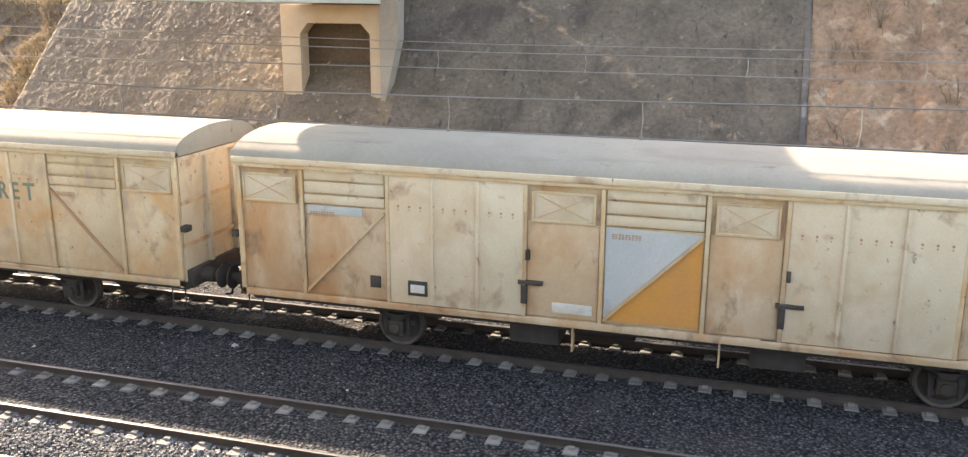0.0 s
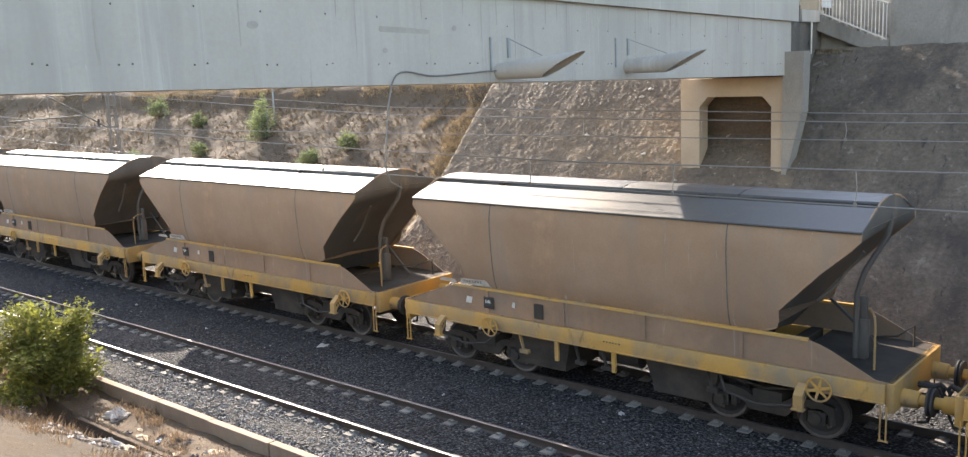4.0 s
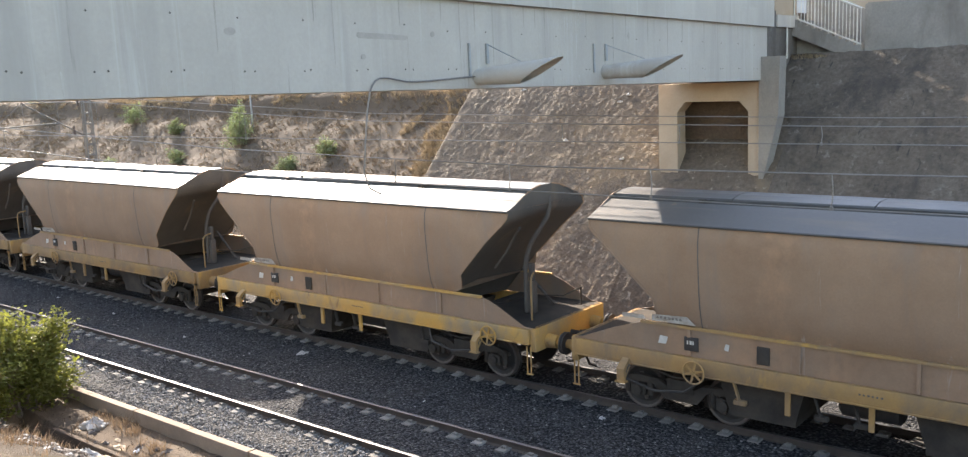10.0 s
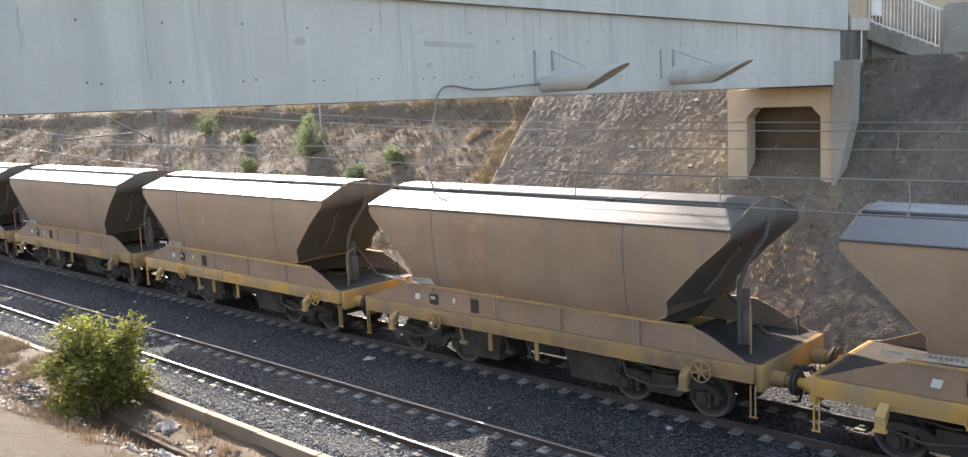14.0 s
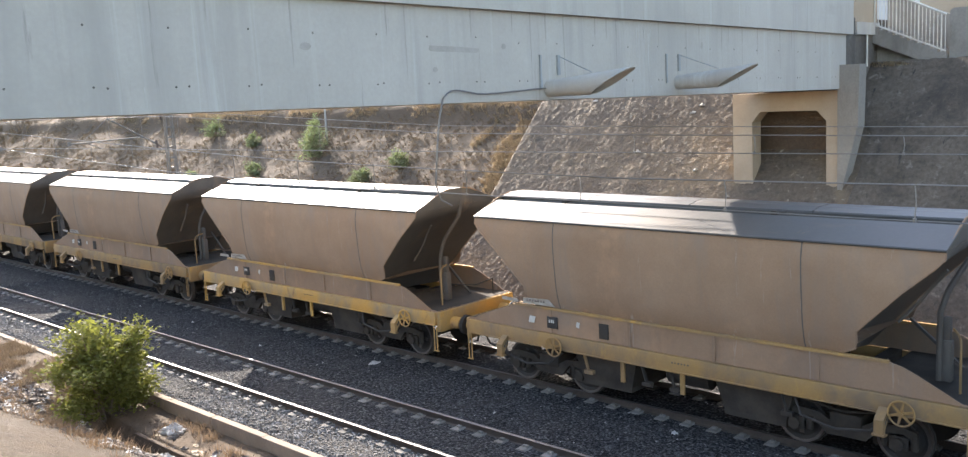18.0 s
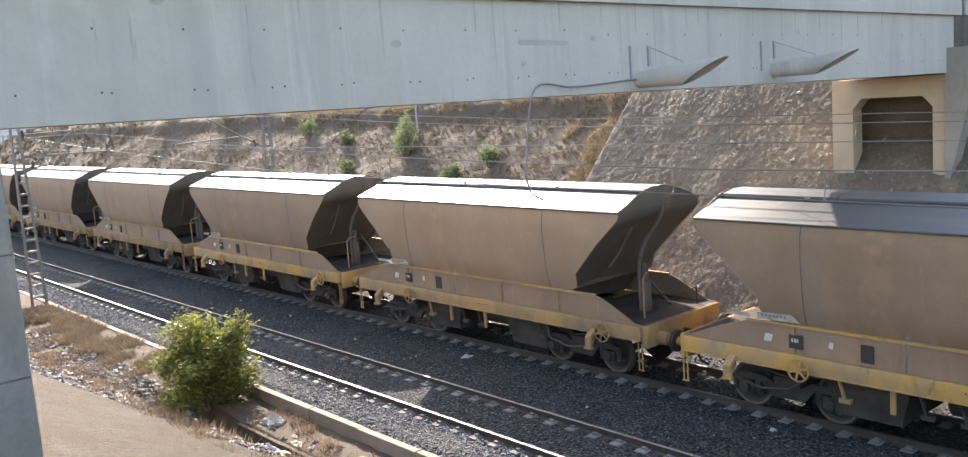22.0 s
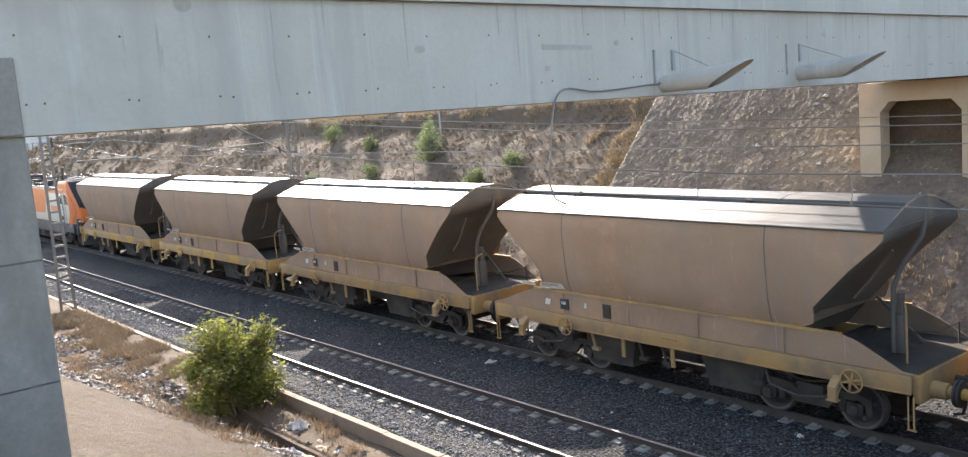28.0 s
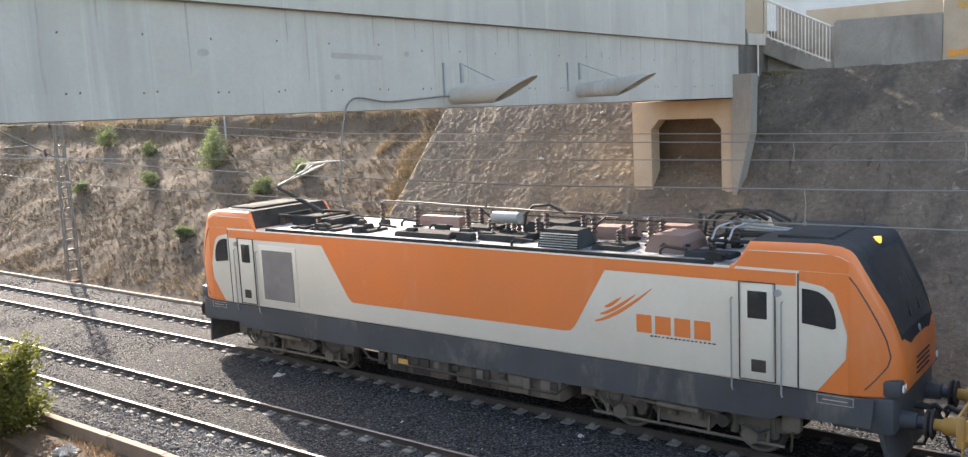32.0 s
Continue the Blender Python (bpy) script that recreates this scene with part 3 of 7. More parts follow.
def handwheel(parent, m, r=0.21, mat="yellow", label="yellow spoked handbrake wheel"):
    """A spoked wheel in the xz plane on a short shaft."""
    bm = B()
    ring = [(r * math.cos(2 * math.pi * k / 20), 0, r * math.sin(2 * math.pi * k / 20)) for k in range(20)]
    rr = 0.018
    rings = []
    for k in range(21):
        a = 2 * math.pi * k / 20
        d = Vector((math.cos(a), 0, math.sin(a)))
        rings.append([d * (r + rr * math.cos(q)) + Vector((0, rr * math.sin(q), 0)) for q in [2 * math.pi * j / 6 for j in range(6)]])
    loft(bm, rings, caps=False)
    wheel = part("handwheel", bm, mat, parent, label, at=m)
    bm = B()               # hub and six spokes, cut from one plate
    star = []
    for k in range(6):
        a = math.pi / 3 * k + 0.3
        for rad, da in ((r, -0.07), (r, 0.07), (0.05, math.pi / 6)):
            star.append((rad * math.cos(a + da), rad * math.sin(a + da)))
    plate(bm, star, -0.009, 0.009)
    part("spoke_plate", bm, mat, wheel)
    bm = B()
    tube(bm, [(0, -0.03, 0), (0, 0.16, 0)], 0.035, 10)
    part("shaft", bm, mat, wheel)
    return wheel


def marks(bm, x, z, w, h, rows, cols, y, seed=1):
    """Unreadable stencilled lettering as rows of short bars."""
    rnd = random.Random(seed)
    for r in range(rows):
        xx = x
        zz = z - r * h * 1.5
        for c in range(cols):
            ww = w / cols * rnd.uniform(0.4, 0.75)
            box(bm, xx, xx + ww, y - 0.002, y + 0.002, zz - h / 2, zz + h / 2)
            xx += w / cols


def hopper_wagon(paint="yellow"):
    w = thing("hopper_wagon", "dusty grey-brown bulk hopper wagon on a yellow frame" if paint == "yellow" else "grimy brown bulk hopper wagon on a dirty tan frame", "hopper wagon", "hopper wagons of the train")
    L = 10.06
    side = [(HW, 3.85), (1.445, 3.70), (1.47, 3.55), (1.475, 3.3), (1.465, 3.11), (1.445, 2.8), (1.43, 2.6), (1.405, 2.38), (1.37, 2.2), (1.33, 2.06), (1.285, 1.95)]

    cut = ((1.60, 2.0), (1.95, 1.66), (2.02, 1.44), (2.12, 1.375), (2.37, 1.38), (2.72, 1.03), (3.11, 0.64), (3.55, 0.14), (3.70, 0.0), (4.5, 0.0))

    def inset(z):
        """How far the end of the barrel lies in from the roof's end at height z."""
        for (za, a), (zb, b) in zip(cut, cut[1:]):
            if za <= z <= zb:
                return a + (b - a) * (z - za) / (zb - za)
        return cut[0][1]
    # the barrel: two side shells with sloping ends, closed below
    full = side + [(-y, z) for y, z in side[::-1]]
    bm = B()
    loft(bm, [[(inset(z), y, z) for y, z in full], [(2.3, y, z) for y, z in full], [(7.76, y, z) for y, z in full], [(L - inset(z), y, z) for y, z in full]], caps=False)
    part("hopper_body", bm, "hopper", w, smooth=40)
    for s in (-1, 1):      # weld ribs round the barrel
        for x in (2.3, 7.76):
            bm = B()
            loft(bm, [[(x + dx, s * (y + o), z) for dx, o in ((-0.016, -0.01), (-0.010, 0.004), (0.010, 0.004), (0.016, -0.01))] for y, z in side], caps=False)
            part("weld_rib", bm, "hopper_end", w, "dark weld band")
    # end walls: one hollowed sheet from the roof down the slope, shade in its dark colour, with a rolled edge
    for e in (0, 1):
        fx = (lambda x: x) if e == 0 else (lambda x: L - x)
        bm = B()
        rows = [(1.42, 1.22), (1.60, 1.24), (1.80, 1.26)] + [(z, y) for y, z in side[::-1]] + [(3.99, 1.06), (4.145, 0.72), (4.225, 0.50), (4.275, 0.22)]
        qs = [-1, -0.92, -0.7, -0.4, -0.15, 0, 0.15, 0.4, 0.7, 0.92, 1]
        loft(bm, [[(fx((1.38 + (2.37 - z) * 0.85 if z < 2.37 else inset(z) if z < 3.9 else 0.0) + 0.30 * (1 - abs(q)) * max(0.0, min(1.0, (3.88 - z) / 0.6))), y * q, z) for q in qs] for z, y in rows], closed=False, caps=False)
        part("end_sheet", bm, "hopper_end", w, "dark hollowed sloping end sheet, shade in its colour", smooth=60)
        bm = B()
        for s in (-1, 1):
            tube(bm, [(fx(inset(z) if z < 3.9 else 0.0), s * y, z) for z, y in rows if z > 1.85], 0.018, 6)
        part("end_bead", bm, "hopper", w)
        if e:
            bm = B()           # a pipe that climbs the hollow end
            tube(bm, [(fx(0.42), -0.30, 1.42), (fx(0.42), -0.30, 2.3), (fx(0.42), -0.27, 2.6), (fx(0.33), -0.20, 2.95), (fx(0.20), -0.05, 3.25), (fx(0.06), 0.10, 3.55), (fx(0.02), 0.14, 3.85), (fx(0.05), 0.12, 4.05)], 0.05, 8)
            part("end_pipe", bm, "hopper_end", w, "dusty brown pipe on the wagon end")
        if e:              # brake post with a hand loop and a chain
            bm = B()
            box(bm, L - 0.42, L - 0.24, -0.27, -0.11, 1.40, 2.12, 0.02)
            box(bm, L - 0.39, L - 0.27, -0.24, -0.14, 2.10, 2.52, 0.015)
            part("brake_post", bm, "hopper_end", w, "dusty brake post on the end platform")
            bm = B()
            tube(bm, [(L + 0.05, -0.75, 1.40), (L + 0.05, -0.75, 2.18), (L + 0.02, -0.70, 2.30), (L - 0.06, -0.55, 2.34), (L - 0.2, -0.30, 2.34)], 0.022, 6)
            part("hand_loop", bm, "tan_frame", w, "bent steel hand loop")
            bm = B()
            tube(bm, [(L - 0.2, -0.06, 1.78), (L + 0.06, 0.45, 1.70), (L + 0.20, 0.95, 1.80)], 0.016, 5)
            tube(bm, [(L + 0.20, 0.95, 1.40), (L + 0.20, 0.95, 1.82)], 0.02, 5)
            part("safety_chain", bm, "gear_dust", w)
        if e:
            bm = B()
            beam(bm, (fx(0.30), 0.6, 1.42), (fx(1.20), 0.6, 2.2), 0.05, 0.05)
            part("end_strut", bm, "hopper_end", w)
        bm = B()           # a flat stiffener that folds down the hollow
        tube(bm, [(fx(0.16), -0.78, 3.42), (fx(0.46), -0.72, 3.05), (fx(0.60), -0.70, 2.85), (fx(0.95), -0.70, 2.45)], 0.03, 5)
        part("end_rib", bm, "hopper_end", w)
        bm = B()           # platform over the headstock
        x0, x1 = sorted((fx(-0.52), fx(1.40)))
        box(bm, x0, x1, -1.29, 1.29, 1.375, 1.40)
        part("platform", bm, "gear_dust", w, "dark steel end platform")
        bm = B()
        x0, x1 = sorted((fx(-0.56), fx(-0.42)))
        box(bm, x0, x1, -1.33, 1.33, 0.90, 1.40, 0.02)
        part("headstock", bm, paint, w)
        buffer_pair(w, fx(-0.56), 1 if e else -1, paint)
        for s in (-1, 1):  # stepped bracket below the sole bar
            bm = B()       # a cantilevered jacking bracket that stands out below the sole bar
            c = 0.92 if e else 0.74
            prof = [(1.39, 1.17), (1.39, 0.98), (1.52, 0.84), (1.54, 0.76), (1.61, 0.76), (1.61, 1.00), (1.55, 1.06)]
            loft(bm, [[(fx(c) + q, s * y, z) for y, z in prof] for q in (-0.08, 0.08)])
            box(bm, fx(c) - 0.11, fx(c) + 0.11, s * 1.575 - 0.06, s * 1.575 + 0.06, 0.735, 0.765)
            part("step_bracket", bm, paint, w)
            for q in (1.42, 1.47, 1.52):
                bm = B()
                obox(bm, (fx(c) + 0.081, s * q, 1.04 - 0.9 * (q - 1.42)), (0.003, 0.014, 0.03))
                part("bracket_slot", bm, "ink", w)
            bm = B()
            for dx in (0, 0.24):
                tube(bm, [(fx(-0.46 + dx * 0.4), s * 1.38, 1.02), (fx(-0.46 + dx * 0.4), s * 1.38, 0.42)], 0.016, 6)
            tube(bm, [(fx(-0.50), s * 1.38, 0.43), (fx(-0.34), s * 1.38, 0.43)], 0.02, 6)
            part("shunter_step", bm, paint, w)
    # roof: two pale slopes, a sunk gutter, and the long loading hatch on its coaming
    for s in (-1, 1):
        bm = B()
        loft(bm, [[(-0.02, s * (HW + 0.03), 3.835), (-0.02, s * (HW + 0.03), 3.865), (-0.02, s * 0.70, 4.145), (-0.02, s * 0.70, 4.115)],
                  [(L + 0.02, s * (HW + 0.03), 3.835), (L + 0.02, s * (HW + 0.03), 3.865), (L + 0.02, s * 0.70, 4.145), (L + 0.02, s * 0.70, 4.115)]])
        part("roof_slope", bm, "roof", w, "pale sheet roof slope", smooth=0)
        bm = B()
        tube(bm, [(-0.02, s * (HW + 0.03), 3.845), (L + 0.02, s * (HW + 0.03), 3.845)], 0.026, 8)
        part("roof_edge_bead", bm, "roof", w)
    bm = B()
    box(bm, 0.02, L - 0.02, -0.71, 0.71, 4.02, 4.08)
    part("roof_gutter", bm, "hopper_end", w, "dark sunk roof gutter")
    bm = B()
    loft(bm, [[(0.02, -0.5, 4.07), (0.02, 0.5, 4.07), (0.02, 0.44, 4.20), (0.02, -0.44, 4.20)], [(L - 0.02, -0.5, 4.07), (L - 0.02, 0.5, 4.07), (L - 0.02, 0.44, 4.20), (L - 0.02, -0.44, 4.20)]])
    part("hatch_coaming", bm, "roof", w, smooth=0)
    n, ln = 4, L / 4
    lid = None
    for i in range(n):
        if lid is None:
            bm = B()
            loft(bm, [[(0.01, -0.52, 4.19), (0.01, -0.50, 4.225), (0.01, -0.2, 4.275), (0.01, 0.2, 4.275), (0.01, 0.50, 4.225), (0.01, 0.52, 4.19)],
                      [(ln - 0.01, -0.52, 4.19), (ln - 0.01, -0.50, 4.225), (ln - 0.01, -0.2, 4.275), (ln - 0.01, 0.2, 4.275), (ln - 0.01, 0.50, 4.225), (ln - 0.01, 0.52, 4.19)]])
            lid = part("hatch_lid", bm, "roof", w, "pale sheet hatch lid", at=pose(0, 0, 0), smooth=0)
        else:
            again(lid, pose(i * ln, 0, 0))
    for x in (1.9, 6.8):
        bm = B()
        box(bm, x, x + 0.12, -0.62, -0.54, 4.13, 4.21)
        tube(bm, [(x + 0.06, -0.58, 4.17), (x + 0.30, -0.60, 4.20)], 0.012, 5)
        part("hatch_latch", bm, "black", w)
    # sole bars, side sill with its yellow capping, and the slanted sill ends
    for s in (-1, 1):
        bm = B()
        box(bm, -0.42, L + 0.42, s * 1.34 - 0.05, s * 1.34 + 0.05, 1.06, 1.38, 0.012)
        box(bm, -0.42, L + 0.42, s * 1.34 - 0.075, s * 1.34 + 0.075, 1.06, 1.085)
        part("sole_bar", bm, paint, w)
        bm = B()
        plate(bm, [(-0.46, 1.39), (L + 0.46, 1.39), (L + 0.46, 1.41), (L + 0.25, 1.42), (L - 0.43, 1.77), (L - 0.66, 1.87), (L - 0.90, 1.93), (1.12, 1.93), (0.42, 1.71), (-0.30, 1.43), (-0.46, 1.41)], s * 1.315 - 0.015, s * 1.315 + 0.015)
        part("side_sill", bm, "hopper", w, smooth=0)
        bm = B()
        box(bm, 1.06, L - 0.86, s * 1.33 - 0.035, s * 1.33 + 0.035, 1.905, 1.955)
        part("sill_capping", bm, paint, w, "yellow capping strip")
        for x in (2.05, 4.1, 6.0, 8.0):
            bm = B()
            box(bm, x - 0.03, x + 0.03, s * 1.34 - 0.02, s * 1.34 + 0.02, 1.40, 1.92)
            part("sill_stiffener", bm, "hopper", w)
        for x in (3.9, 5.3):
            bm = B()
            beam(bm, (x, s * 1.32, 1.07), (x, s * 1.32, 0.62), 0.09, 0.05)
            part("hanger", bm, paint, w)
    bm = B()
    box(bm, -0.4, L + 0.4, -0.22, 0.22, 0.95, 1.38)
    for x in (1.7, 3.3, 6.8, L - 1.7):
        box(bm, x - 0.12, x + 0.12, -1.3, 1.3, 1.08, 1.40)
    part("centre_sill", bm, "gear_dust", w)
    # discharge chutes, air tank, brake rigging
    for x in (3.35, 6.7):
        bm = B()
        loft(bm, [[(x - 0.85, y * 1.2, 1.25) for y in (-1, 1)] + [(x + 0.85, y * 1.2, 1.25) for y in (1, -1)],
                  [(x - 0.62, y * 1.12, 0.45) for y in (-1, 1)] + [(x + 0.62, y * 1.12, 0.45) for y in (1, -1)],
                  [(x - 0.62, y * 1.12, 0.34) for y in (-1, 1)] + [(x + 0.62, y * 1.12, 0.34) for y in (1, -1)]])
        part("discharge_chute", bm, "gear_dust", w, "grey steel discharge chute", smooth=0)
    bm = B()
    tube(bm, [(4.6, -0.7, 0.8), (4.66, -0.7, 0.8), (5.6, -0.7, 0.8), (5.66, -0.7, 0.8)], [0.12, 0.2, 0.2, 0.12], 12)
    part("air_tank", bm, "black", w)
    bm = B()
    for y in (-1.15, 1.15):
        tube(bm, [(0.9, y, 0.98), (1.7, y, 0.86), (2.6, y, 0.98)], 0.022, 6)
        tube(bm, [(L - 0.9, y, 0.98), (L - 1.7, y, 0.86), (L - 2.6, y, 0.98)], 0.022, 6)
        tube(bm, [(2.6, y, 0.98), (L - 2.6, y, 0.98)], 0.018, 6)
    part("brake_pipe", bm, "gear_dust", w)
    for s in (-1, 1):
        for x in (0.62, L - 2.5):
            bm = B()
            tube(bm, [(x, s * 1.30, 1.04), (x + 0.15, s * 1.38, 0.74), (x + 0.75, s * 1.40, 0.62), (x + 1.35, s * 1.38, 0.70), (x + 1.7, s * 1.28, 0.98)], 0.026, 6)
            part("sagging_hose", bm, "black", w)
        for x in (2.9, 4.35, 5.0, 7.3):
            bm = B()
            beam(bm, (x, s * 1.30, 1.06), (x + 0.12, s * 1.32, 0.70), 0.06, 0.03)
            box(bm, x + 0.02, x + 0.24, s * 1.30 - 0.05, s * 1.30 + 0.05, 0.64, 0.72)
            part("lever", bm, paint if x < 4 else "gear_dust", w)
    for x, y, r in ((2.19, -1.46, 0.21), (L - 0.62, -1.46, 0.21), (2.19, 1.46, 0.21)):
        handwheel(w, pose(x, y, 1.13, 0, 0, 0 if y < 0 else 180), r, paint)
    # plates and stencils along the sill
    for s in (-1, 1):
        y = s * 1.342
        bm = B()
        plate(bm, [(0.66, 1.985), (1.15, 1.985), (1.12, 2.06), (0.66, 2.06)], s * 1.352 - 0.004, s * 1.352 + 0.004)
        part("data_panel", bm, "dirty_label", w, "dirty white data panel")
        bm = B()
        plate(bm, [(1.30, 1.985), (2.20, 1.985), (2.02, 2.13), (1.30, 2.10)], s * 1.354 - 0.004, s * 1.354 + 0.004)
        part("data_panel", bm, "dirty_label", w, "dirty white data panel")
        bm = B()
        marks(bm, 1.40, 2.075, 0.55, 0.016, 2, 7, s * 1.362, 3)
        tagged(part("stencil_marks", bm, "hopper_end", w, "faint illegible stencil marks"), kind="stuff")
        bm = B()
        plate(bm, [(1.42, 1.56), (1.58, 1.56), (1.62, 1.70), (1.46, 1.71)], y - 0.004, y + 0.004)
        part("chalk_plate", bm, "label", w, "small white paper slip")
        bm = B()
        plate(bm, [(2.74, 1.62), (2.82, 1.60), (2.84, 1.72), (2.77, 1.73)], y - 0.004, y + 0.004)
        part("chalk_plate", bm, "label", w, "small white paper slip")
        bm = B()
        marks(bm, 2.02, 1.66, 0.17, 0.07, 1, 3, s * 1.366, 8)
        part("holder_card", bm, "label", w, "torn white card in the label holder")
        bm = B()
        box(bm, 1.96, 2.24, y - 0.02, y + 0.02, 1.50, 1.76, 0.01)
        part("label_holder", bm, "black", w, "dark wire label holder")
        bm = B()
        box(bm, 3.35, 3.58, y - 0.02, y + 0.02, 1.46, 1.78, 0.01)
        part("label_holder", bm, "gear_dust", w, "dark wire label holder")
        bm = B()
        marks(bm, 5.1, 1.25, 0.42, 0.03, 1, 6, s * 1.394, 4)
        tagged(part("frame_stencil", bm, "hopper_end", w, "faint illegible frame stencil"), kind="stuff")
    for x in (1.7, L - 1.7):
        bogie(w, x)
    return w


def text_mesh(body, size, mat, parent, m, label, thick=0.003):
    cu = bpy.data.curves.new("lettering", "FONT")
    cu.body, cu.size, cu.extrude, cu.resolution_u = body, size, thick, 3
    cu.offset = 0.010
    tmp = bpy.data.objects.new("lettering_tmp", cu)
    me = bpy.data.meshes.new_from_object(tmp)
    bpy.data.objects.remove(tmp)
    bpy.data.curves.remove(cu)
    me.materials.clear()
    me.materials.append(M[mat])
    ob = new("lettering", me)
    ob.parent, ob.matrix_basis = parent, m
    ob["label"] = label
    return ob


BAYS = (0.0, 1.33, 3.02, 5.55, 6.89, 8.60, 9.83, 12.43, 14.12, 15.45)


def boxcar(kind):
    label = {"a": "rust-streaked cream goods wagon with a blue and orange triangle",
             "b": "cream goods wagon with green FRET lettering and a brown triangle",
             "c": "pale cream goods wagon with green FRET lettering and rust stains"}[kind]
    w = thing("boxcar", label, "boxcar", "covered goods wagons")
    L = BAYS[-1]
    ZB, ZT = 1.02, 3.47
    bm = B()
    box(bm, 0.02, L - 0.02, -HW + 0.05, HW - 0.05, ZB, ZT)
    part("body_shell", bm, "box_rust" if kind == "a" else "box", w)
    # panels bay by bay on both sides
    for s in (-1, 1):
        y = s * (HW - 0.035)

        def slab(name, x0, x1, z0, z1, mat, out=0.02, lab="", bevel=0.004):
            b = B()
            y0, y1 = sorted((y, y + s * out))
            box(b, x0, x1, y0, y1, z0, z1, bevel)
            return part(name, b, mat, w, lab)
        for i, (a, b) in enumerate(zip(BAYS, BAYS[1:])):
            if i in (0, 3, 5, 8):          # bays with a crossed vent shutter
                rusty = "box_rust" if kind == "a" else "box"
                slab("side_panel", a + 0.05, b - 0.05, ZB + 0.08, 2.78, rusty)
                slab("vent_shutter", a + 0.16, b - 0.16, 2.80, 3.30, "box_pale", 0.025, "cream vent shutter")
                for z in (2.80, 3.30):
                    slab("vent_frame_bar", a + 0.12, b - 0.12, z - 0.022, z + 0.022, "box", 0.045)
                for x in (a + 0.14, b - 0.14):
                    slab("vent_frame_bar", x - 0.022, x + 0.022, 2.82, 3.28, "box", 0.045)
                for d in (-1, 1):
                    bm = B()
                    zz = (2.86, 3.24)[::d]
                    beam(bm, (a + 0.24, y + s * 0.03, zz[0]), (b - 0.24, y + s * 0.03, zz[1]), 0.012, 0.022, (0, 1, 0))
                    part("vent_brace", bm, "box_rust", w)
            elif i in (1, 4, 7):           # bays with planks above and a diagonal brace
                for k, (z0, z1) in enumerate(((3.26, 3.44), (3.02, 3.22), (2.82, 2.98))):
                    slab("plank", a + 0.06, b - 0.06, z0, z1, "box_pale" if kind != "b" else "box", 0.03 + 0.006 * k)
                up = i == 1 or i == 4
                slab("side_panel", a + 0.05, b - 0.05, ZB + 0.08, 2.79, "box_rust" if (kind == "a" and i != 4) else "box", 0.018)
                x0, x1 = a + 0.06, b - 0.06
                if i == 4:
                    if kind == "a":
                        bm = B()
                        plate(bm, [(x0, 1.16), (x1, 2.74), (x0, 2.78)], *sorted((y + s * 0.018, y + s * 0.026)))
                        part("painted_triangle", bm, "box_blue", w, "faded blue-grey painted triangle")
                    bm = B()
                    plate(bm, [(x0, 1.14), (x1, 1.14), (x1, 2.70)], *sorted((y + s * 0.018, y + s * 0.027)))
                    part("painted_triangle", bm, "box_orange" if kind == "a" else "box_brown", w, "faded painted triangle")
                bm = B()
                z0, z1 = (1.14, 2.72) if up else (2.72, 1.14)
                beam(bm, (x0, y + s * 0.035, z0), (x1, y + s * 0.035, z1), 0.05, 0.07, (0, 1, 0))
                part("diagonal_brace", bm, "box_brown" if kind != "a" and i == 7 else "box", w)
                if kind == "a" and i == 1:
                    slab("side_patch", a + 0.1, b - 0.5, 2.62, 2.78, "box_blue", 0.023, "pale blue-grey paint patch")
                bm = B()
                marks(bm, x0 + 0.1, 2.66, 0.5, 0.022, 3, 9, y + s * 0.030, 11 + i)
                tagged(part("stencil_marks", bm, "box_brown", w), "faint brown illegible stencil marks", kind="stuff")
            else:                          # sliding doors in three ribbed panels
                d = slab("sliding_door", a + 0.04, b - 0.02, ZB + 0.06, 3.44, "box_pale" if kind != "b" else "box", 0.05, "ribbed sliding door")
                n = 3
                for k in range(1, n):
                    x = a + (b - a) * k / n
                    slab("door_rib", x - 0.03, x + 0.03, ZB + 0.1, 3.42, "box_pale", 0.085)
                for k in range(n):
                    for e in (0.25, 0.5, 0.75):
                        x = a + (b - a) * (k + e) / n
                        bm = B()
                        tube(bm, [(x, y + s * 0.04, 2.88), (x, y + s * 0.062, 2.88)], 0.022, 8)
                        tube(bm, [(x, y + s * 0.04, 2.82), (x, y + s * 0.058, 2.82)], 0.014, 6)
                        part("door_bolt", bm, "box_brown", w)
                e = b if i == 2 else a         # the locks face each other across the middle bays
                slab("door_lock", e - 0.10, e + 0.34, 1.66, 1.73, "black", 0.09, "dark grimy door lock")
                slab("lock_bar", e - 0.02, e + 0.03, 1.25, 2.95, "box_rust", 0.065, "", 0.0)
                slab("lock_foot", e - 0.05, e + 0.06, 1.30, 1.64, "gear_dust", 0.075, "", 0.01)
                slab("door_wheel", e + 0.03, e + 0.10, 2.1, 2.28, "gear_dust", 0.10, "", 0.01)
                slab("door_runner", a - 0.3, b + 0.1, ZB - 0.02, ZB + 0.05, "box_rust", 0.075, "rusty door runner")
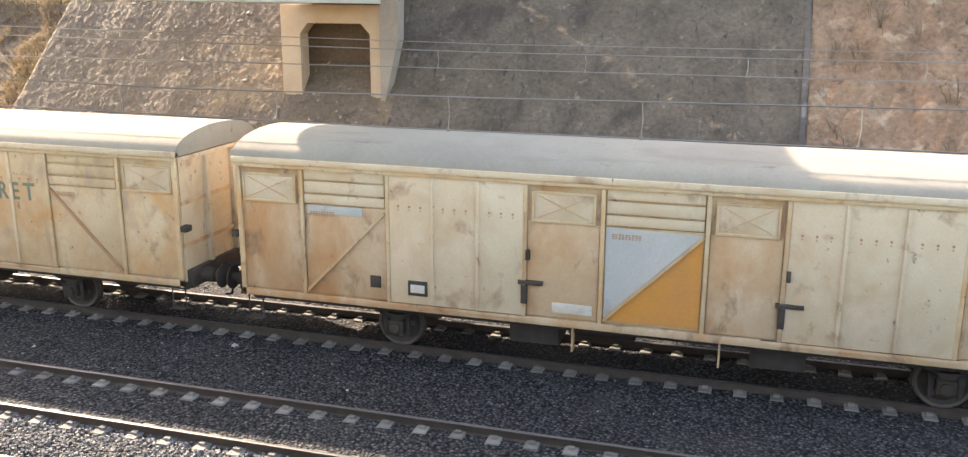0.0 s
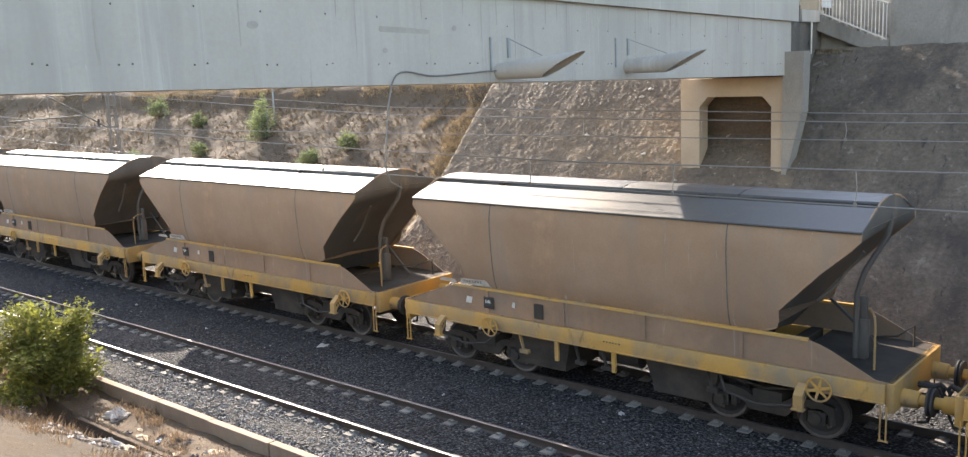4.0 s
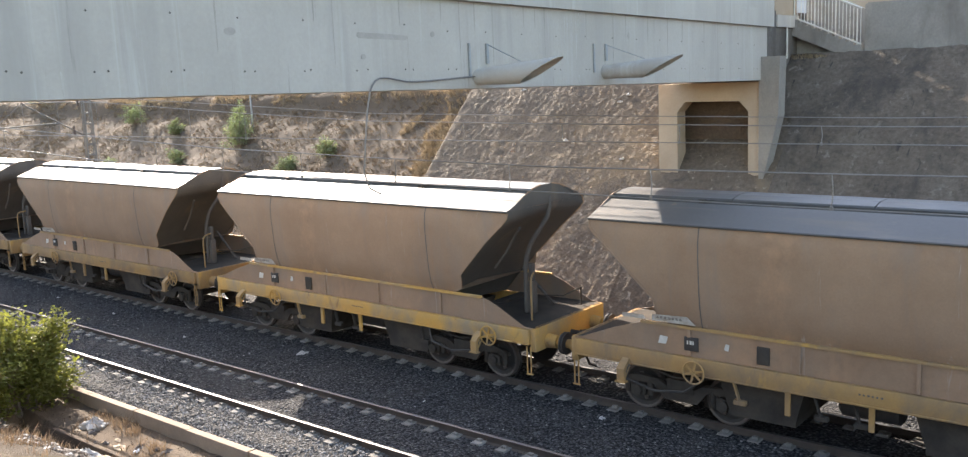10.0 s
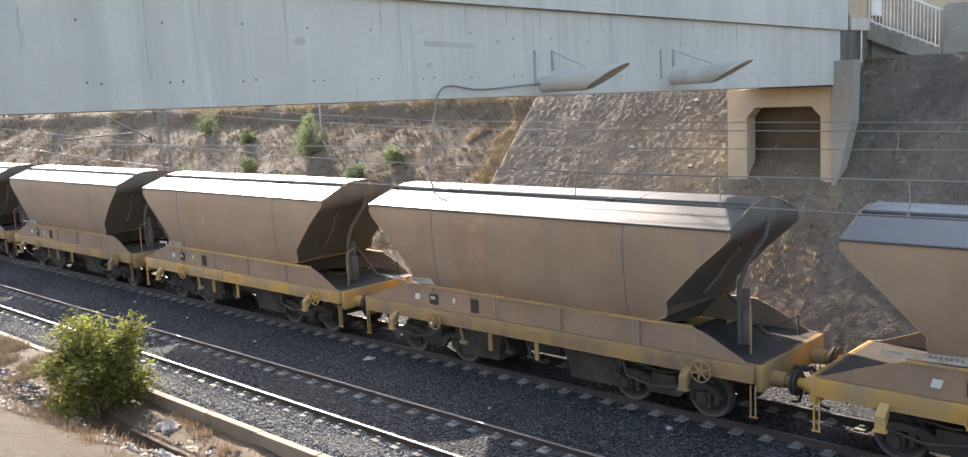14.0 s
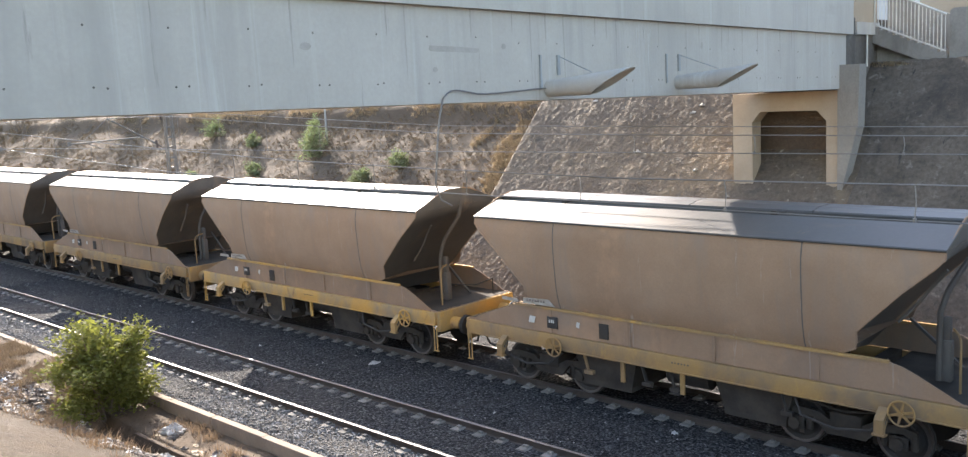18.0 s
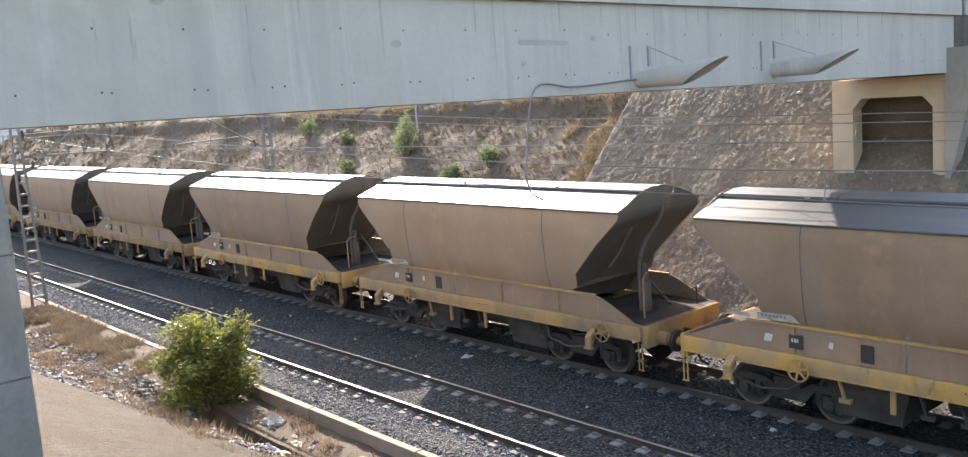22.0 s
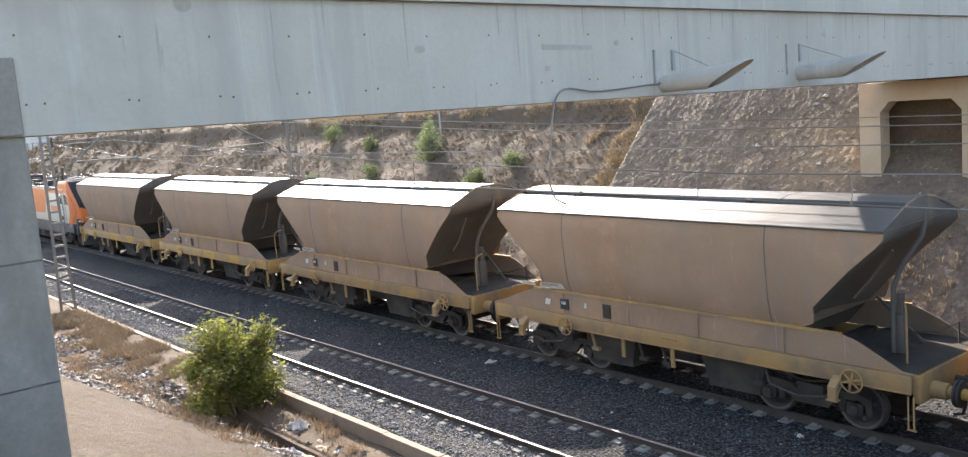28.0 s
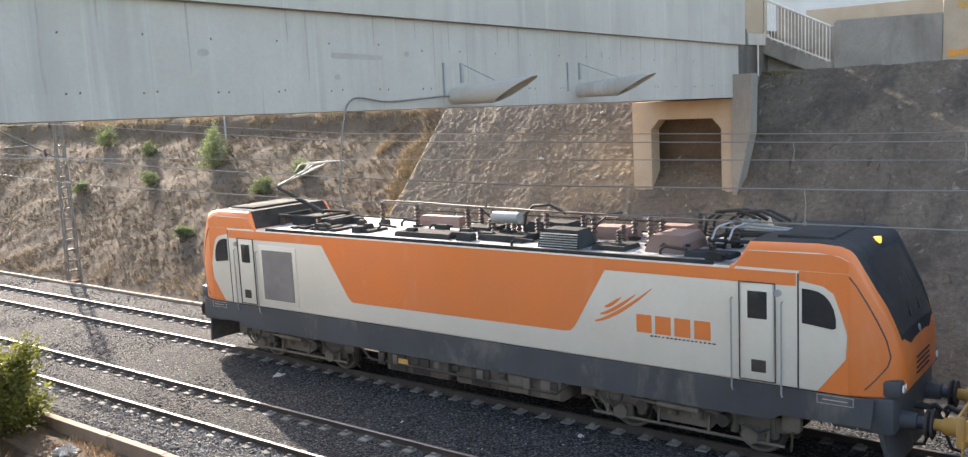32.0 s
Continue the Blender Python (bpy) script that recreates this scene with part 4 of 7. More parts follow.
        for i, x in enumerate(BAYS):
            slab("side_post", x - 0.035 if i else x, x + 0.035 if i < 9 else x, ZB, ZT, "box", 0.055) if 0 < i < 9 else slab(
                "corner_post", x if i == 0 else x - 0.09, x + 0.09 if i == 0 else x, ZB - 0.1, ZT, "box", 0.06)
        slab("bottom_rail", 0, L, ZB - 0.08, ZB + 0.05, "box_rust" if kind == "a" else "box", 0.06)
        slab("eaves_rail", -0.02, L + 0.02, 3.43, 3.50, "box", 0.085, "", 0.01)
        slab("fascia", -0.06, L + 0.06, 3.502, 3.62, "box_pale", 0.118, "pale cream strip under the roof edge", 0.02)
        if kind == "c":
            slab("rust_patch", 10.9, 12.1, 3.37, 3.46, "hopper_end", 0.094, "dark rust patch under the roof edge")
        slab("placard", 3.45, 3.72, 1.30, 1.45, "label", 0.075, "white paper placard")
        slab("placard_holder", 3.40, 3.77, 1.24, 1.52, "black", 0.068, "dark label holder")
        slab("label_holder", 2.66, 2.86, 1.32, 1.54, "gear_dust", 0.05, "dark wire label holder")
        slab("data_panel", 6.05, 6.75, 1.18, 1.36, "label" if kind == "a" else "box_pale", 0.027, "pale data panel")
        for x in (6.4, 8.9):
            bm = B()
            beam(bm, (x, s * 1.2, 1.0), (x, s * 1.2, 0.45), 0.16, 0.03, (1, 0, 0))
            part("door_stop", bm, "box_rust", w)
        for e in (0, 1):
            x = 0.06 if e == 0 else L - 0.36
            bm = B()
            for q in (0, 0.3):
                tube(bm, [(x + q, s * 1.3, 1.0), (x + q, s * 1.3, 0.45)], 0.015, 6)
            box(bm, x - 0.01, x + 0.31, s * 1.3 - 0.09, s * 1.3 + 0.09, 0.44, 0.46)
            part("shunter_step", bm, "gear_dust", w)
        if kind != "a" and s < 0:
            for ch, x, size, wide in (("F", 0.0, 0.76, 0.62), ("R", 0.37, 0.50, 0.80), ("E", 0.70, 0.50, 0.80), ("T", 1.00, 0.50, 0.92)):
                text_mesh(ch, size, "green_ink", w, pose(x + 10.85, y + s * 0.052, 2.37 if ch == "F" else 2.45, 90, 0, 0) @ Matrix.Diagonal((wide, 1, 1, 1)), "dark green stencilled letter")
    # end walls with posts and rails
    for e in (0, 1):
        x = 0.0 if e == 0 else L
        d = -1 if e == 0 else 1
        bm = B()
        box(bm, *sorted((x - d * 0.03, x + d * 0.015)), -1.33, 1.33, ZB, ZT)
        part("end_wall", bm, "box_pale", w, "pale ribbed end wall")
        for yy in (-0.48, 0.48):
            bm = B()
            box(bm, *sorted((x, x + d * 0.10)), yy - 0.05, yy + 0.05, ZB, ZT - 0.06, 0.008)
            part("end_post", bm, "box_pale", w)
        for z in (1.75, 2.6):
            bm = B()
            box(bm, *sorted((x, x + d * 0.05)), -1.36, 1.36, z - 0.04, z + 0.04)
            part("end_rail", bm, "box_rust", w)
        bm = B()
        box(bm, *sorted((x, x + d * 0.06)), -1.40, 1.40, ZT - 0.05, ZT + 0.03)
        part("end_eaves", bm, "box_pale", w)
        bm = B()
        box(bm, *sorted((x - d * 0.2, x + d * 0.12)), -1.3, 1.3, 0.88, 1.25, 0.015)
        part("headstock", bm, "gear_dust", w)
        buffer_pair(w, x + d * 0.12, d, "gear_dust")
        bm = B()
        box(bm, *sorted((x + d * 0.02, x + d * 0.16)), -HW - 0.03, -HW + 0.16, 2.05, 2.17, 0.01)
        part("lamp_bracket", bm, "gear_dust", w)
    # arched roof in sheets
    n = 14
    arc = [((HW + 0.075) * math.cos(math.pi * i / n), 3.52 + 0.48 * math.sin(math.pi * i / n) ** 0.8) for i in range(n + 1)]
    bm = B()
    prism(bm, arc, -0.06, L + 0.06)
    part("roof", bm, "box_roof", w, "pale arched sheet roof with rust spots", smooth=60)
    # running gear: two long-wheelbase axles with leaf springs
    bm = B()
    for yy in (-0.95, 0.95):
        box(bm, 0.1, L - 0.1, yy * 1.18 - 0.06, yy * 1.18 + 0.06, 0.80, 1.06)
    for x in (1.5, 4.5, 7.5, 10.6, 13.6):
        box(bm, x - 0.08, x + 0.08, -1.25, 1.25, 0.9, 1.03)
    for x in (5.2, 9.4):
        box(bm, x, x + 0.9, -1.0, 1.0, 0.42, 0.95)
    part("underframe", bm, "black", w)
    for x in (3.0, L - 3.0):
        for s in (-1, 1):
            yy = s * 1.0
            bm = B()
            for k in range(5):
                h = 0.55 - k * 0.09
                loft(bm, [[(x + q * h, yy + e * 0.05, z0 + z - k * 0.03 * (1.2 - abs(1 - abs(q)) * 0.3)) for e, z in ((-1, 0), (1, 0), (1, 0.028), (-1, 0.028))] for q, z0 in ((-1, 0.80), (-0.5, 0.70), (0, 0.665), (0.5, 0.70), (1, 0.80))])
            part("leaf_spring", bm, "black", w)
            bm = B()
            box(bm, x - 0.15, x + 0.15, yy - 0.1, yy + 0.1, 0.34, 0.58, 0.02)
            tube(bm, [(x, yy, 0.46), (x, yy + s * 0.15, 0.46)], 0.1, 12)
            part("axle_box", bm, "gear_dust", w)
            for q in (-0.22, 0.22):
                bm = B()
                plate(bm, [(x + q - 0.03, 0.25), (x + q + 0.03, 0.25), (x + q + 0.06, 0.95), (x + q - 0.06, 0.95)], yy - 0.02, yy + 0.02)
                part("axle_guard", bm, "black", w)
        add_wheels(w, (x,))
    bm = B()
    tube(bm, [(6.2, -0.6, 0.7), (6.26, -0.6, 0.7), (7.4, -0.6, 0.7), (7.46, -0.6, 0.7)], [0.1, 0.2, 0.2, 0.1], 12)
    tube(bm, [(3.6, -0.4, 0.62), (11.5, -0.4, 0.62)], 0.03, 6)
    part("brake_gear", bm, "black", w)
    return w


def outline_round(w, z0, z1, r0, r1, k=4):
    """A closed (y, z) outline with rounded lower and upper corners, half width w."""
    pts = []
    for sy, sz, r, zc, a0 in ((1, -1, r0, z0 + r0, -90), (1, 1, r1, z1 - r1, 0), (-1, 1, r1, z1 - r1, 90), (-1, -1, r0, z0 + r0, 180)):
        for i in range(k + 1):
            a = radians(a0 + 90 * i / k)
            pts.append((sy * (w - r) + r * math.cos(a), zc + r * math.sin(a)))
    return pts


def insulator(parent, x, y, z, h=0.34, label=""):
    bm = B()
    n = 6
    pts, rs = [], []
    for i in range(n):
        pts += [(x, y, z + h * i / n), (x, y, z + h * (i + 0.45) / n)]
        rs += [0.035, 0.075]
    tube(bm, pts + [(x, y, z + h)], rs + [0.03], 10)
    return part("insulator", bm, "porcelain", parent, label)


def pantograph(parent, x, way, lift):
    """A single-arm pantograph on its base frame; lift is the height of the head."""
    bm = B()
    for s in (-0.55, 0.55):
        tube(bm, [(x - 0.75, s, 3.78), (x + 0.75, s, 3.78)], 0.035, 8)
    for e in (-0.75, 0.75):
        tube(bm, [(x + e, -0.55, 3.78), (x + e, 0.55, 3.78)], 0.035, 8)
    part("pantograph_base", bm, "dark_roof", parent)
    for e in (-0.7, 0.7):
        for s in (-0.5, 0.5):
            insulator(parent, x + e, s, 3.5, 0.27)
    knee = Vector((x - way * 1.45, 0, 3.80 + lift * 0.50))
    foot = Vector((x + way * 0.35, 0, 3.82))
    head = Vector((x + way * 0.42, 0, 3.80 + lift))
    bm = B()
    tube(bm, [foot, knee], [0.055, 0.045], 8)
    tube(bm, [foot + Vector((-way * 0.35, 0.1, 0)), knee + Vector((way * 0.1, 0.05, -0.08))], 0.02, 6)
    part("lower_arm", bm, "dark_roof", parent)
    bm = B()
    for s in (-0.22, 0.22):
        tube(bm, [knee, head + Vector((0, s, 0))], 0.025, 6)
    tube(bm, [knee + Vector((0, 0, 0.05)), head + Vector((-way * 0.1, 0, -0.05))], 0.014, 6)
    part("upper_arm", bm, "steel", parent)
    bm = B()
    for e in (-0.16, 0.16):
        tube(bm, [(head.x + e, -0.80, head.z - 0.16), (head.x + e, -0.62, head.z + 0.0), (head.x + e, -0.5, head.z + 0.03), (head.x + e, 0.5, head.z + 0.03),
                  (head.x + e, 0.62, head.z), (head.x + e, 0.80, head.z - 0.16)], 0.02, 6)
    for s in (-0.5, 0.5):
        tube(bm, [(head.x - 0.16, s, head.z + 0.02), (head.x + 0.16, s, head.z + 0.02)], 0.016, 6)
    part("collector_head", bm, "steel", parent)


# ends (x, z) of the painted arcs on the loco side
SWOOSH = (((-6.02, 2.23), (-4.80, 2.96)), ((-5.90, 2.38), (-5.14, 2.82)), ((-5.80, 2.53), (-5.44, 2.74)))


def locomotive():
    w = thing("electric_locomotive", "orange and cream electric locomotive with a dark grey skirt", "locomotive")
    LEN = 19.35
    MID = -LEN / 2
    ZB = 1.48

    def station(d):
        """Half width, lower edge, roof height and shoulder radius at d metres behind the nose tip."""
        table = ((0.50, 0.96, 1.60, 2.08, 0.14), (0.53, 1.05, 1.55, 2.24, 0.15), (0.58, 1.13, 1.52, 2.42, 0.16), (0.66, 1.19, 1.50, 2.68, 0.17), (0.78, 1.25, ZB, 2.98, 0.18),
                 (0.94, 1.32, ZB, 3.27, 0.19), (1.10, 1.365, ZB, 3.57, 0.19), (1.22, 1.385, ZB, 3.79, 0.18), (1.30, 1.397, ZB, 3.88, 0.17), (1.45, 1.40, ZB, 3.94, 0.16),
                 (1.8, 1.40, ZB, 3.97, 0.15), (2.96, 1.40, ZB, 3.95, 0.15), (3.22, 1.40, ZB, 3.52, 0.06), (3.30, 1.40, ZB, 3.52, 0.06), (9.2, 1.40, ZB, 3.52, 0.06))
        for a, b in zip(table, table[1:]):
            if a[0] <= d <= b[0]:
                f = (d - a[0]) / (b[0] - a[0])
                return [p + (q - p) * f for p, q in zip(a[1:], b[1:])]
        return list(table[-1][1:])
    ds = (0.50, 0.53, 0.58, 0.66, 0.78, 0.94, 1.10, 1.22, 1.30, 1.45, 1.8, 2.3, 2.96, 3.22, 3.30)
    # the shell; orange above the waist at the cabs, cream below
    bm = B()
    rings = []
    for d in ds:
        rings.append([(-d, y, z) for y, z in outline_round(*station(d)[:3], 0.05, station(d)[3])])
    for d in ds[::-1]:
        rings.append([(-LEN + d, y, z) for y, z in outline_round(*station(d)[:3], 0.05, station(d)[3])])
    loft(bm, rings)
    for f in bm.faces:
        c = f.calc_center_median()
        d = -c.x if c.x > MID else LEN + c.x
        orange = d < 1.30 or (c.z > 3.44 and d < 3.31)
        f.material_index = 1 if orange else 0
        if d > 3.31 and c.z > 3.5:
            f.material_index = 2
        hw, zb, zt, r = station(max(0.0, min(9.0, d)))
        if 0.6 < d < 1.45 and c.z > zt - r * 0.12 or 1.45 <= d < 2.7 and c.z > zt - r * 0.12:
            f.material_index = 3
        if 2.96 < d < 3.25 and c.z > 3.53 and abs(c.y) < 1.30:
            f.material_index = 3
    body = part("body_shell", bm, ["white", "orange", "loco_roof", "dark_roof"], w, smooth=50)
    # orange side fields
    for s in (-1, 1):
        y0, y1 = sorted((s * 1.396, s * 1.406))
        bm = B()
        zc = [(-13.62, 3.24), (-12.80, 2.02), (-12.70, 1.95), (-12.6, 1.93), (-6.75, 1.95), (-6.60, 1.97), (-6.50, 2.06), (-5.78, 3.24)]
        plate(bm, zc, y0, y1)
        part("orange_field", bm, "orange", w, "orange painted side field", smooth=0)
        bm = B()
        plate(bm, [(-17.2, 3.24), (-2.15, 3.24), (-2.15, 3.46), (-17.2, 3.46)], y0, y1)
        part("orange_band", bm, "orange", w, "orange band under the roof", smooth=0)
        for way in (0, 1):         # orange cab corner sweeping down
            fx = (lambda d: -d) if way == 0 else (lambda d: -LEN + d)
            bm = B()
            pts = [(fx(1.295), 1.50), (fx(1.80), 1.50), (fx(1.34), 2.10), (fx(1.32), 2.5), (fx(1.42), 2.84), (fx(1.54), 3.16), (fx(1.70), 3.27), (fx(2.1), 3.34), (fx(2.1), 3.5), (fx(1.295), 3.5)]
            plate(bm, pts, s * 1.398 - 0.006, s * 1.398 + 0.006)
            part("cab_corner_field", bm, "orange", w, smooth=0)
            bm = B()
            plate(bm, [(fx(1.30), 3.505), (fx(3.22), 3.505), (fx(3.22), 3.515), (fx(2.96), 3.79), (fx(1.6), 3.80), (fx(1.45), 3.77), (fx(1.30), 3.70)], s * 1.398 - 0.006, s * 1.398 + 0.004)
            part("shoulder_field", bm, "orange", w, smooth=0)
            bm = B()           # panel joint that sweeps round the cab corner
            bend = ((1.30, 3.46), (1.20, 3.33), (1.04, 3.06), (0.90, 2.78), (0.76, 2.45), (0.70, 2.18), (0.74, 2.02), (0.90, 1.80), (1.06, 1.62))
            tube(bm, [(fx(d), s * (station(d)[0] + 0.002), z) for d, z in bend], 0.012, 6)
            part("cab_joint", bm, "skirt", w, "dark rubber panel joint")
            bm = B()
            plate(bm, [(fx(2.05), 2.63), (fx(1.55), 2.57), (fx(1.50), 2.60), (fx(1.50), 2.74), (fx(1.535), 2.90), (fx(1.60), 3.03), (fx(1.68), 3.12), (fx(1.79), 3.18), (fx(1.92), 3.205), (fx(2.05), 3.21)], s * 1.402 - 0.008, s * 1.402 + 0.008)
            part("cab_window", bm, "glass", w, "dark cab side window", smooth=0)
            bm = B()
            box(bm, *sorted((fx(2.10), fx(2.125))), s * 1.402 - 0.006, s * 1.402 + 0.006, 1.5, 3.46)
            part("cab_seam", bm, "black", w)
            # cab door with window, step hole and white handrails
            bm = B()
            box(bm, *sorted((fx(2.53), fx(3.10))), s * 1.402 - 0.012, s * 1.402 + 0.012, 1.56, 3.22, 0.01)
            dr = part("door", bm, "white", w, "cream cab door")
            bm = B()
            box(bm, *sorted((fx(2.64), fx(2.98))), s * 1.416 - 0.006, s * 1.416 + 0.006, 2.62, 3.10, 0.004)
            part("door_window", bm, "glass", dr, "dark door window")
            bm = B()
            box(bm, *sorted((fx(2.66), fx(2.92))), s * 1.416 - 0.004, s * 1.416 + 0.004, 1.68, 1.90, 0.004)
            part("step_hole", bm, "gear_dust", dr)
            bm = B()
            o = [(fx(2.50), 1.53), (fx(3.13), 1.53), (fx(3.13), 3.25), (fx(2.50), 3.25)]
            for a, b in zip(o, o[1:] + o[:1]):
                beam(bm, (a[0], s * 1.412, a[1]), (b[0], s * 1.412, b[1]), 0.014, 0.02, (0, 1, 0))
            part("door_seal", bm, "black", w)
            for d in (2.38, 3.26):
                bm = B()
                tube(bm, [(fx(d), s * 1.41, 2.95), (fx(d), s * 1.46, 2.93), (fx(d), s * 1.46, 1.36), (fx(d), s * 1.41, 1.30)], 0.017, 6)
                part("handrail", bm, "steel", w, "white steel handrail")
            bm = B()
            tube(bm, [(fx(2.45), s * 1.40, 3.10), (fx(2.45), s * 1.47, 3.10)], 0.06, 10)
            part("door_lamp", bm, "steel", w)
            # number plate field as bars
            bm = B()
            box(bm, *sorted((fx(1.22), fx(1.80))), s * 1.402 - 0.004, s * 1.402 + 0.004, 1.31, 1.46)
            pl = part("number_panel", bm, "ink", w, "dark panel with a white rim")
            bm = B()
            for z in (1.315, 1.455):
                beam(bm, (fx(1.22), s * 1.408, z), (fx(1.80), s * 1.408, z), 0.006, 0.012, (0, 1, 0))
            for d in (1.22, 1.80):
                beam(bm, (fx(d), s * 1.408, 1.31), (fx(d), s * 1.408, 1.46), 0.006, 0.012, (0, 1, 0))
            beam(bm, (fx(1.31), s * 1.408, 1.385), (fx(1.71), s * 1.408, 1.385), 0.006, 0.05, (0, 1, 0))
            part("panel_bars", bm, "label", pl)
        # machine-room filter with its frame (towards the rear cab)
        bm = B()
        box(bm, -16.0, -14.58, s * 1.402 - 0.012, s * 1.402 + 0.012, 1.60, 3.12, 0.01)
        fr = part("filter_frame", bm, "white", w, "cream filter frame")
        bm = B()
        box(bm, -15.88, -14.72, s * 1.416 - 0.006, s * 1.416 + 0.006, 1.72, 3.0)
        gr = part("filter_grille", bm, "mesh_grille", fr, "brown-grey filter grille")
        for i in range(9):
            bm = B()
            z = 1.80 + i * 0.135
            box(bm, -15.86, -14.74, s * 1.424 - 0.004, s * 1.424 + 0.004, z, z + 0.03)
            part("filter_slat", bm, "mesh_grille", fr)
        # swoosh and block letters, drawn as plain orange shapes
        for (xa, za), (xb, zb) in SWOOSH:
            bm = B()
            prev = []
            for i in range(9):
                f = i / 8
                prev.append((xa + (xb - xa) * f, za + (zb - za) * f ** 1.35, 0.036 * math.sin(math.pi * (0.12 + 0.83 * f)) + 0.004))
            loft(bm, [[(x, y0, z - t), (x, y1, z - t), (x, y1, z + t), (x, y0, z + t)] for x, z, t in prev])
            part("emblem_swoosh", bm, "orange", w, "thin orange swoosh")
        for k in range(4):
            bm = B()
            x = -5.13 + k * 0.385
            plate(bm, [(x, 2.12), (x + 0.31, 2.12), (x + 0.31, 2.46), (x, 2.46)], y0, y1)
            part("emblem_block", bm, "orange", w, "plain orange block")
        bm = B()
        marks(bm, -4.85, 2.07, 1.3, 0.025, 1, 16, s * 1.404, 2)
        part("emblem_bars", bm, "gear_dust", w)
        # skirt
        bm = B()
        plate(bm, [(-LEN + 0.9, 1.48), (-0.9, 1.48), (-0.95, 1.0), (-2.4, 0.98), (-2.6, 0.86), (-LEN + 2.6, 0.86), (-LEN + 2.4, 0.98), (-LEN + 0.95, 1.0)], s * 1.38 - 0.03, s * 1.38 + 0.012)
        part("skirt", bm, "skirt", w, "dark grey side skirt")
        for x in (-11.6, -10.9, -9.2, -8.2, -7.4):
            bm = B()
            box(bm, x, x + 0.5, s * 1.36 - 0.02, s * 1.36 + 0.02, 0.46, 0.84, 0.02)
            part("equipment_case", bm, "gear_dust" if x < -9 else "bogie_dust", w)
        bm = B()
        box(bm, -11.32, -11.02, s * 1.385 - 0.005, s * 1.385 + 0.005, 0.62, 0.76)
        part("yellow_plate", bm, "yellow", w, "small yellow plate")
    # both cab fronts
    for way in (0, 1):
        fx = (lambda d: -d) if way == 0 else (lambda d: -LEN + d)
        out = 1 if way == 0 else -1
        bm = B()
        rows = []
        for d, ww in ((0.60, 0.98), (0.66, 1.08), (0.78, 1.14), (0.94, 1.19), (1.10, 1.22), (1.16, 1.22)):
            zt = station(d)[2]
            rows.append([(fx(d) + out * 0.012, ww * q, zt + 0.012 - 0.06 * abs(q) ** 4) for q in (-1, -0.6, -0.2, 0.2, 0.6, 1)])
        loft(bm, rows, closed=False, caps=False)
        ws = part("windscreen", bm, "glass", w, "large dark raked windscreen", smooth=60)
        bm = B()               # black apron under the glass, with a round badge plate
        rows = []
        for d, ww in ((0.555, 0.62), (0.575, 0.80), (0.605, 0.99)):
            zt = station(d)[2]
            rows.append([(fx(d) + out * 0.014, ww * q, zt + 0.010 - 0.05 * abs(q) ** 4) for q in (-1, -0.6, -0.2, 0.2, 0.6, 1)])
        loft(bm, rows, closed=False, caps=False)
        part("windscreen_apron", bm, "dark_roof", w, "black apron under the windscreen", smooth=60)
        bm = B()
        tube(bm, [(fx(0.60), 0, 2.40), (fx(0.55), 0, 2.41)], 0.065, 14)
        part("badge", bm, "steel", w, "round grey badge")
        bm = B()
        rows = []
        for d in (1.15, 1.22, 1.30, 1.45, 1.8, 2.3, 2.7):
            hw, zb, zt, r = station(d)
            rows.append([(fx(d) + out * 0.010, (hw - 0.24) * q, zt + 0.012 - 0.02 * abs(q) ** 4) for q in (-1, -0.6, -0.2, 0.2, 0.6, 1)])
        loft(bm, rows, closed=False, caps=False)
        part("cab_roof_panel", bm, "dark_roof", w, "matt black cab roof panel", smooth=60)
        bm = B()
        for q in (-0.25, 0.35):
            tube(bm, [(fx(0.62), q, 2.66), (fx(0.90), q + 0.25, 3.24)], 0.012, 5)
        part("wiper", bm, "black", ws)
        for s in (-1, 1):
            bm = B()
            box(bm, *sorted((fx(0.53), fx(1.0))), s * 1.06 - 0.20, s * 1.06 + 0.20, 1.50, 1.80, 0.05)
            hl = part("headlamp_housing", bm, "skirt", w, "dark headlamp housing")
            for q in (0.08, -0.10):
                bm = B()
                tube(bm, [(fx(0.56), s * (1.06 + q), 1.66), (fx(0.51), s * (1.06 + q), 1.66)], 0.065, 12)
                part("headlamp", bm, "lamp", hl, "round clear headlamp")
        bm = B()
        tube(bm, [(fx(1.30), 0, 3.85), (fx(1.19), 0, 3.86)], 0.06, 14)
        part("top_lamp", bm, "lamp_on" if way == 0 else "lamp", w, "round upper lamp")
        for k in range(4):
            bm = B()
            z = 1.72 + k * 0.09
            box(bm, *sorted((fx(0.485), fx(0.56))), -0.42, 0.42, z, z + 0.028)
            part("front_louvre", bm, "black", w)
        bm = B()
        box(bm, *sorted((fx(0.62), fx(1.2))), -1.3, 1.3, 0.88, 1.50, 0.06)
        part("front_beam", bm, "skirt", w, "dark buffer beam")
        bm = B()
        loft(bm, [[(fx(0.66), -1.2, 0.24), (fx(0.66), 1.2, 0.24), (fx(0.80), 1.25, 0.9), (fx(0.80), -1.25, 0.9)],
                  [(fx(0.72), -1.2, 0.24), (fx(0.72), 1.2, 0.24), (fx(0.88), 1.25, 0.9), (fx(0.88), -1.25, 0.9)]])
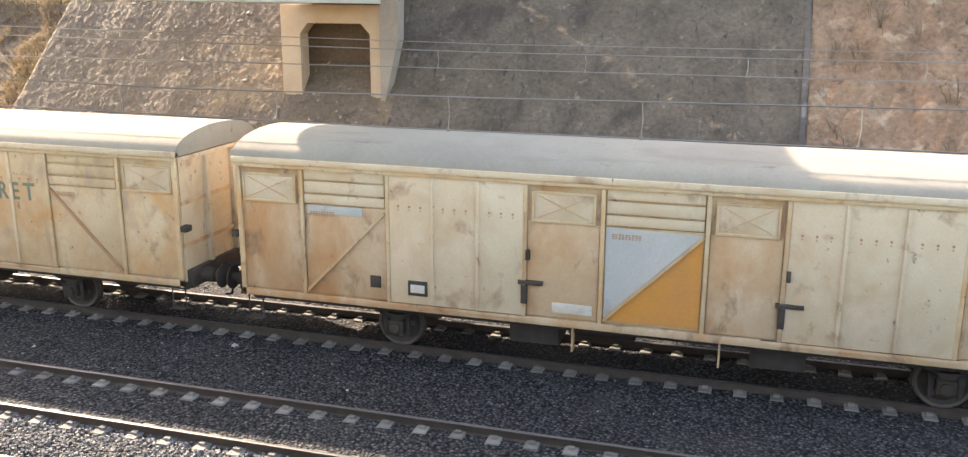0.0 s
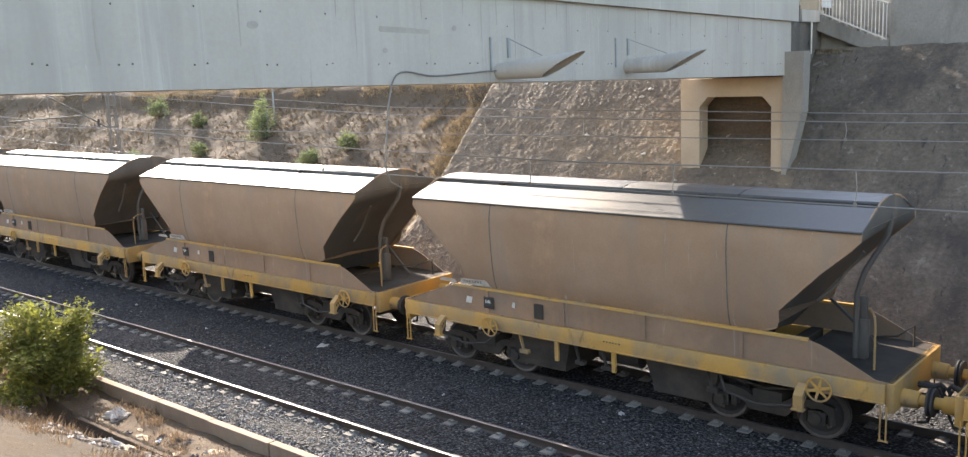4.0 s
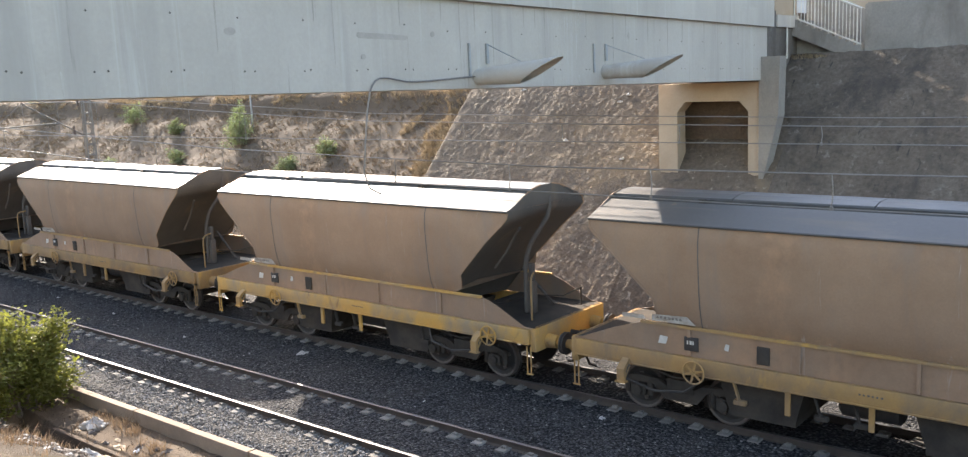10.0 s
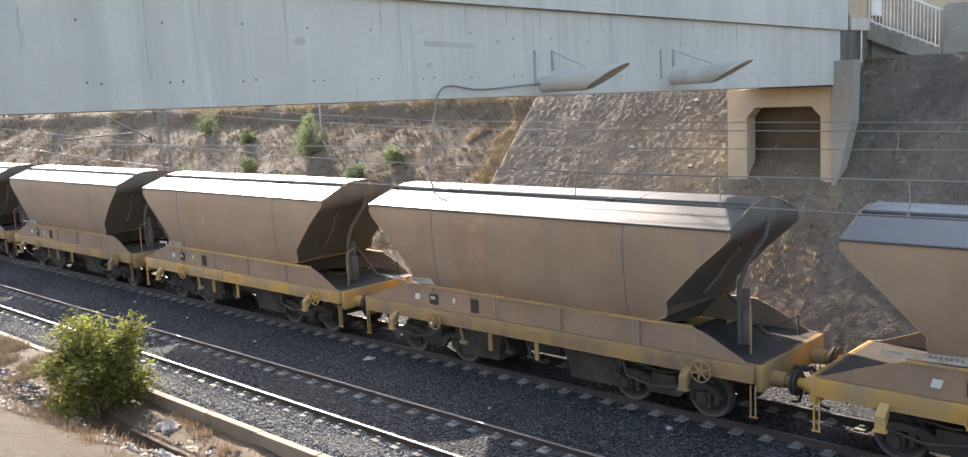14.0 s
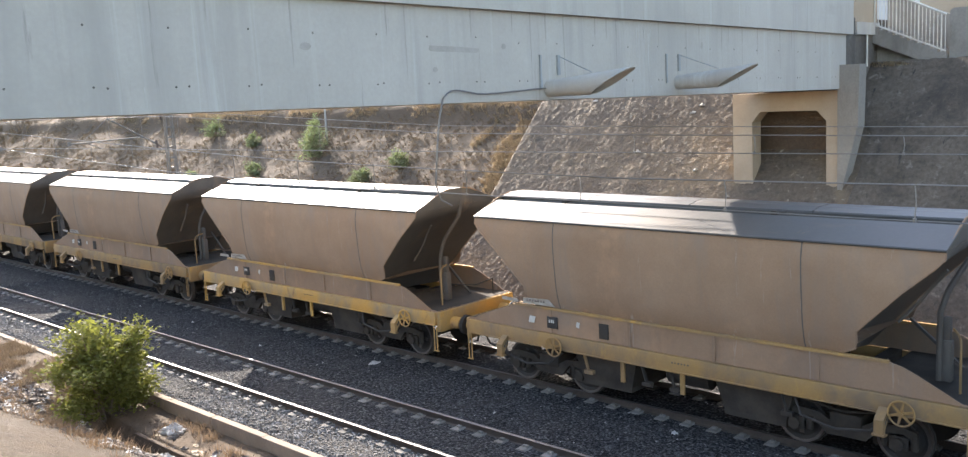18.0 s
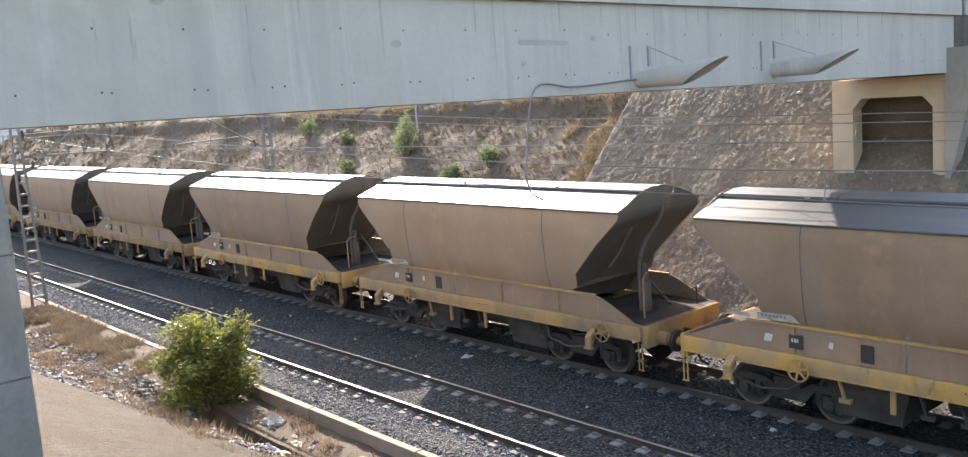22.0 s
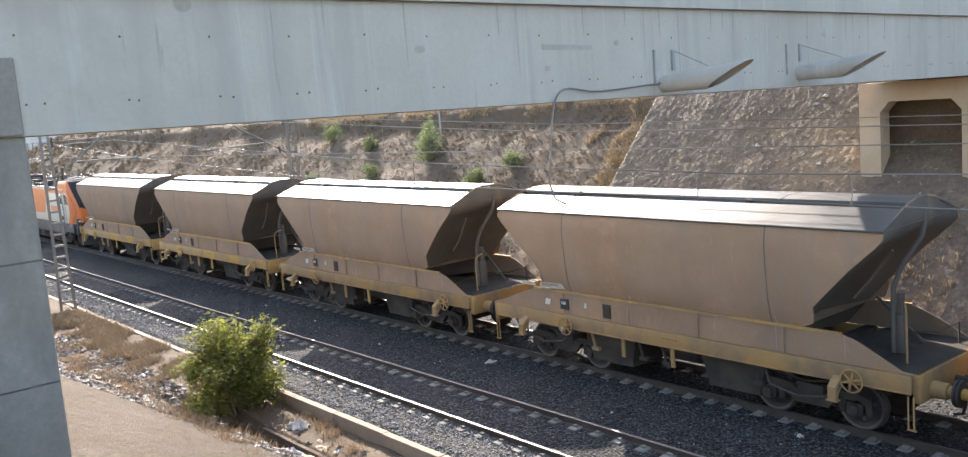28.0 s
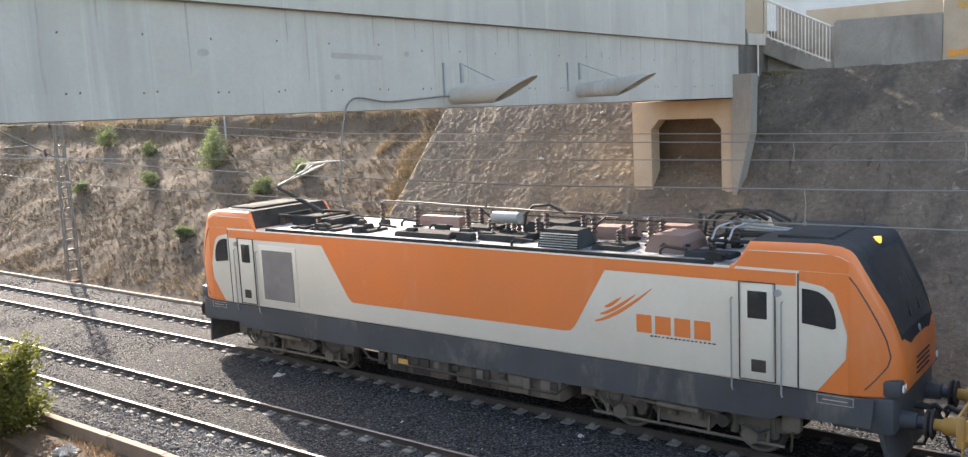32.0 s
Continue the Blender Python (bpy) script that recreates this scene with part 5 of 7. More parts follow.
        part("rail_guard", bm, "skirt", w, "dark snow plough")
        buffer_pair(w, fx(0.63), out, "skirt")
        bm = B()
        box(bm, *sorted((fx(1.2), fx(1.6))), -1.3, 1.3, 0.9, 1.5, 0.03)
        part("cab_underside", bm, "skirt", w)
        # stepped orange shoulder of the cab roof and its dark top
        bm = B()
        box(bm, *sorted((fx(1.7), fx(2.65))), -0.9, 0.9, 3.93, 4.01, 0.03)
        part("cab_roof_hatch", bm, "dark_roof", w, "dark cab roof hatch")
    # bogies
    for xb in (-4.3, -LEN + 4.3):
        bm = B()
        for s in (-1, 1):
            y = s * 1.08
            plate(bm, [(-2.1, 0.60), (-1.5, 0.50), (-0.7, 0.62), (-0.5, 0.40), (0.5, 0.40), (0.7, 0.62), (1.5, 0.50), (2.1, 0.60), (2.1, 0.82), (-2.1, 0.82)], y - 0.07, y + 0.07)
            for a in (-1.3, 1.3):
                box(bm, a - 0.22, a + 0.22, y - 0.12, y + 0.14 * s + 0.12, 0.30, 0.60, 0.04)
                tube(bm, [(a, y, 0.46), (a, y + s * 0.22, 0.46)], 0.15, 14)
                for e in (-0.36, 0.36):
                    tube(bm, [(a + e, y, 0.42), (a + e, y, 0.80)], 0.09, 10)
            for a in (-0.25, 0.25):
                tube(bm, [(a, y + s * 0.05, 0.55), (a, y + s * 0.05, 0.98)], 0.12, 12)
            tube(bm, [(-0.75, y + s * 0.1, 0.9), (0.75, y + s * 0.12, 0.72)], 0.045, 8)
            tube(bm, [(-1.9, y + s * 0.12, 0.75), (-1.5, y + s * 0.14, 0.35), (-1.2, y + s * 0.12, 0.28)], 0.03, 6)
        box(bm, -0.5, 0.5, -1.0, 1.0, 0.45, 0.85, 0.04)
        bg = part("bogie", bm, "bogie_dust", w, "dusty locomotive bogie frame", at=pose(xb, 0, 0))
        add_wheels(bg, (-1.3, 1.3))
    bm = B()
    box(bm, -LEN + 1.2, -1.2, -1.15, 1.15, 0.92, 1.5)
    part("underframe", bm, "black", w)
    rnd = random.Random(23)
    for s in (-1, 1):
        for xb in (-4.3, -LEN + 4.3):          # dampers, brake cylinders, sand pipes and hoses round each bogie
            bm = B()
            tube(bm, [(xb - 1.05, s * 1.30, 0.78), (xb - 0.5, s * 1.30, 0.76), (xb - 0.48, s * 1.30, 0.76), (xb + 0.35, s * 1.30, 0.74)], [0.035, 0.035, 0.06, 0.06], 10)
            part("yaw_damper", bm, "bogie_dust", w, "dusty yaw damper")
            for q in (-1.3, 1.3):
                bm = B()
                tube(bm, [(xb + q * 0.62, s * 1.16, 0.66), (xb + q * 0.62, s * 1.34, 0.66)], 0.12, 12)
                part("brake_cylinder", bm, "gear_dust", w)
                bm = B()
                box(bm, xb + q * 1.55 - 0.16, xb + q * 1.55 + 0.16, s * 1.20 - 0.10, s * 1.20 + 0.10, 0.66, 1.02, 0.03)
                tube(bm, [(xb + q * 1.55, s * 1.2, 0.66), (xb + q * 1.5, s * 1.05, 0.35), (xb + q * 1.42, s * 0.8, 0.12)], 0.025, 6)
                part("sand_box", bm, "bogie_dust", w, "dusty sand box with its pipe")
                bm = B()
                tube(bm, [(xb + q * 0.9, s * 1.33, 0.98), (xb + q * 0.95, s * 1.36, 0.72), (xb + q * 1.1, s * 1.30, 0.55), (xb + q * 1.25, s * 1.22, 0.62)], 0.028, 6)
                part("air_hose", bm, "black", w)
            bm = B()
            tube(bm, [(xb - 1.9, s * 1.26, 0.36), (xb + 1.9, s * 1.26, 0.36)], 0.03, 6)
            for q in (-1.6, -0.5, 0.5, 1.6):
                beam(bm, (xb + q, s * 1.26, 0.36), (xb + q, s * 1.20, 0.66), 0.05, 0.03)
            part("brake_rod", bm, "bogie_dust", w)
        bm = B()
        tube(bm, [(-12.6, s * 1.36, 0.90), (-12.2, s * 1.38, 0.62), (-7.0, s * 1.38, 0.60), (-6.7, s * 1.34, 0.86)], 0.03, 6)
        part("air_pipe", bm, "gear_dust", w)
        for i in range(9):
            x = -12.0 + i * 0.60 + rnd.uniform(-0.08, 0.08)
            bm = B()
            h = rnd.uniform(0.12, 0.30)
            box(bm, x, x + rnd.uniform(0.08, 0.20), s * 1.395 - 0.03, s * 1.395 + 0.02, 0.84 - h, 0.83, 0.01)
            part("under_bracket", bm, "bogie_dust" if i % 2 else "gear_dust", w)
    for x0, x1 in ((-11.8, -9.9), (-9.7, -8.0), (-7.9, -6.9)):
        bm = B()
        box(bm, x0, x1, -1.3, 1.3, 0.40, 0.92, 0.06)
        part("transformer_case", bm, "bogie_dust", w, "dusty underfloor equipment case")
    # roof gear
    bm = B()
    for s in (-1, 1):
        box(bm, -15.7, -3.6, s * 1.37 - 0.02, s * 1.37 + 0.03, 3.47, 3.56)
    part("roof_gutter", bm, "dark_roof", w, "dark roof edge gutter")
    pantograph(w, -15.35, 1, 1.30)
    pantograph(w, -3.3, -1, 0.2)
    for x0, x1, y0, y1, h, mat, lab in ((-11.6, -9.95, -0.98, -0.32, 0.11, "dark_roof", "dark roof hatch"), (-12.3, -10.9, 0.55, 1.0, 0.24, "red_box", "oxide red roof box"),
                                        (-7.55, -6.55, -1.05, -0.40, 0.36, "dark_roof", "dark louvred roof box"), (-5.25, -4.45, -0.80, 0.30, 0.32, "red_box", "oxide red roof box"),
                                        (-5.75, -4.95, 0.50, 1.10, 0.30, "red_box", "oxide red roof box"), (-9.3, -8.1, -0.80, -0.10, 0.13, "dark_roof", "dark roof hatch"),
                                        (-15.75, -14.25, -0.45, 0.60, 0.20, "dark_roof", "black pantograph mount"), (-6.35, -5.6, -0.95, -0.3, 0.09, "dark_roof", "dark roof hatch"),
                                        (-8.9, -7.7, 0.35, 1.05, 0.26, "dark_roof", "sooty roof box"), (-7.2, -6.2, 0.30, 0.95, 0.24, "red_box", "oxide red roof box"),
                                        (-13.0, -12.5, -0.9, -0.2, 0.06, "dark_roof", "dark roof hatch"), (-3.95, -3.40, 0.75, 1.15, 0.50, "box_pale", "beige roof box"),
                                        (-10.6, -9.7, 0.2, 0.9, 0.10, "dark_roof", "dark roof hatch"), (-4.35, -3.45, -1.0, -0.5, 0.08, "dark_roof", "dark roof hatch")):
        bm = B()
        k = 0.10 if h > 0.2 else 0.03
        loft(bm, [[(x0, y0, 3.51), (x1, y0, 3.51), (x1, y1, 3.51), (x0, y1, 3.51)], [(x0 + k * 0.3, y0 + k * 0.5, 3.51 + h * 0.55), (x1 - k * 0.3, y0 + k * 0.5, 3.51 + h * 0.55), (x1 - k * 0.3, y1 - k * 0.3, 3.51 + h * 0.55), (x0 + k * 0.3, y1 - k * 0.3, 3.51 + h * 0.55)],
                  [(x0 + k, y0 + k * 1.2, 3.52 + h), (x1 - k, y0 + k * 1.2, 3.52 + h), (x1 - k, y1 - k, 3.52 + h), (x0 + k, y1 - k, 3.52 + h)]])
        rb = part("roof_box", bm, mat, w, lab, smooth=0)
        if h > 0.33 and mat == "dark_roof":
            for i in range(6):
                bm = B()
                f = i / 6
                yy = y0 + 0.05 * f
                box(bm, x0 + 0.06, x1 - 0.06, yy - 0.014, yy + 0.02, 3.55 + i * 0.048, 3.57 + i * 0.048)
                part("louvre", bm, "steel", rb)
    bars = (((-13.3, 0.45), (-12.1, 0.42), (-10.25, 0.10), (-9.45, 0.02), (-8.7, -0.05), (-7.85, -0.22), (-6.6, -0.38), (-5.45, -0.15), (-4.68, 0.45), (-3.85, 0.28)),
            ((-10.4, 0.80), (-9.5, 0.62), (-8.4, 0.55), (-7.4, 0.52), (-6.1, 0.40), (-5.5, 0.45)))
    for row, top in zip(bars, (4.13, 4.02)):
        tops = []
        for i, (x, y) in enumerate(row):
            bm = B()
            loft(bm, [[(x + a, y + b, z) for a, b in ((-0.09, -0.09), (0.09, -0.09), (0.09, 0.09), (-0.09, 0.09))] for z in (3.515, 3.57)])
            part("insulator_foot", bm, "dark_roof", w, smooth=0)
            insulator(w, x, y, 3.57, top - 3.60, "brown ribbed insulator" if i == 0 else "")
            tops.append((x, y, top))
        bm = B()
        tube(bm, tops, 0.018, 6)
        part("bus_bar", bm, "tyre", w, "grey high-voltage bus bar")
    for i, (x, y) in enumerate(((-9.8, 0.35), (-9.1, 0.3), (-8.3, 0.1), (-7.0, 0.15), (-6.2, 0.1), (-4.3, 0.1), (-4.1, 0.6), (-5.9, -0.6))):
        insulator(w, x, y, 3.52, 0.30 + 0.06 * (i % 3))
    for i, (x0, y0, x1, y1) in enumerate(((-9.8, 0.35, -10.25, 0.1), (-9.1, 0.3, -9.45, 0.02), (-6.6, -0.38, -6.2, 0.1), (-6.6, -0.38, -5.9, -0.6), (-7.0, 0.15, -6.6, -0.38), (-4.3, 0.1, -4.68, 0.45))):
        bm = B()
        tube(bm, [(x0, y0, 3.86), ((x0 + x1) / 2, (y0 + y1) / 2, 4.12), (x1, y1, 4.12)], 0.02, 6)
        part("jumper_cable", bm, "black", w)
    for i in range(5):
        bm = B()
        box(bm, -15.2 + 0.36 * i, -15.0 + 0.36 * i, -1.0, -0.35, 3.53, 3.575 + 0.015 * (i % 2), 0.008)
        part("roof_slat", bm, "dark_roof", w)
    for x0, x1, y, z in ((-12.8, -5.2, 1.18, 3.80),):
        bm = B()
        tube(bm, [(x0, y, z), (x1, y, z)], 0.016, 6)
        k = int((x1 - x0) / 1.2)
        for i in range(k + 1):
            x = x0 + (x1 - x0) * i / k
            tube(bm, [(x, y, 3.5), (x, y, z)], 0.016, 6)
        part("roof_rail", bm, "dark_roof", w)
    for x, y in ((-9.0, 0.55), (-4.75, 0.75), (-4.65, 0.9), (-4.3, 0.75), (-4.2, 0.9)):
        bm = B()
        tube(bm, [(x, y, 3.55), (x + 0.1, y - 0.05, 3.95), (x + 0.35, y - 0.1, 4.14), (x + 0.8, y - 0.1, 4.18), (x + 1.2, y - 0.1, 4.0)], 0.035, 8)
        part("roof_cable", bm, "black", w)
    rnd = random.Random(8)
    for i in range(34):
        x, y = rnd.uniform(-15.2, -3.6), rnd.uniform(-1.2, 0.4)
        bm = B()
        if i % 3:
            a, b, h = rnd.uniform(0.06, 0.22), rnd.uniform(0.05, 0.14), rnd.uniform(0.05, 0.22)
            loft(bm, [[(x + sx * a * k, y + sy * b * k, 3.515 + z) for sx, sy in ((-1, -1), (1, -1), (1, 1), (-1, 1))] for k, z in ((1, 0), (0.96, h * 0.8), (0.75, h))])
        else:
            tube(bm, [(x, y, 3.515), (x, y, 3.6), (x + 0.1, y, 3.68), (x + rnd.uniform(0.4, 0.9), y + rnd.uniform(-0.2, 0.2), 3.66)], 0.03, 7)
        part("roof_fitting", bm, "dark_roof", w, smooth=30)
    bm = B()
    tube(bm, [(-9.3, -0.15, 3.95), (-8.6, -0.15, 3.95)], 0.13, 14)
    part("vacuum_breaker", bm, "steel", w, "grey cylindrical circuit breaker")
    return w


h0, h1 = hopper_wagon(), hopper_wagon("tan_frame")
GRIMY = (1, 3, 4, 6, 8, 9, 10, 12, 13, 15, 17, 18, 19, 21, 22)    # wagons whose frames have lost their yellow
HOPPERS = []
for k in range(-6, 25):
    first = h1 if k in GRIMY else h0
    HOPPERS.append((first if k in (-6, 1) else copy_thing(first, pose(0, TRACK, 0)), 8.736 + 0.9315 * k))
handwheel(HOPPERS[-1][0], pose(-0.16, -1.46, 1.30), 0.20, "yellow")    # the wagon behind the locomotive has one more
for h, t in HOPPERS:
    MOVERS.append((h, running(-14.0, t)))
for kind, x in (("a", -9.25), ("b", -26.0), ("c", -42.69)):
    MOVERS.append((boxcar(kind), running(x)))
MOVERS.append((locomotive(), running(-9.55, 31.5)))


# ---- walls and stone facing of the far bank
# The palest specks paint both mortar and its sunlit glints.
M["rubble"] = surface("stone_pitching", (0.105, 0.082, 0.060), (0.155, 0.122, 0.090), 0.9, 9, 0.85, 0, 1.0, 0.05, "World",
                      [((0.20, 0.145, 0.09), 0.4, 0.52, 0.70, (1, 1, 1)), ((0.075, 0.062, 0.05), 1.8, 0.55, 0.68, (1, 1, 1)), ((0.30, 0.25, 0.185), 4.5, 0.62, 0.68, (1, 1, 1))], grit=0.25)
M["wall_rough"] = surface("rough_wall_concrete", (0.098, 0.079, 0.060), (0.145, 0.118, 0.09), 0.8, 8, 0.92, 0, 1.0, 0.06, "World",
                          [((0.066, 0.055, 0.045), 0.9, 0.50, 0.66, (1, 0.8, 0.5)), ((0.19, 0.16, 0.125), 3.2, 0.60, 0.70, (1, 1, 0.6)), ((0.05, 0.043, 0.037), 4.0, 0.60, 0.70, (1.5, 0.6, 0.3))], grit=0.28)
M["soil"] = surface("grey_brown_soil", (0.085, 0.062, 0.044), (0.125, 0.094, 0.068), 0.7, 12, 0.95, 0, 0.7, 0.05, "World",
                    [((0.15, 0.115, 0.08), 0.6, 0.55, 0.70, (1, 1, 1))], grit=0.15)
M["straw"] = surface("dry_straw", (0.168, 0.128, 0.084), (0.225, 0.175, 0.12), 0.45, 20, 0.9, 0, 0, 0.01, "World", island=0.3)
M["straw_gold"] = surface("golden_straw", (0.215, 0.168, 0.11), (0.285, 0.226, 0.155), 0.6, 20, 0.9, 0, 0, 0.01, "World", island=0.25)
M["kerb_weed"] = surface("brown_dry_weed", (0.15, 0.108, 0.066), (0.215, 0.16, 0.10), 0.8, 20, 0.9, 0, 0, 0.01, "World", island=0.35)
M["dead_stalk"] = surface("red_brown_stalk", (0.15, 0.103, 0.067), (0.23, 0.163, 0.106), 0.8, 20, 0.9, 0, 0, 0.01, "World", island=0.35)
M["leaf"] = surface("fig_leaf", (0.09, 0.105, 0.024), (0.165, 0.165, 0.04), 2.0, 20, 0.8, 0, 0.1, 0.002, "World", island=0.35)
M["leaf_dusty"] = surface("dusty_shrub_leaf", (0.19, 0.21, 0.125), (0.26, 0.275, 0.17), 2.0, 20, 0.9, 0, 0, 0.002, "World", island=0.25)
translucent(M["straw"], (0.27, 0.195, 0.12), 0.16)
translucent(M["straw_gold"], (0.36, 0.272, 0.165), 0.22)
translucent(M["dead_stalk"], (0.30, 0.21, 0.13), 0.22)
translucent(M["leaf"], (0.24, 0.255, 0.05), 0.33)
translucent(M["leaf_dusty"], (0.20, 0.25, 0.09), 0.3)
M["bark"] = surface("grey_bark", (0.16, 0.12, 0.085), (0.24, 0.19, 0.14), 6, 40, 0.9, 0, 0.4, 0.004)
M["paper"] = plain("crumpled_white_plastic", (0.36, 0.345, 0.315), 0.75)
M["card"] = plain("faded_cardboard", (0.42, 0.33, 0.22), 0.9)
M["dark_litter"] = plain("dark_rag", (0.10, 0.085, 0.075), 0.9)
M["blue_litter"] = plain("faded_blue_plastic", (0.20, 0.28, 0.36), 0.6)
M["stain"] = surface("grey_concrete_stain", (0.30, 0.275, 0.235), (0.36, 0.33, 0.285), 3, 20, 0.9, 0, 0.05, 0.002, "World")
M["drip_pale"] = surface("pale_lime_drip", (0.385, 0.355, 0.308), (0.43, 0.4, 0.35), 3, 20, 0.9, 0, 0.05, 0.002, "World")
M["mast"] = surface("weathered_mast_steel", (0.15, 0.135, 0.115), (0.20, 0.18, 0.155), 3, 25, 0.7, 0.2, 0.1, 0.002)
M["wire"] = plain("copper_wire", (0.19, 0.172, 0.155), 0.5, 0.4)
M["house"] = surface("whitewashed_render", (0.50, 0.50, 0.495), (0.42, 0.42, 0.415), 0.4, 10, 0.85, 0, 0.1, 0.004)
M["stone_loose"] = surface("loose_pale_stone", (0.115, 0.112, 0.108), (0.19, 0.186, 0.18), 5, 30, 0.9, 0, 0.3, 0.004, island=0.5)
M["toe_stone"] = surface("pale_broken_stone", (0.17, 0.145, 0.12), (0.30, 0.265, 0.225), 4, 30, 0.9, 0, 0.3, 0.004, "World", island=0.6)
M["dark_soil"] = surface("dark_brown_clod", (0.085, 0.063, 0.045), (0.15, 0.113, 0.082), 4, 20, 0.95, 0, 0.5, 0.01, "World", island=0.4)
M["slope_grit"] = surface("slope_grit", (0.052, 0.040, 0.028), (0.095, 0.074, 0.053), 5, 30, 0.95, 0, 0.3, 0.004, "World", island=0.5)
M["dark_stone"] = surface("oily_dark_stone", (0.040, 0.040, 0.042), (0.072, 0.072, 0.073), 5, 30, 0.9, 0, 0.3, 0.004, island=0.5)
M["kerb"] = surface("beige_kerb_concrete", (0.24, 0.19, 0.14), (0.32, 0.26, 0.195), 0.9, 25, 0.9, 0, 0.3, 0.006, "World",
                    [((0.21, 0.17, 0.13), 1.2, 0.55, 0.70, (1, 1, 0.5))], grit=0.1)


def sheet(name, x0, x1, y0, y1, step, height, mat, label, category, left=None):
    """A relief laid over the bank; left(y) moves its left edge."""
    nx, ny = int((x1 - x0) / step), int((y1 - y0) / step)
    vs, fs = [], []
    for i in range(nx + 1):
        for j in range(ny + 1):
            y = y0 + (y1 - y0) * j / ny
            a = x0 + (left(y) if left else 0)
            x = a + (x1 - a) * i / nx
            vs.append((x, y, height(x, y)))
    for i in range(nx):
        for j in range(ny):
            k = i * (ny + 1) + j
            fs.append((k, k + ny + 1, k + ny + 2, k + 1))
    me = bpy.data.meshes.new(name)
    me.from_pydata(vs, [], fs)
    me.materials.append(M[mat])
    me.shade_smooth()
    ob = new(name, me)
    return tagged(ob, label, category, kind="structure")


def pitch_z(x, y):
    """Stones bedded unevenly: soft swells, lumps, and thin raised edges."""
    lump = noise.noise((x * 5.2, y * 6.4, 3))
    ridge = 1 - abs(noise.noise((x * 3.4 + y * 1.6, y * 5.0, 8))) * 2
    edge = 1 - abs(noise.noise((x * 8.5, y * 10.0, 12))) * 2
    return (bank_plane(x, y) + 0.09 + 0.05 * noise.noise((x * 0.8, y * 0.8, 5)) + 0.02 * lump + 0.022 * max(0.0, ridge) ** 3
            + 0.022 * max(0.0, edge) ** 2 + 0.02 * noise.noise((x * 14, y * 16, 4)))


sheet("stone_pitching", -22.75, -13.15, TOE - 0.1, 28.6, 0.05, pitch_z, "rubble", "rough grey-brown stone pitching beside the bridge", "revetment",
      lambda y: 0.30 * noise.noise((y * 0.8, 2, 2)) + 0.22 * noise.noise((y * 2.5, 1, 2)))


def soil_z(x, y):
    return pitch_z(x, y) - 0.02


sheet("portal_pitching", -13.2, -9.70, TOE - 0.1, 25.6, 0.055, soil_z, "rubble", "rough stone pitching that runs down from the portal", "revetment")


def wall_z(x, y):
    amp = 0.6 + 0.4 * smooth01((x + 4) / 3)
    return bank_plane(x, y) + 0.16 + amp * (0.05 * noise.noise((x * 1.1, y * 1.2, 5)) + 0.045 * noise.noise((x * 3.5, y * 4.0, 1)) + 0.035 * noise.noise((x * 7, y * 8, 3)))


sheet("retaining_wall", -9.74, 1.10, TOE - 0.1, 27.15, 0.09, wall_z, "wall_rough", "dark grey-brown sloping rough concrete retaining wall", "wall", lambda y: -1.2 * smooth01((y - 25.3) / 0.6))
bm = B()
for k in range(30):
    ya, yb = TOE - 0.1 + 7.9 * k / 30, TOE - 0.1 + 7.9 * (k + 1) / 30
    za, zb = bank_plane(0.9, ya), bank_plane(0.9, yb)
    loft(bm, [[(0.98, ya, za - 0.5), (1.13, ya, za - 0.5), (1.13, ya, za + 0.20), (0.98, ya, za + 0.20)], [(0.98, yb, zb - 0.5), (1.13, yb, zb - 0.5), (1.13, yb, zb + 0.20), (0.98, yb, zb + 0.20)]])
tagged(part("retaining_wall_edge", bm, "concrete_dark", smooth=0), "broken concrete edge of the retaining wall", "wall", kind="structure")


M["red_rock"] = surface("reddish_broken_rock", (0.20, 0.125, 0.08), (0.29, 0.185, 0.12), 0.8, 8, 0.9, 0, 1.0, 0.06, "World",
                        [((0.37, 0.27, 0.18), 1.3, 0.56, 0.68, (1, 1, 1)), ((0.11, 0.075, 0.05), 2.0, 0.56, 0.68, (1, 1, 1))], grit=0.25)


def rock_z(x, y):
    """A broken rock face beyond the end of the retaining wall."""
    r = abs(noise.noise((x * 1.4, y * 1.6, 41))) + 0.6 * abs(noise.noise((x * 3.1, y * 3.3, 42)))
    return ground_z(x, y) + 0.05 + 0.30 * r + 0.10 * noise.noise((x * 6.5, y * 7, 43)) + 0.05 * noise.noise((x * 14, y * 14, 44))


sheet("rock_bank", 1.14, 9.0, TOE, 27.5, 0.09, rock_z, "red_rock", "reddish broken rock bank beside the retaining wall", "rock bank")


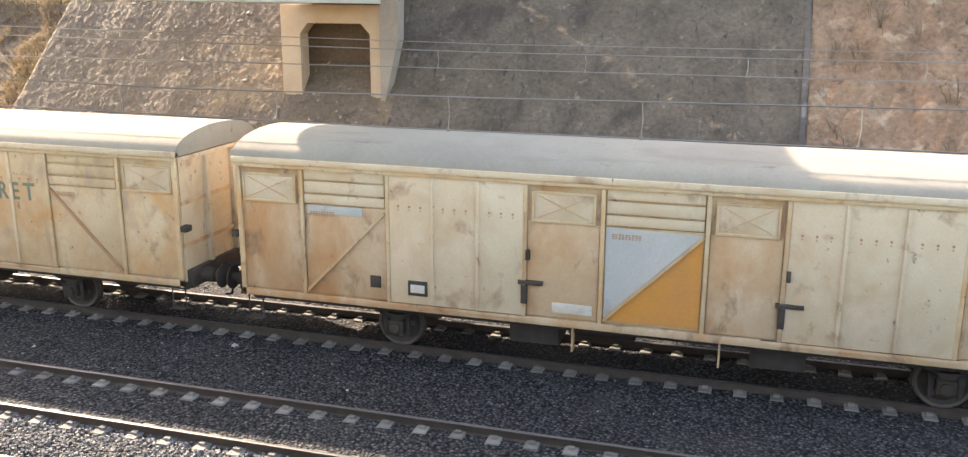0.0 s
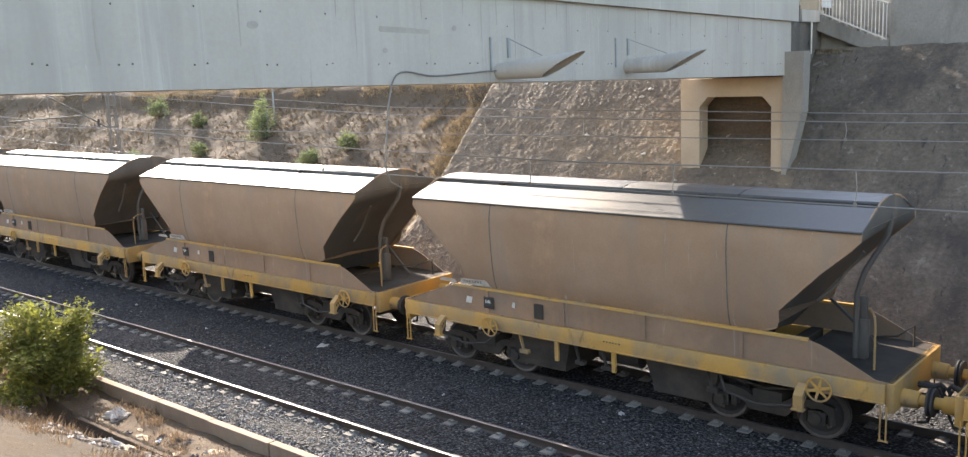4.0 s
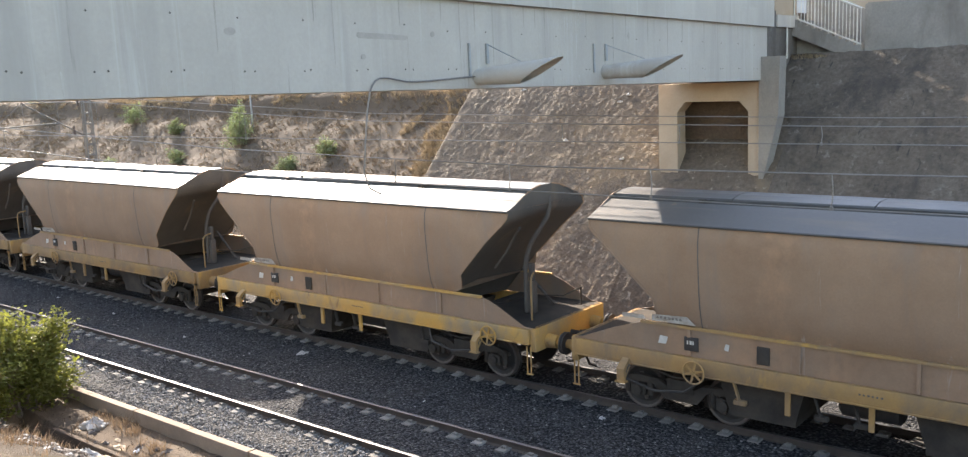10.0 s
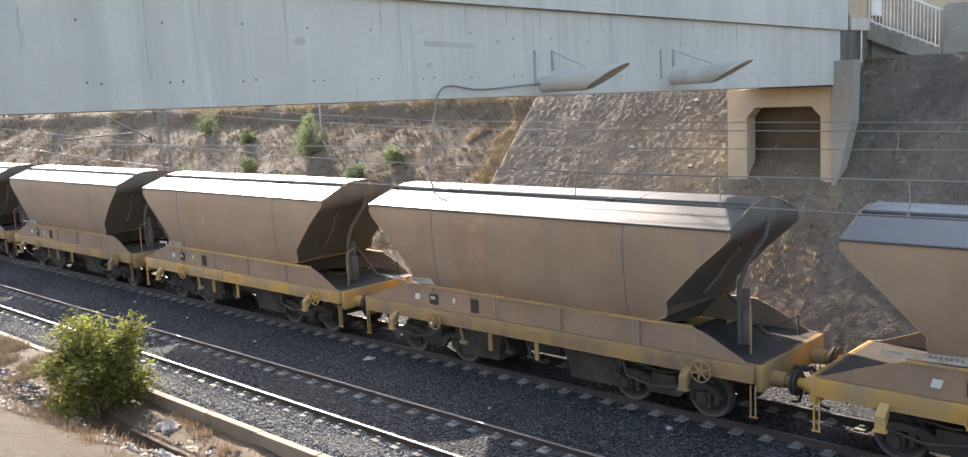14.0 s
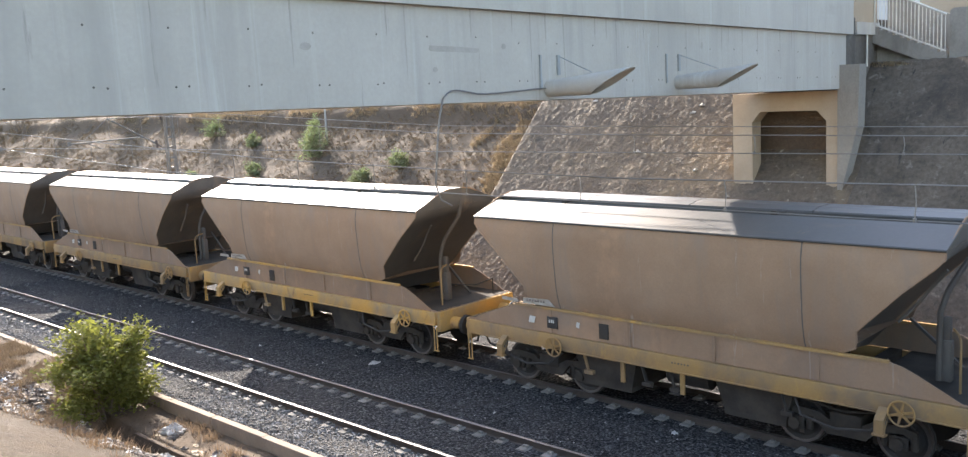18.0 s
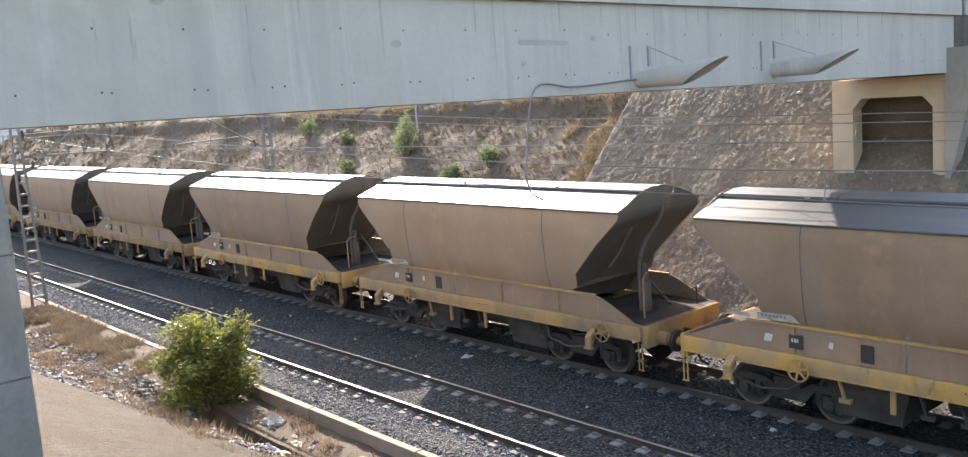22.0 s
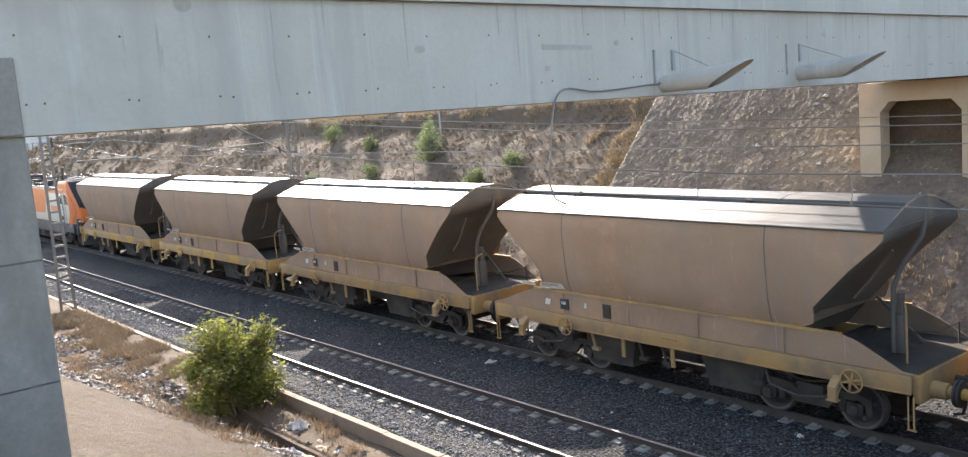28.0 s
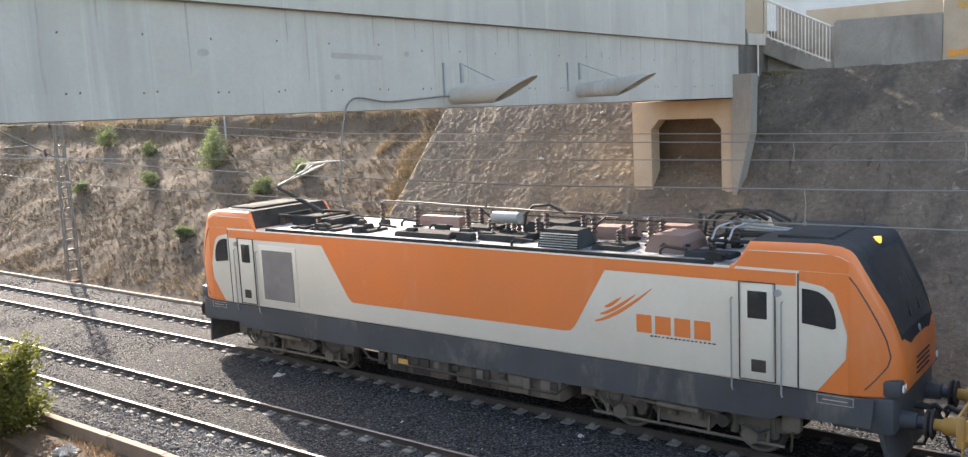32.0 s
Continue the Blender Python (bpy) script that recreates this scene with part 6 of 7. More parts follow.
def build_portal():
    p = thing("portal", "beige concrete portal with chamfered opening under the bridge end", "portal", kind="structure")
    y0, y1 = 24.12, 24.62
    for name, pts in (("jamb", [(-13.2, 2.6), (-12.61, 2.6), (-12.61, 6.0), (-13.2, 6.0)]), ("jamb", [(-10.48, 2.6), (-10.16, 2.6), (-10.16, 6.0), (-10.48, 6.0)]),
                      ("lintel", [(-13.2, 6.0), (-12.61, 6.0), (-12.61, 5.42), (-12.36, 5.70), (-10.74, 5.70), (-10.48, 5.42), (-10.48, 6.0), (-10.16, 6.0), (-10.16, 6.21), (-13.2, 6.21)])):
        bm = B()
        plate(bm, pts, y0, y1)
        part(name, bm, "concrete_beige", p, smooth=0)
    # Dark soil colour stands in for the shade inside the opening.
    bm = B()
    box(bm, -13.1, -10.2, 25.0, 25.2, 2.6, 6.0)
    part("back_wall", bm, "soil", p, "back wall, recess shade in its dark soil colour", smooth=0)
    for x in (-12.95, -10.40):
        bm = B()
        box(bm, x - 0.12, x + 0.12, 24.62, 25.0, 2.6, 6.0)
        part("side_wall", bm, "concrete_beige", p, smooth=0)
    bm = B()
    box(bm, -13.1, -10.2, 24.62, 25.28, 6.0, 6.18)
    part("roof_slab", bm, "concrete_beige", p, smooth=0)
    bm = B()
    plate(bm, [(-10.155, 3.3), (-10.10, 3.3), (-9.62, 5.3), (-9.58, 6.86), (-10.27, 6.86), (-10.27, 6.25), (-10.155, 6.25)], 24.05, 24.50)
    part("wing_wall", bm, "pier", p, "grey concrete wing wall", smooth=0)
    bm = B()               # abutment that carries the deck behind the portal
    box(bm, -12.55, -10.47, 25.3, 28.2, 5.0, 8.0)
    part("abutment", bm, "concrete_dark", p, "dark weathered abutment", smooth=0)
    bm = B()
    box(bm, -12.4, -10.2, 24.46, 25.3, 6.22, 8.1)
    part("bearing_block", bm, "concrete_dark", p, smooth=0)


build_portal()


def build_stairs():
    s = thing("stairs", "concrete stairs with a white steel railing at the bridge end", "stairs", kind="structure", at=Matrix.Translation(EYE) @ Matrix.Scale(1.046, 4) @ Matrix.Translation(-Vector(EYE)))
    y0, y1 = 26.0, 27.3
    bm = B()
    n = 10
    prof = [(-10.3, 7.66)]
    for i in range(n):
        x = -10.05 + i * 0.19
        prof += [(x, 7.84 - i * 0.085), (x + 0.19, 7.84 - i * 0.085)]
    prof += [(-8.10, 6.82), (-8.40, 6.72), (-10.1, 7.46), (-10.3, 7.46)]
    plate(bm, prof, y0, y1)
    part("stair_flight", bm, "pier", s, smooth=0)
    bm = B()
    plate(bm, [(-10.1, 6.6), (-8.13, 6.6), (-8.13, 6.79), (-8.40, 6.75), (-10.1, 7.50)], y0 + 0.35, y1 - 0.01)
    part("stair_wall", bm, "pier", s, smooth=0)
    bm = B()
    plate(bm, [(-10.1, 6.6), (-8.13, 6.6), (-8.13, 7.93), (-10.1, 8.88)], y1 + 0.005, y1 + 0.13)
    part("stair_parapet", bm, "pier", s, "solid grey concrete parapet behind the stairs", smooth=0)
    bm = B()
    box(bm, -10.45, -10.0, 24.75, 26.3, 7.97, 9.05, 0.01)
    part("landing_panel", bm, "concrete_beige", s, "sunlit beige landing panel", smooth=0)
    bm = B()
    box(bm, -10.45, -9.93, 24.75, 26.3, 7.64, 7.96)
    part("landing_slab", bm, "concrete", s, smooth=0)
    bm = B()
    tube(bm, [(-9.99, y0 + 0.04, 8.93), (-8.14, y0 + 0.04, 8.01)], 0.03, 8)
    tube(bm, [(-9.99, y0 + 0.04, 7.92), (-8.14, y0 + 0.04, 7.08)], 0.022, 8)
    part("railing_rail", bm, "label", s, "white steel rail")
    for i in range(20):
        f = i / 19
        bm = B()
        x = -9.97 + 1.81 * f
        tube(bm, [(x, y0 + 0.04, 7.84 - 0.82 * f), (x, y0 + 0.04, 8.92 - 0.90 * f)], 0.012 if i % 6 else 0.02, 6)
        part("baluster", bm, "label", s)
    bm = B()
    tube(bm, [(-9.92, 25.4, 6.79), (-9.92, 25.4, 7.65)], 0.024, 8)
    part("prop", bm, "label", s, "thin white steel prop")


build_stairs()
bm = B()
loft(bm, [[(x, 27.35, 6.3), (x, 27.65, 6.3), (x, 27.65, z), (x, 27.35, z)] for x, z in ((-8.46, 8.17), (-8.38, 8.245), (-5.64, 8.21))])
tagged(part("wall_upper", bm, "pier", smooth=0), "weathered grey concrete wall above the bank", "wall", kind="structure")
bm = B()
box(bm, -5.635, 14, 27.38, 27.66, 6.0, 8.75, 0.02)
tagged(part("wall_side", bm, "concrete_beige", smooth=0), "sunlit beige boundary wall", "wall", kind="structure")
for x0, x1, z0, z1, mat in ((-5.52, -4.5, 7.02, 7.26, "box_orange"), (-5.30, -4.4, 8.25, 8.50, "yellow")):
    bm = B()
    plate(bm, [(x0, z0 + 0.05), (x0 + 0.15, z0), (x0 + 0.55, z0 + 0.06), (x1, z0 + 0.02), (x1 - 0.05, z1 - 0.03), (x0 + 0.6, z1), (x0 + 0.25, z1 - 0.06), (x0 + 0.04, z1 - 0.02)], 27.370, 27.377)
    tagged(part("paint_blotch", bm, mat, smooth=0), "faded blotch of paint on the boundary wall", "paint blotch", "paint blotches on the wall")
bm = B()
box(bm, -11.5, 6, 34, 34.3, 6.0, 9.1, 0.02)
tagged(part("wall_back", bm, "concrete_beige", smooth=0), "beige street wall behind the stairs", "wall", kind="structure")


# ---- fittings on the bridge: two hoods over the wires, a hanging cable, stains left by formwork ties
def build_hood(y, bar, post):
    h = thing("wire_hood", "grey oblique-cut pipe hood over the overhead wire on the bridge side", "pipe hood", "pipe hoods on the bridge")
    n = 28
    bm = B()
    outer0, outer1, inner1, inner0 = [], [], [], []
    for k in range(n):
        a = 2 * math.pi * k / n
        cy, cz = math.cos(a), math.sin(a)
        xe = -8.78 + 0.42 * cz
        for lst, r, x in ((outer0, 0.135, FACE - 0.02), (outer1, 0.185, xe), (inner1, 0.168, xe), (inner0, 0.118, FACE - 0.02)):
            lst.append((x, y + r * cy, 6.62 + 0.07 * (x - FACE) / 1.32 + r * cz))
    loft(bm, [outer0, outer1, inner1, inner0], caps=False)
    part("pipe", bm, "concrete", h, smooth=50)
    bm = B()
    box(bm, FACE, FACE + 0.035, y + bar - 0.018, y + bar + 0.018, 6.62, 7.18)
    part("bracket_bar", bm, "steel", h)
    bm = B()
    box(bm, FACE, FACE + 0.04, y + post - 0.03, y + post + 0.03, 6.84, 7.175)
    part("stay_post", bm, "steel", h)
    bm = B()
    tube(bm, [(FACE + 0.05, y + post, 7.15), (-9.20, y + 0.02, 6.845)], 0.008, 5)
    part("stay_wire", bm, "steel", h)
    return h


build_hood(12.22, -0.22, 0.25)
build_hood(16.25, -0.42, 0.03)
bm = B()
xf = FACE + 0.045
tube(bm, [(xf, 12.16, 6.63), (xf, 11.85, 6.63), (xf, 11.56, 6.617), (xf, 11.2, 6.602), (xf, 10.93, 6.592), (xf, 10.65, 6.588), (xf, 10.43, 6.597), (xf, 10.25, 6.628), (xf, 10.08, 6.657), (xf, 9.96, 6.668),
          (xf, 9.86, 6.66), (xf, 9.77, 6.62), (xf, 9.70, 6.55), (xf, 9.64, 6.45), (xf, 9.57, 6.2), (xf, 9.50, 5.8), (xf, 9.43, 5.3), (xf, 9.52, 5.05), (xf, 9.75, 4.93)], 0.013, 8)
tagged(part("hanging_cable", bm, "wire"), "thin brown-grey cable clipped along the bridge and hanging below it", "cable")
tie = None
ties = thing("formwork_marks", "small dark tie holes in the concrete girder", "tie holes", kind="structure")
rnd = random.Random(5)
for row in (0.305, 0.985):
    for i in range(22):
        for step in ((0.0, 0.16) if row < 0.5 else (0.0,)):
            y = 2.41 + i * 1.01 + step + rnd.uniform(-0.04, 0.04)
            at = pose(FACE - 0.002, y, soffit(y) + row - 0.06 * (row > 0.5 and y > 11) + rnd.uniform(-0.012, 0.012))
            if tie is None:
                bm = B()
                tube(bm, [(0, 0, 0), (0.006, 0, 0)], 0.0135, 8)
                tie = part("tie_hole", bm, "concrete_dark", ties, at=at)
            else:
                again(tie, at)
for y, z, ry, rz in ((4.15, 7.90, 0.10, 0.09), (2.9, 8.0, 0.05, 0.05), (11.13, 7.32, 0.05, 0.045), (17.2, 7.35, 0.04, 0.07), (7.3, 7.32, 0.09, 0.05), (9.6, 6.98, 0.05, 0.04)):
    bm = B()
    tube(bm, [(FACE - 0.002, y, z), (FACE + 0.004, y, z)], 1.0, 14)
    for v in bm.verts:
        v.co.y = y + (v.co.y - y) * ry
        v.co.z = z + (v.co.z - z) * rz
    part("stain_spot", bm, "stain", ties)
bm = B()
plate_pts = [(9.49, 7.275), (9.54, 7.248), (10.0, 7.236), (10.50, 7.222), (10.56, 7.25), (10.55, 7.29), (10.1, 7.316), (9.75, 7.325), (9.51, 7.335)]
prism(bm, plate_pts, FACE - 0.002, FACE + 0.003)
part("paint_smear", bm, "stain", ties, "grey paint smear")
rnd = random.Random(77)
for i in range(34):
    y = rnd.uniform(4.5, 23.8) if i < 18 else rnd.uniform(14.35, 15.4)
    h = rnd.uniform(0.10, 0.3) if i < 18 else rnd.uniform(0.25, 1.1)
    w2 = rnd.uniform(0.006, 0.018)
    top = soffit(y) + h + 0.01 if i < 18 else ledge(y) - rnd.uniform(0.02, 0.3)
    bm = B()
    prism(bm, [(y - w2, top), (y + w2, top), (y + w2 * 0.5, top - h * 0.6), (y + w2 * 0.1, top - h), (y - w2 * 0.4, top - h * 0.55)], FACE - 0.002, FACE + 0.002)
    part("drip_mark", bm, "drip_pale", ties)
for i, y in enumerate((5.9, 7.1, 8.7, 9.05, 10.4, 11.35, 11.8, 12.19, 12.67, 13.56, 13.9, 14.2, 15.6, 16.6, 17.1, 18.3, 18.9, 19.6, 20.7, 21.3, 22.6)):
    h = (0.35, 0.9, 0.6, 1.2, 0.5)[i % 5] * rnd.uniform(0.7, 1.1)
    w2 = rnd.uniform(0.008, 0.018)
    top = ledge(y) - 0.004
    bm = B()
    prism(bm, [(y - w2, top), (y + w2, top), (y + w2 * 0.8, top - h * 0.4), (y + w2 * 0.5, top - h * 0.8), (y, top - h), (y - w2 * 0.6, top - h * 0.6)], FACE - 0.002, FACE + 0.002)
    part("dark_streak", bm, "stain", ties)


# ---- overhead line
def wire_run(name, pts, r, label, y):
    bm = B()
    out = []
    for (xa, za), (xb, zb) in zip(pts, pts[1:]):
        for i in range(6):
            f = i / 6
            out.append((xa + (xb - xa) * f, y, za + (zb - za) * f))
    out.append((pts[-1][0], y, pts[-1][1]))
    tube(bm, out, r, 5)
    return tagged(part(name, bm, "wire"), label, "overhead wire", "overhead wires")


def height_on(pts, x):
    for (xa, za), (xb, zb) in zip(pts, pts[1:]):
        if xa <= x <= xb:
            return za + (zb - za) * (x - xa) / (xb - xa)
    return pts[-1][1]


FAR_C = [(-150, 5.25), (-37.4, 5.22), (-17, 5.20), (0, 5.21), (45, 5.25)]
FAR_M = [(-150, 6.3), (-90, 5.9), (-37.4, 6.55), (-30, 6.35), (-24, 6.0), (-17.2, 5.67), (-11.5, 5.58), (-4.6, 5.51), (5, 5.52), (45, 6.5)]
FAR_X = [(-150, 6.6), (-90, 6.2), (-37.4, 6.9), (-30, 6.5), (-17.2, 5.84), (-11.5, 5.74), (-4.6, 5.64), (5, 5.66), (45, 6.8)]
NEAR_M = [(-150, 6.2), (-90, 5.8), (-37.4, 6.25), (-26, 5.72), (-21.1, 5.50), (-17.3, 5.35), (-12.7, 5.24), (-8.45, 5.17), (-3.4, 5.2), (5, 5.3), (45, 6.3)]
NEAR_C = [(-150, 6.2), (-48, 6.3), (-37.4, 5.68), (-29.1, 5.27), (-22.9, 4.99), (-20.3, 4.91), (-13, 4.80), (-4.8, 4.74), (8, 4.78), (45, 5.0)]
wire_run("contact_wire", FAR_C, 0.011, "copper contact wire over the goods track", 16.33)
wire_run("messenger_wire", FAR_M, 0.011, "dark messenger wire over the goods track", 16.33)
wire_run("feeder_wire", FAR_X, 0.009, "thin bright feeder wire over the goods track", 16.6)
wire_run("contact_wire", NEAR_C, 0.011, "copper contact wire over the empty track", 11.94)
wire_run("messenger_wire", NEAR_M, 0.011, "dark messenger wire over the empty track", 11.94)
for y, lo, hi, step, x0 in ((16.33, FAR_C, FAR_M, 2.75, -36.0), (11.94, NEAR_C, NEAR_M, 2.62, -35.5)):
    x = x0
    while x < 4:
        bm = B()
        za, zb = height_on(lo, x), height_on(hi, x)
        tube(bm, [(x, y, za), (x + 0.02, y, (za + zb) / 2), (x, y, zb)], 0.008, 5)
        box(bm, x - 0.02, x + 0.02, y - 0.012, y + 0.012, za - 0.02, za + 0.03)
        tagged(part("dropper", bm, "wire"), "thin dropper wire between the overhead wires", "dropper", "droppers")
        x += step


def build_mast(x, y, way, arm):
    m = thing("lattice_mast", "grey steel lattice mast of the overhead line on a concrete foot", "mast", "overhead line masts", at=pose(x, y, -0.3))
    bm = B()
    box(bm, -0.26, 0.26, -0.40, 0.40, -0.3, 0.14, 0.03)
    part("footing", bm, "soil", m, "rough earth-stained concrete footing", smooth=0)
    for s in (-1, 1):
        bm = B()
        for q in (-1, 1):
            beam(bm, (q * 0.10, s * 0.26, 0.1), (q * 0.08, s * 0.12, 8.0), 0.05, 0.05)
        part("leg", bm, "mast", m)
    for i in range(17):
        f = i / 17
        w = 0.25 - 0.13 * f
        z = 0.55 + 7.4 * f
        bm = B()
        for q in (-1, 1):
            beam(bm, (q * 0.09, -w, z), (q * 0.09, w, z), 0.03, 0.065)
        part("rung", bm, "mast", m)
    bm = B()
    k = (arm - y) / 3.22
    tube(bm, [(0, 0.25 * k, 5.32), (0, 2.65 * k, 6.70)], 0.032, 8)
    tube(bm, [(0, 0.15 * k, 6.68), (0, 2.65 * k, 6.70)], 0.018, 8)
    part("cantilever", bm, "mast", m, "tubular cantilever arm")
    bm = B()
    tube(bm, [(0, 1.18 * k, 5.86), (0, 4.28 * k, 5.78)], 0.028, 8)
    tube(bm, [(0, 2.65 * k, 6.70), (0, 3.65 * k, 5.90)], 0.014, 8)
    tube(bm, [(0, 3.65 * k, 5.80), (0.05, 3.06 * k, 5.54)], 0.018, 8)
    box(bm, -0.03, 0.03, 4.28 * k - 0.06, 4.28 * k + 0.06, 5.70, 5.86)
    part("registration_arm", bm, "mast", m, "tubular registration arm holding the contact wire")
    insulator(m, 0.0, 0.62 * k, 5.36, 0.34)
    insulator(m, 0.0, 0.34 * k, 6.51, 0.34)
    return m


build_mast(-37.5, 9.42, 1, 11.94)
build_mast(-37.3, 19.55, -1, 16.33)
build_mast(-92.0, 9.42, 1, 11.94)
build_mast(-92.0, 19.7, -1, 16.33)
bm = B()
tube(bm, [(-37.0, 27.6, 4.2), (-37.0, 27.6, 7.2)], 0.045, 8)
tagged(part("bank_post", bm, "steel"), "thin grey steel post on the grassy bank", "post")


# ---- kerbs and paving
KY = 18.80
for name, y0, y1, x0, x1, zt, lab in (("kerb", 9.73, 9.90, -120, 30, -0.09, "long low concrete kerb wall holding the ballast"), ("kerb_far", KY, KY + 0.16, -130, -23, -0.06, "low concrete kerb wall at the foot of the grassy bank"), ("kerb_inner", 8.58, 8.68, -19.3, -5, -0.39, "short broken concrete channel kerb")):
    k = thing(name, lab, "kerb", kind="structure")
    n = int((x1 - x0) / 2.0)
    first = None
    for i in range(n):
        x = x0 + 2.0 * i
        if first is None:
            bm = B()
            box(bm, 0.003, 1.997, y0, y1, -1.0, zt, 0.012)
            first = part("kerb_block", bm, "soil" if name == "kerb_inner" else "kerb", k, at=pose(x, 0, 0), smooth=0)
        else:
            again(first, pose(x, 0.006 * math.sin(i * 3.1), 0.006 * math.sin(i * 1.9), 0, 0, 0.12 * math.sin(i * 2.7)))
vs, fs = [], []
nx, ny = 420, 90
for i in range(nx + 1):
    x = -60 + 75 * i / nx
    for j in range(ny + 1):
        e = paving_edge(x) + 0.12 * noise.noise((x * 1.3, 0, 8)) + 0.05 * noise.noise((x * 4, 0, 3))
        y = e - (e - 0.9) * j / ny
        vs.append((x, y, ground_z(x, min(y, paving_edge(x))) + 0.04 + 0.022 * noise.noise((x * 2.1, y * 2.4, 51)) + 0.014 * noise.noise((x * 5.5, y * 6.5, 52))))
for i in range(nx):
    for j in range(ny):
        k = i * (ny + 1) + j
        fs.append((k, k + 1, k + ny + 2, k + ny + 1))
me = bpy.data.meshes.new("paved_slope")
me.from_pydata(vs, [], fs)
me.shade_smooth()
me.materials.append(M["paving"])
tagged(new("paved_slope", me), "pale dusty concrete slope paving under the bridge", "paving", kind="structure")


# ---- plants
def leafy(name, label, category, at, radius, height, count, leaf, mat, seed, group="", clump=0.13, stems=9):
    """A shrub: bent stems from the ground and a crown of single leaves in clumps."""
    rnd = random.Random(seed)
    t = thing(name, label, category, group, at=at)
    tips = []
    bm = B()
    for i in range(stems):
        a = rnd.uniform(0, 2 * math.pi)
        o = radius * (rnd.uniform(0.15, 0.80) if i % 3 else rnd.uniform(0.45, 0.88))
        tip = Vector((o * math.cos(a), o * math.sin(a), height * (rnd.uniform(0.5, 0.97) if i % 3 else rnd.uniform(0.12, 0.42)) * math.sqrt(1 - 0.75 * (o / radius) ** 2)))
        mid = Vector((tip.x * 0.35, tip.y * 0.35, tip.z * 0.5))
        tube(bm, [(0.08 * math.cos(a), 0.08 * math.sin(a), -0.1), mid, tip], [0.028 * height / 2 + 0.006, 0.016 * height / 2 + 0.004, 0.005], 5)
        tips += [mid.lerp(tip, 0.3), mid.lerp(tip, 0.7), tip]
        for q in range(3):
            b2 = mid.lerp(tip, rnd.uniform(0.1, 0.8))
            e2 = b2 + Vector((rnd.uniform(-1, 1), rnd.uniform(-1, 1), rnd.uniform(-0.1, 0.8))) * radius * 0.38
            tube(bm, [b2, e2], [0.008, 0.004], 4)
            tips.append(e2)
    tagged(part("branching_stem", bm, "bark", t), "grey branching stems", kind="stuff")
    vs, fs = [], []
    for i in range(count):
        c = tips[rnd.randrange(len(tips))] + Vector((rnd.gauss(0, 1), rnd.gauss(0, 1), rnd.gauss(0, 0.8))) * radius * clump
        if c.z < 0.03 * height:
            continue
        out = Vector((c.x, c.y, 0.25 * height)).normalized()
        d = (out + Vector((rnd.uniform(-1, 1), rnd.uniform(-1, 1), rnd.uniform(-0.9, 0.5)))).normalized()
        s = d.cross(Vector((rnd.uniform(-0.5, 0.5), rnd.uniform(-0.5, 0.5), 1))).normalized()
        n = s.cross(d)
        k = leaf * rnd.uniform(0.6, 1.25)
        b = len(vs)
        w = 0.42 * k
        pts = [c, c + d * k * 0.35 + s * w + n * 0.06 * k, c + d * k * 0.75 + s * w * 0.8 + n * 0.02 * k, c + d * k, c + d * k * 0.75 - s * w * 0.8 + n * 0.02 * k, c + d * k * 0.35 - s * w + n * 0.06 * k, c + d * k * 0.5 - n * 0.05 * k]
        vs += [tuple(p) for p in pts]
        fs += [(b, b + 1, b + 6), (b + 1, b + 2, b + 6), (b + 2, b + 3, b + 6), (b + 3, b + 4, b + 6), (b + 4, b + 5, b + 6), (b + 5, b, b + 6)]
    me = bpy.data.meshes.new("foliage")
    me.from_pydata(vs, [], fs)
    me.materials.append(M[mat])
    f = new("foliage", me)
    f.parent = t
    tagged(f, "many small green leaves", kind="stuff")
    return t


leafy("fig_bush", "bright green leafy fig bush growing from rubbish by the kerb", "bush", pose(-21.0, 8.75, -0.45), 1.40, 2.55, 12000, 0.092, "leaf", 3, clump=0.11, stems=27)
for i, (x, y, r, h) in enumerate(((-36.3, 26.2, 0.95, 2.1), (-37.0, 26.9, 0.7, 1.9), (-29.9, 26.0, 0.55, 0.75), (-39.9, 25.2, 0.6, 0.75), (-31.3, 25.0, 0.6, 0.65), (-26.8, 23.6, 0.5, 0.5), (-48.0, 28.0, 0.8, 1.2),
                                  (-62.0, 29.5, 1.4, 2.4), (-74.0, 30.5, 1.8, 3.0), (-45.0, 24.5, 0.5, 0.6), (-33.2, 22.3, 0.45, 0.5), (-43.0, 27.2, 0.5, 0.8))):
    leafy("bank_shrub", "dusty green shrub on the dry bank", "shrub", pose(x, y, ground_z(x, y) - 0.05), r, h, int(1500 * r + 400), 0.085, "leaf_dusty", 20 + i, "shrubs on the bank", stems=16)


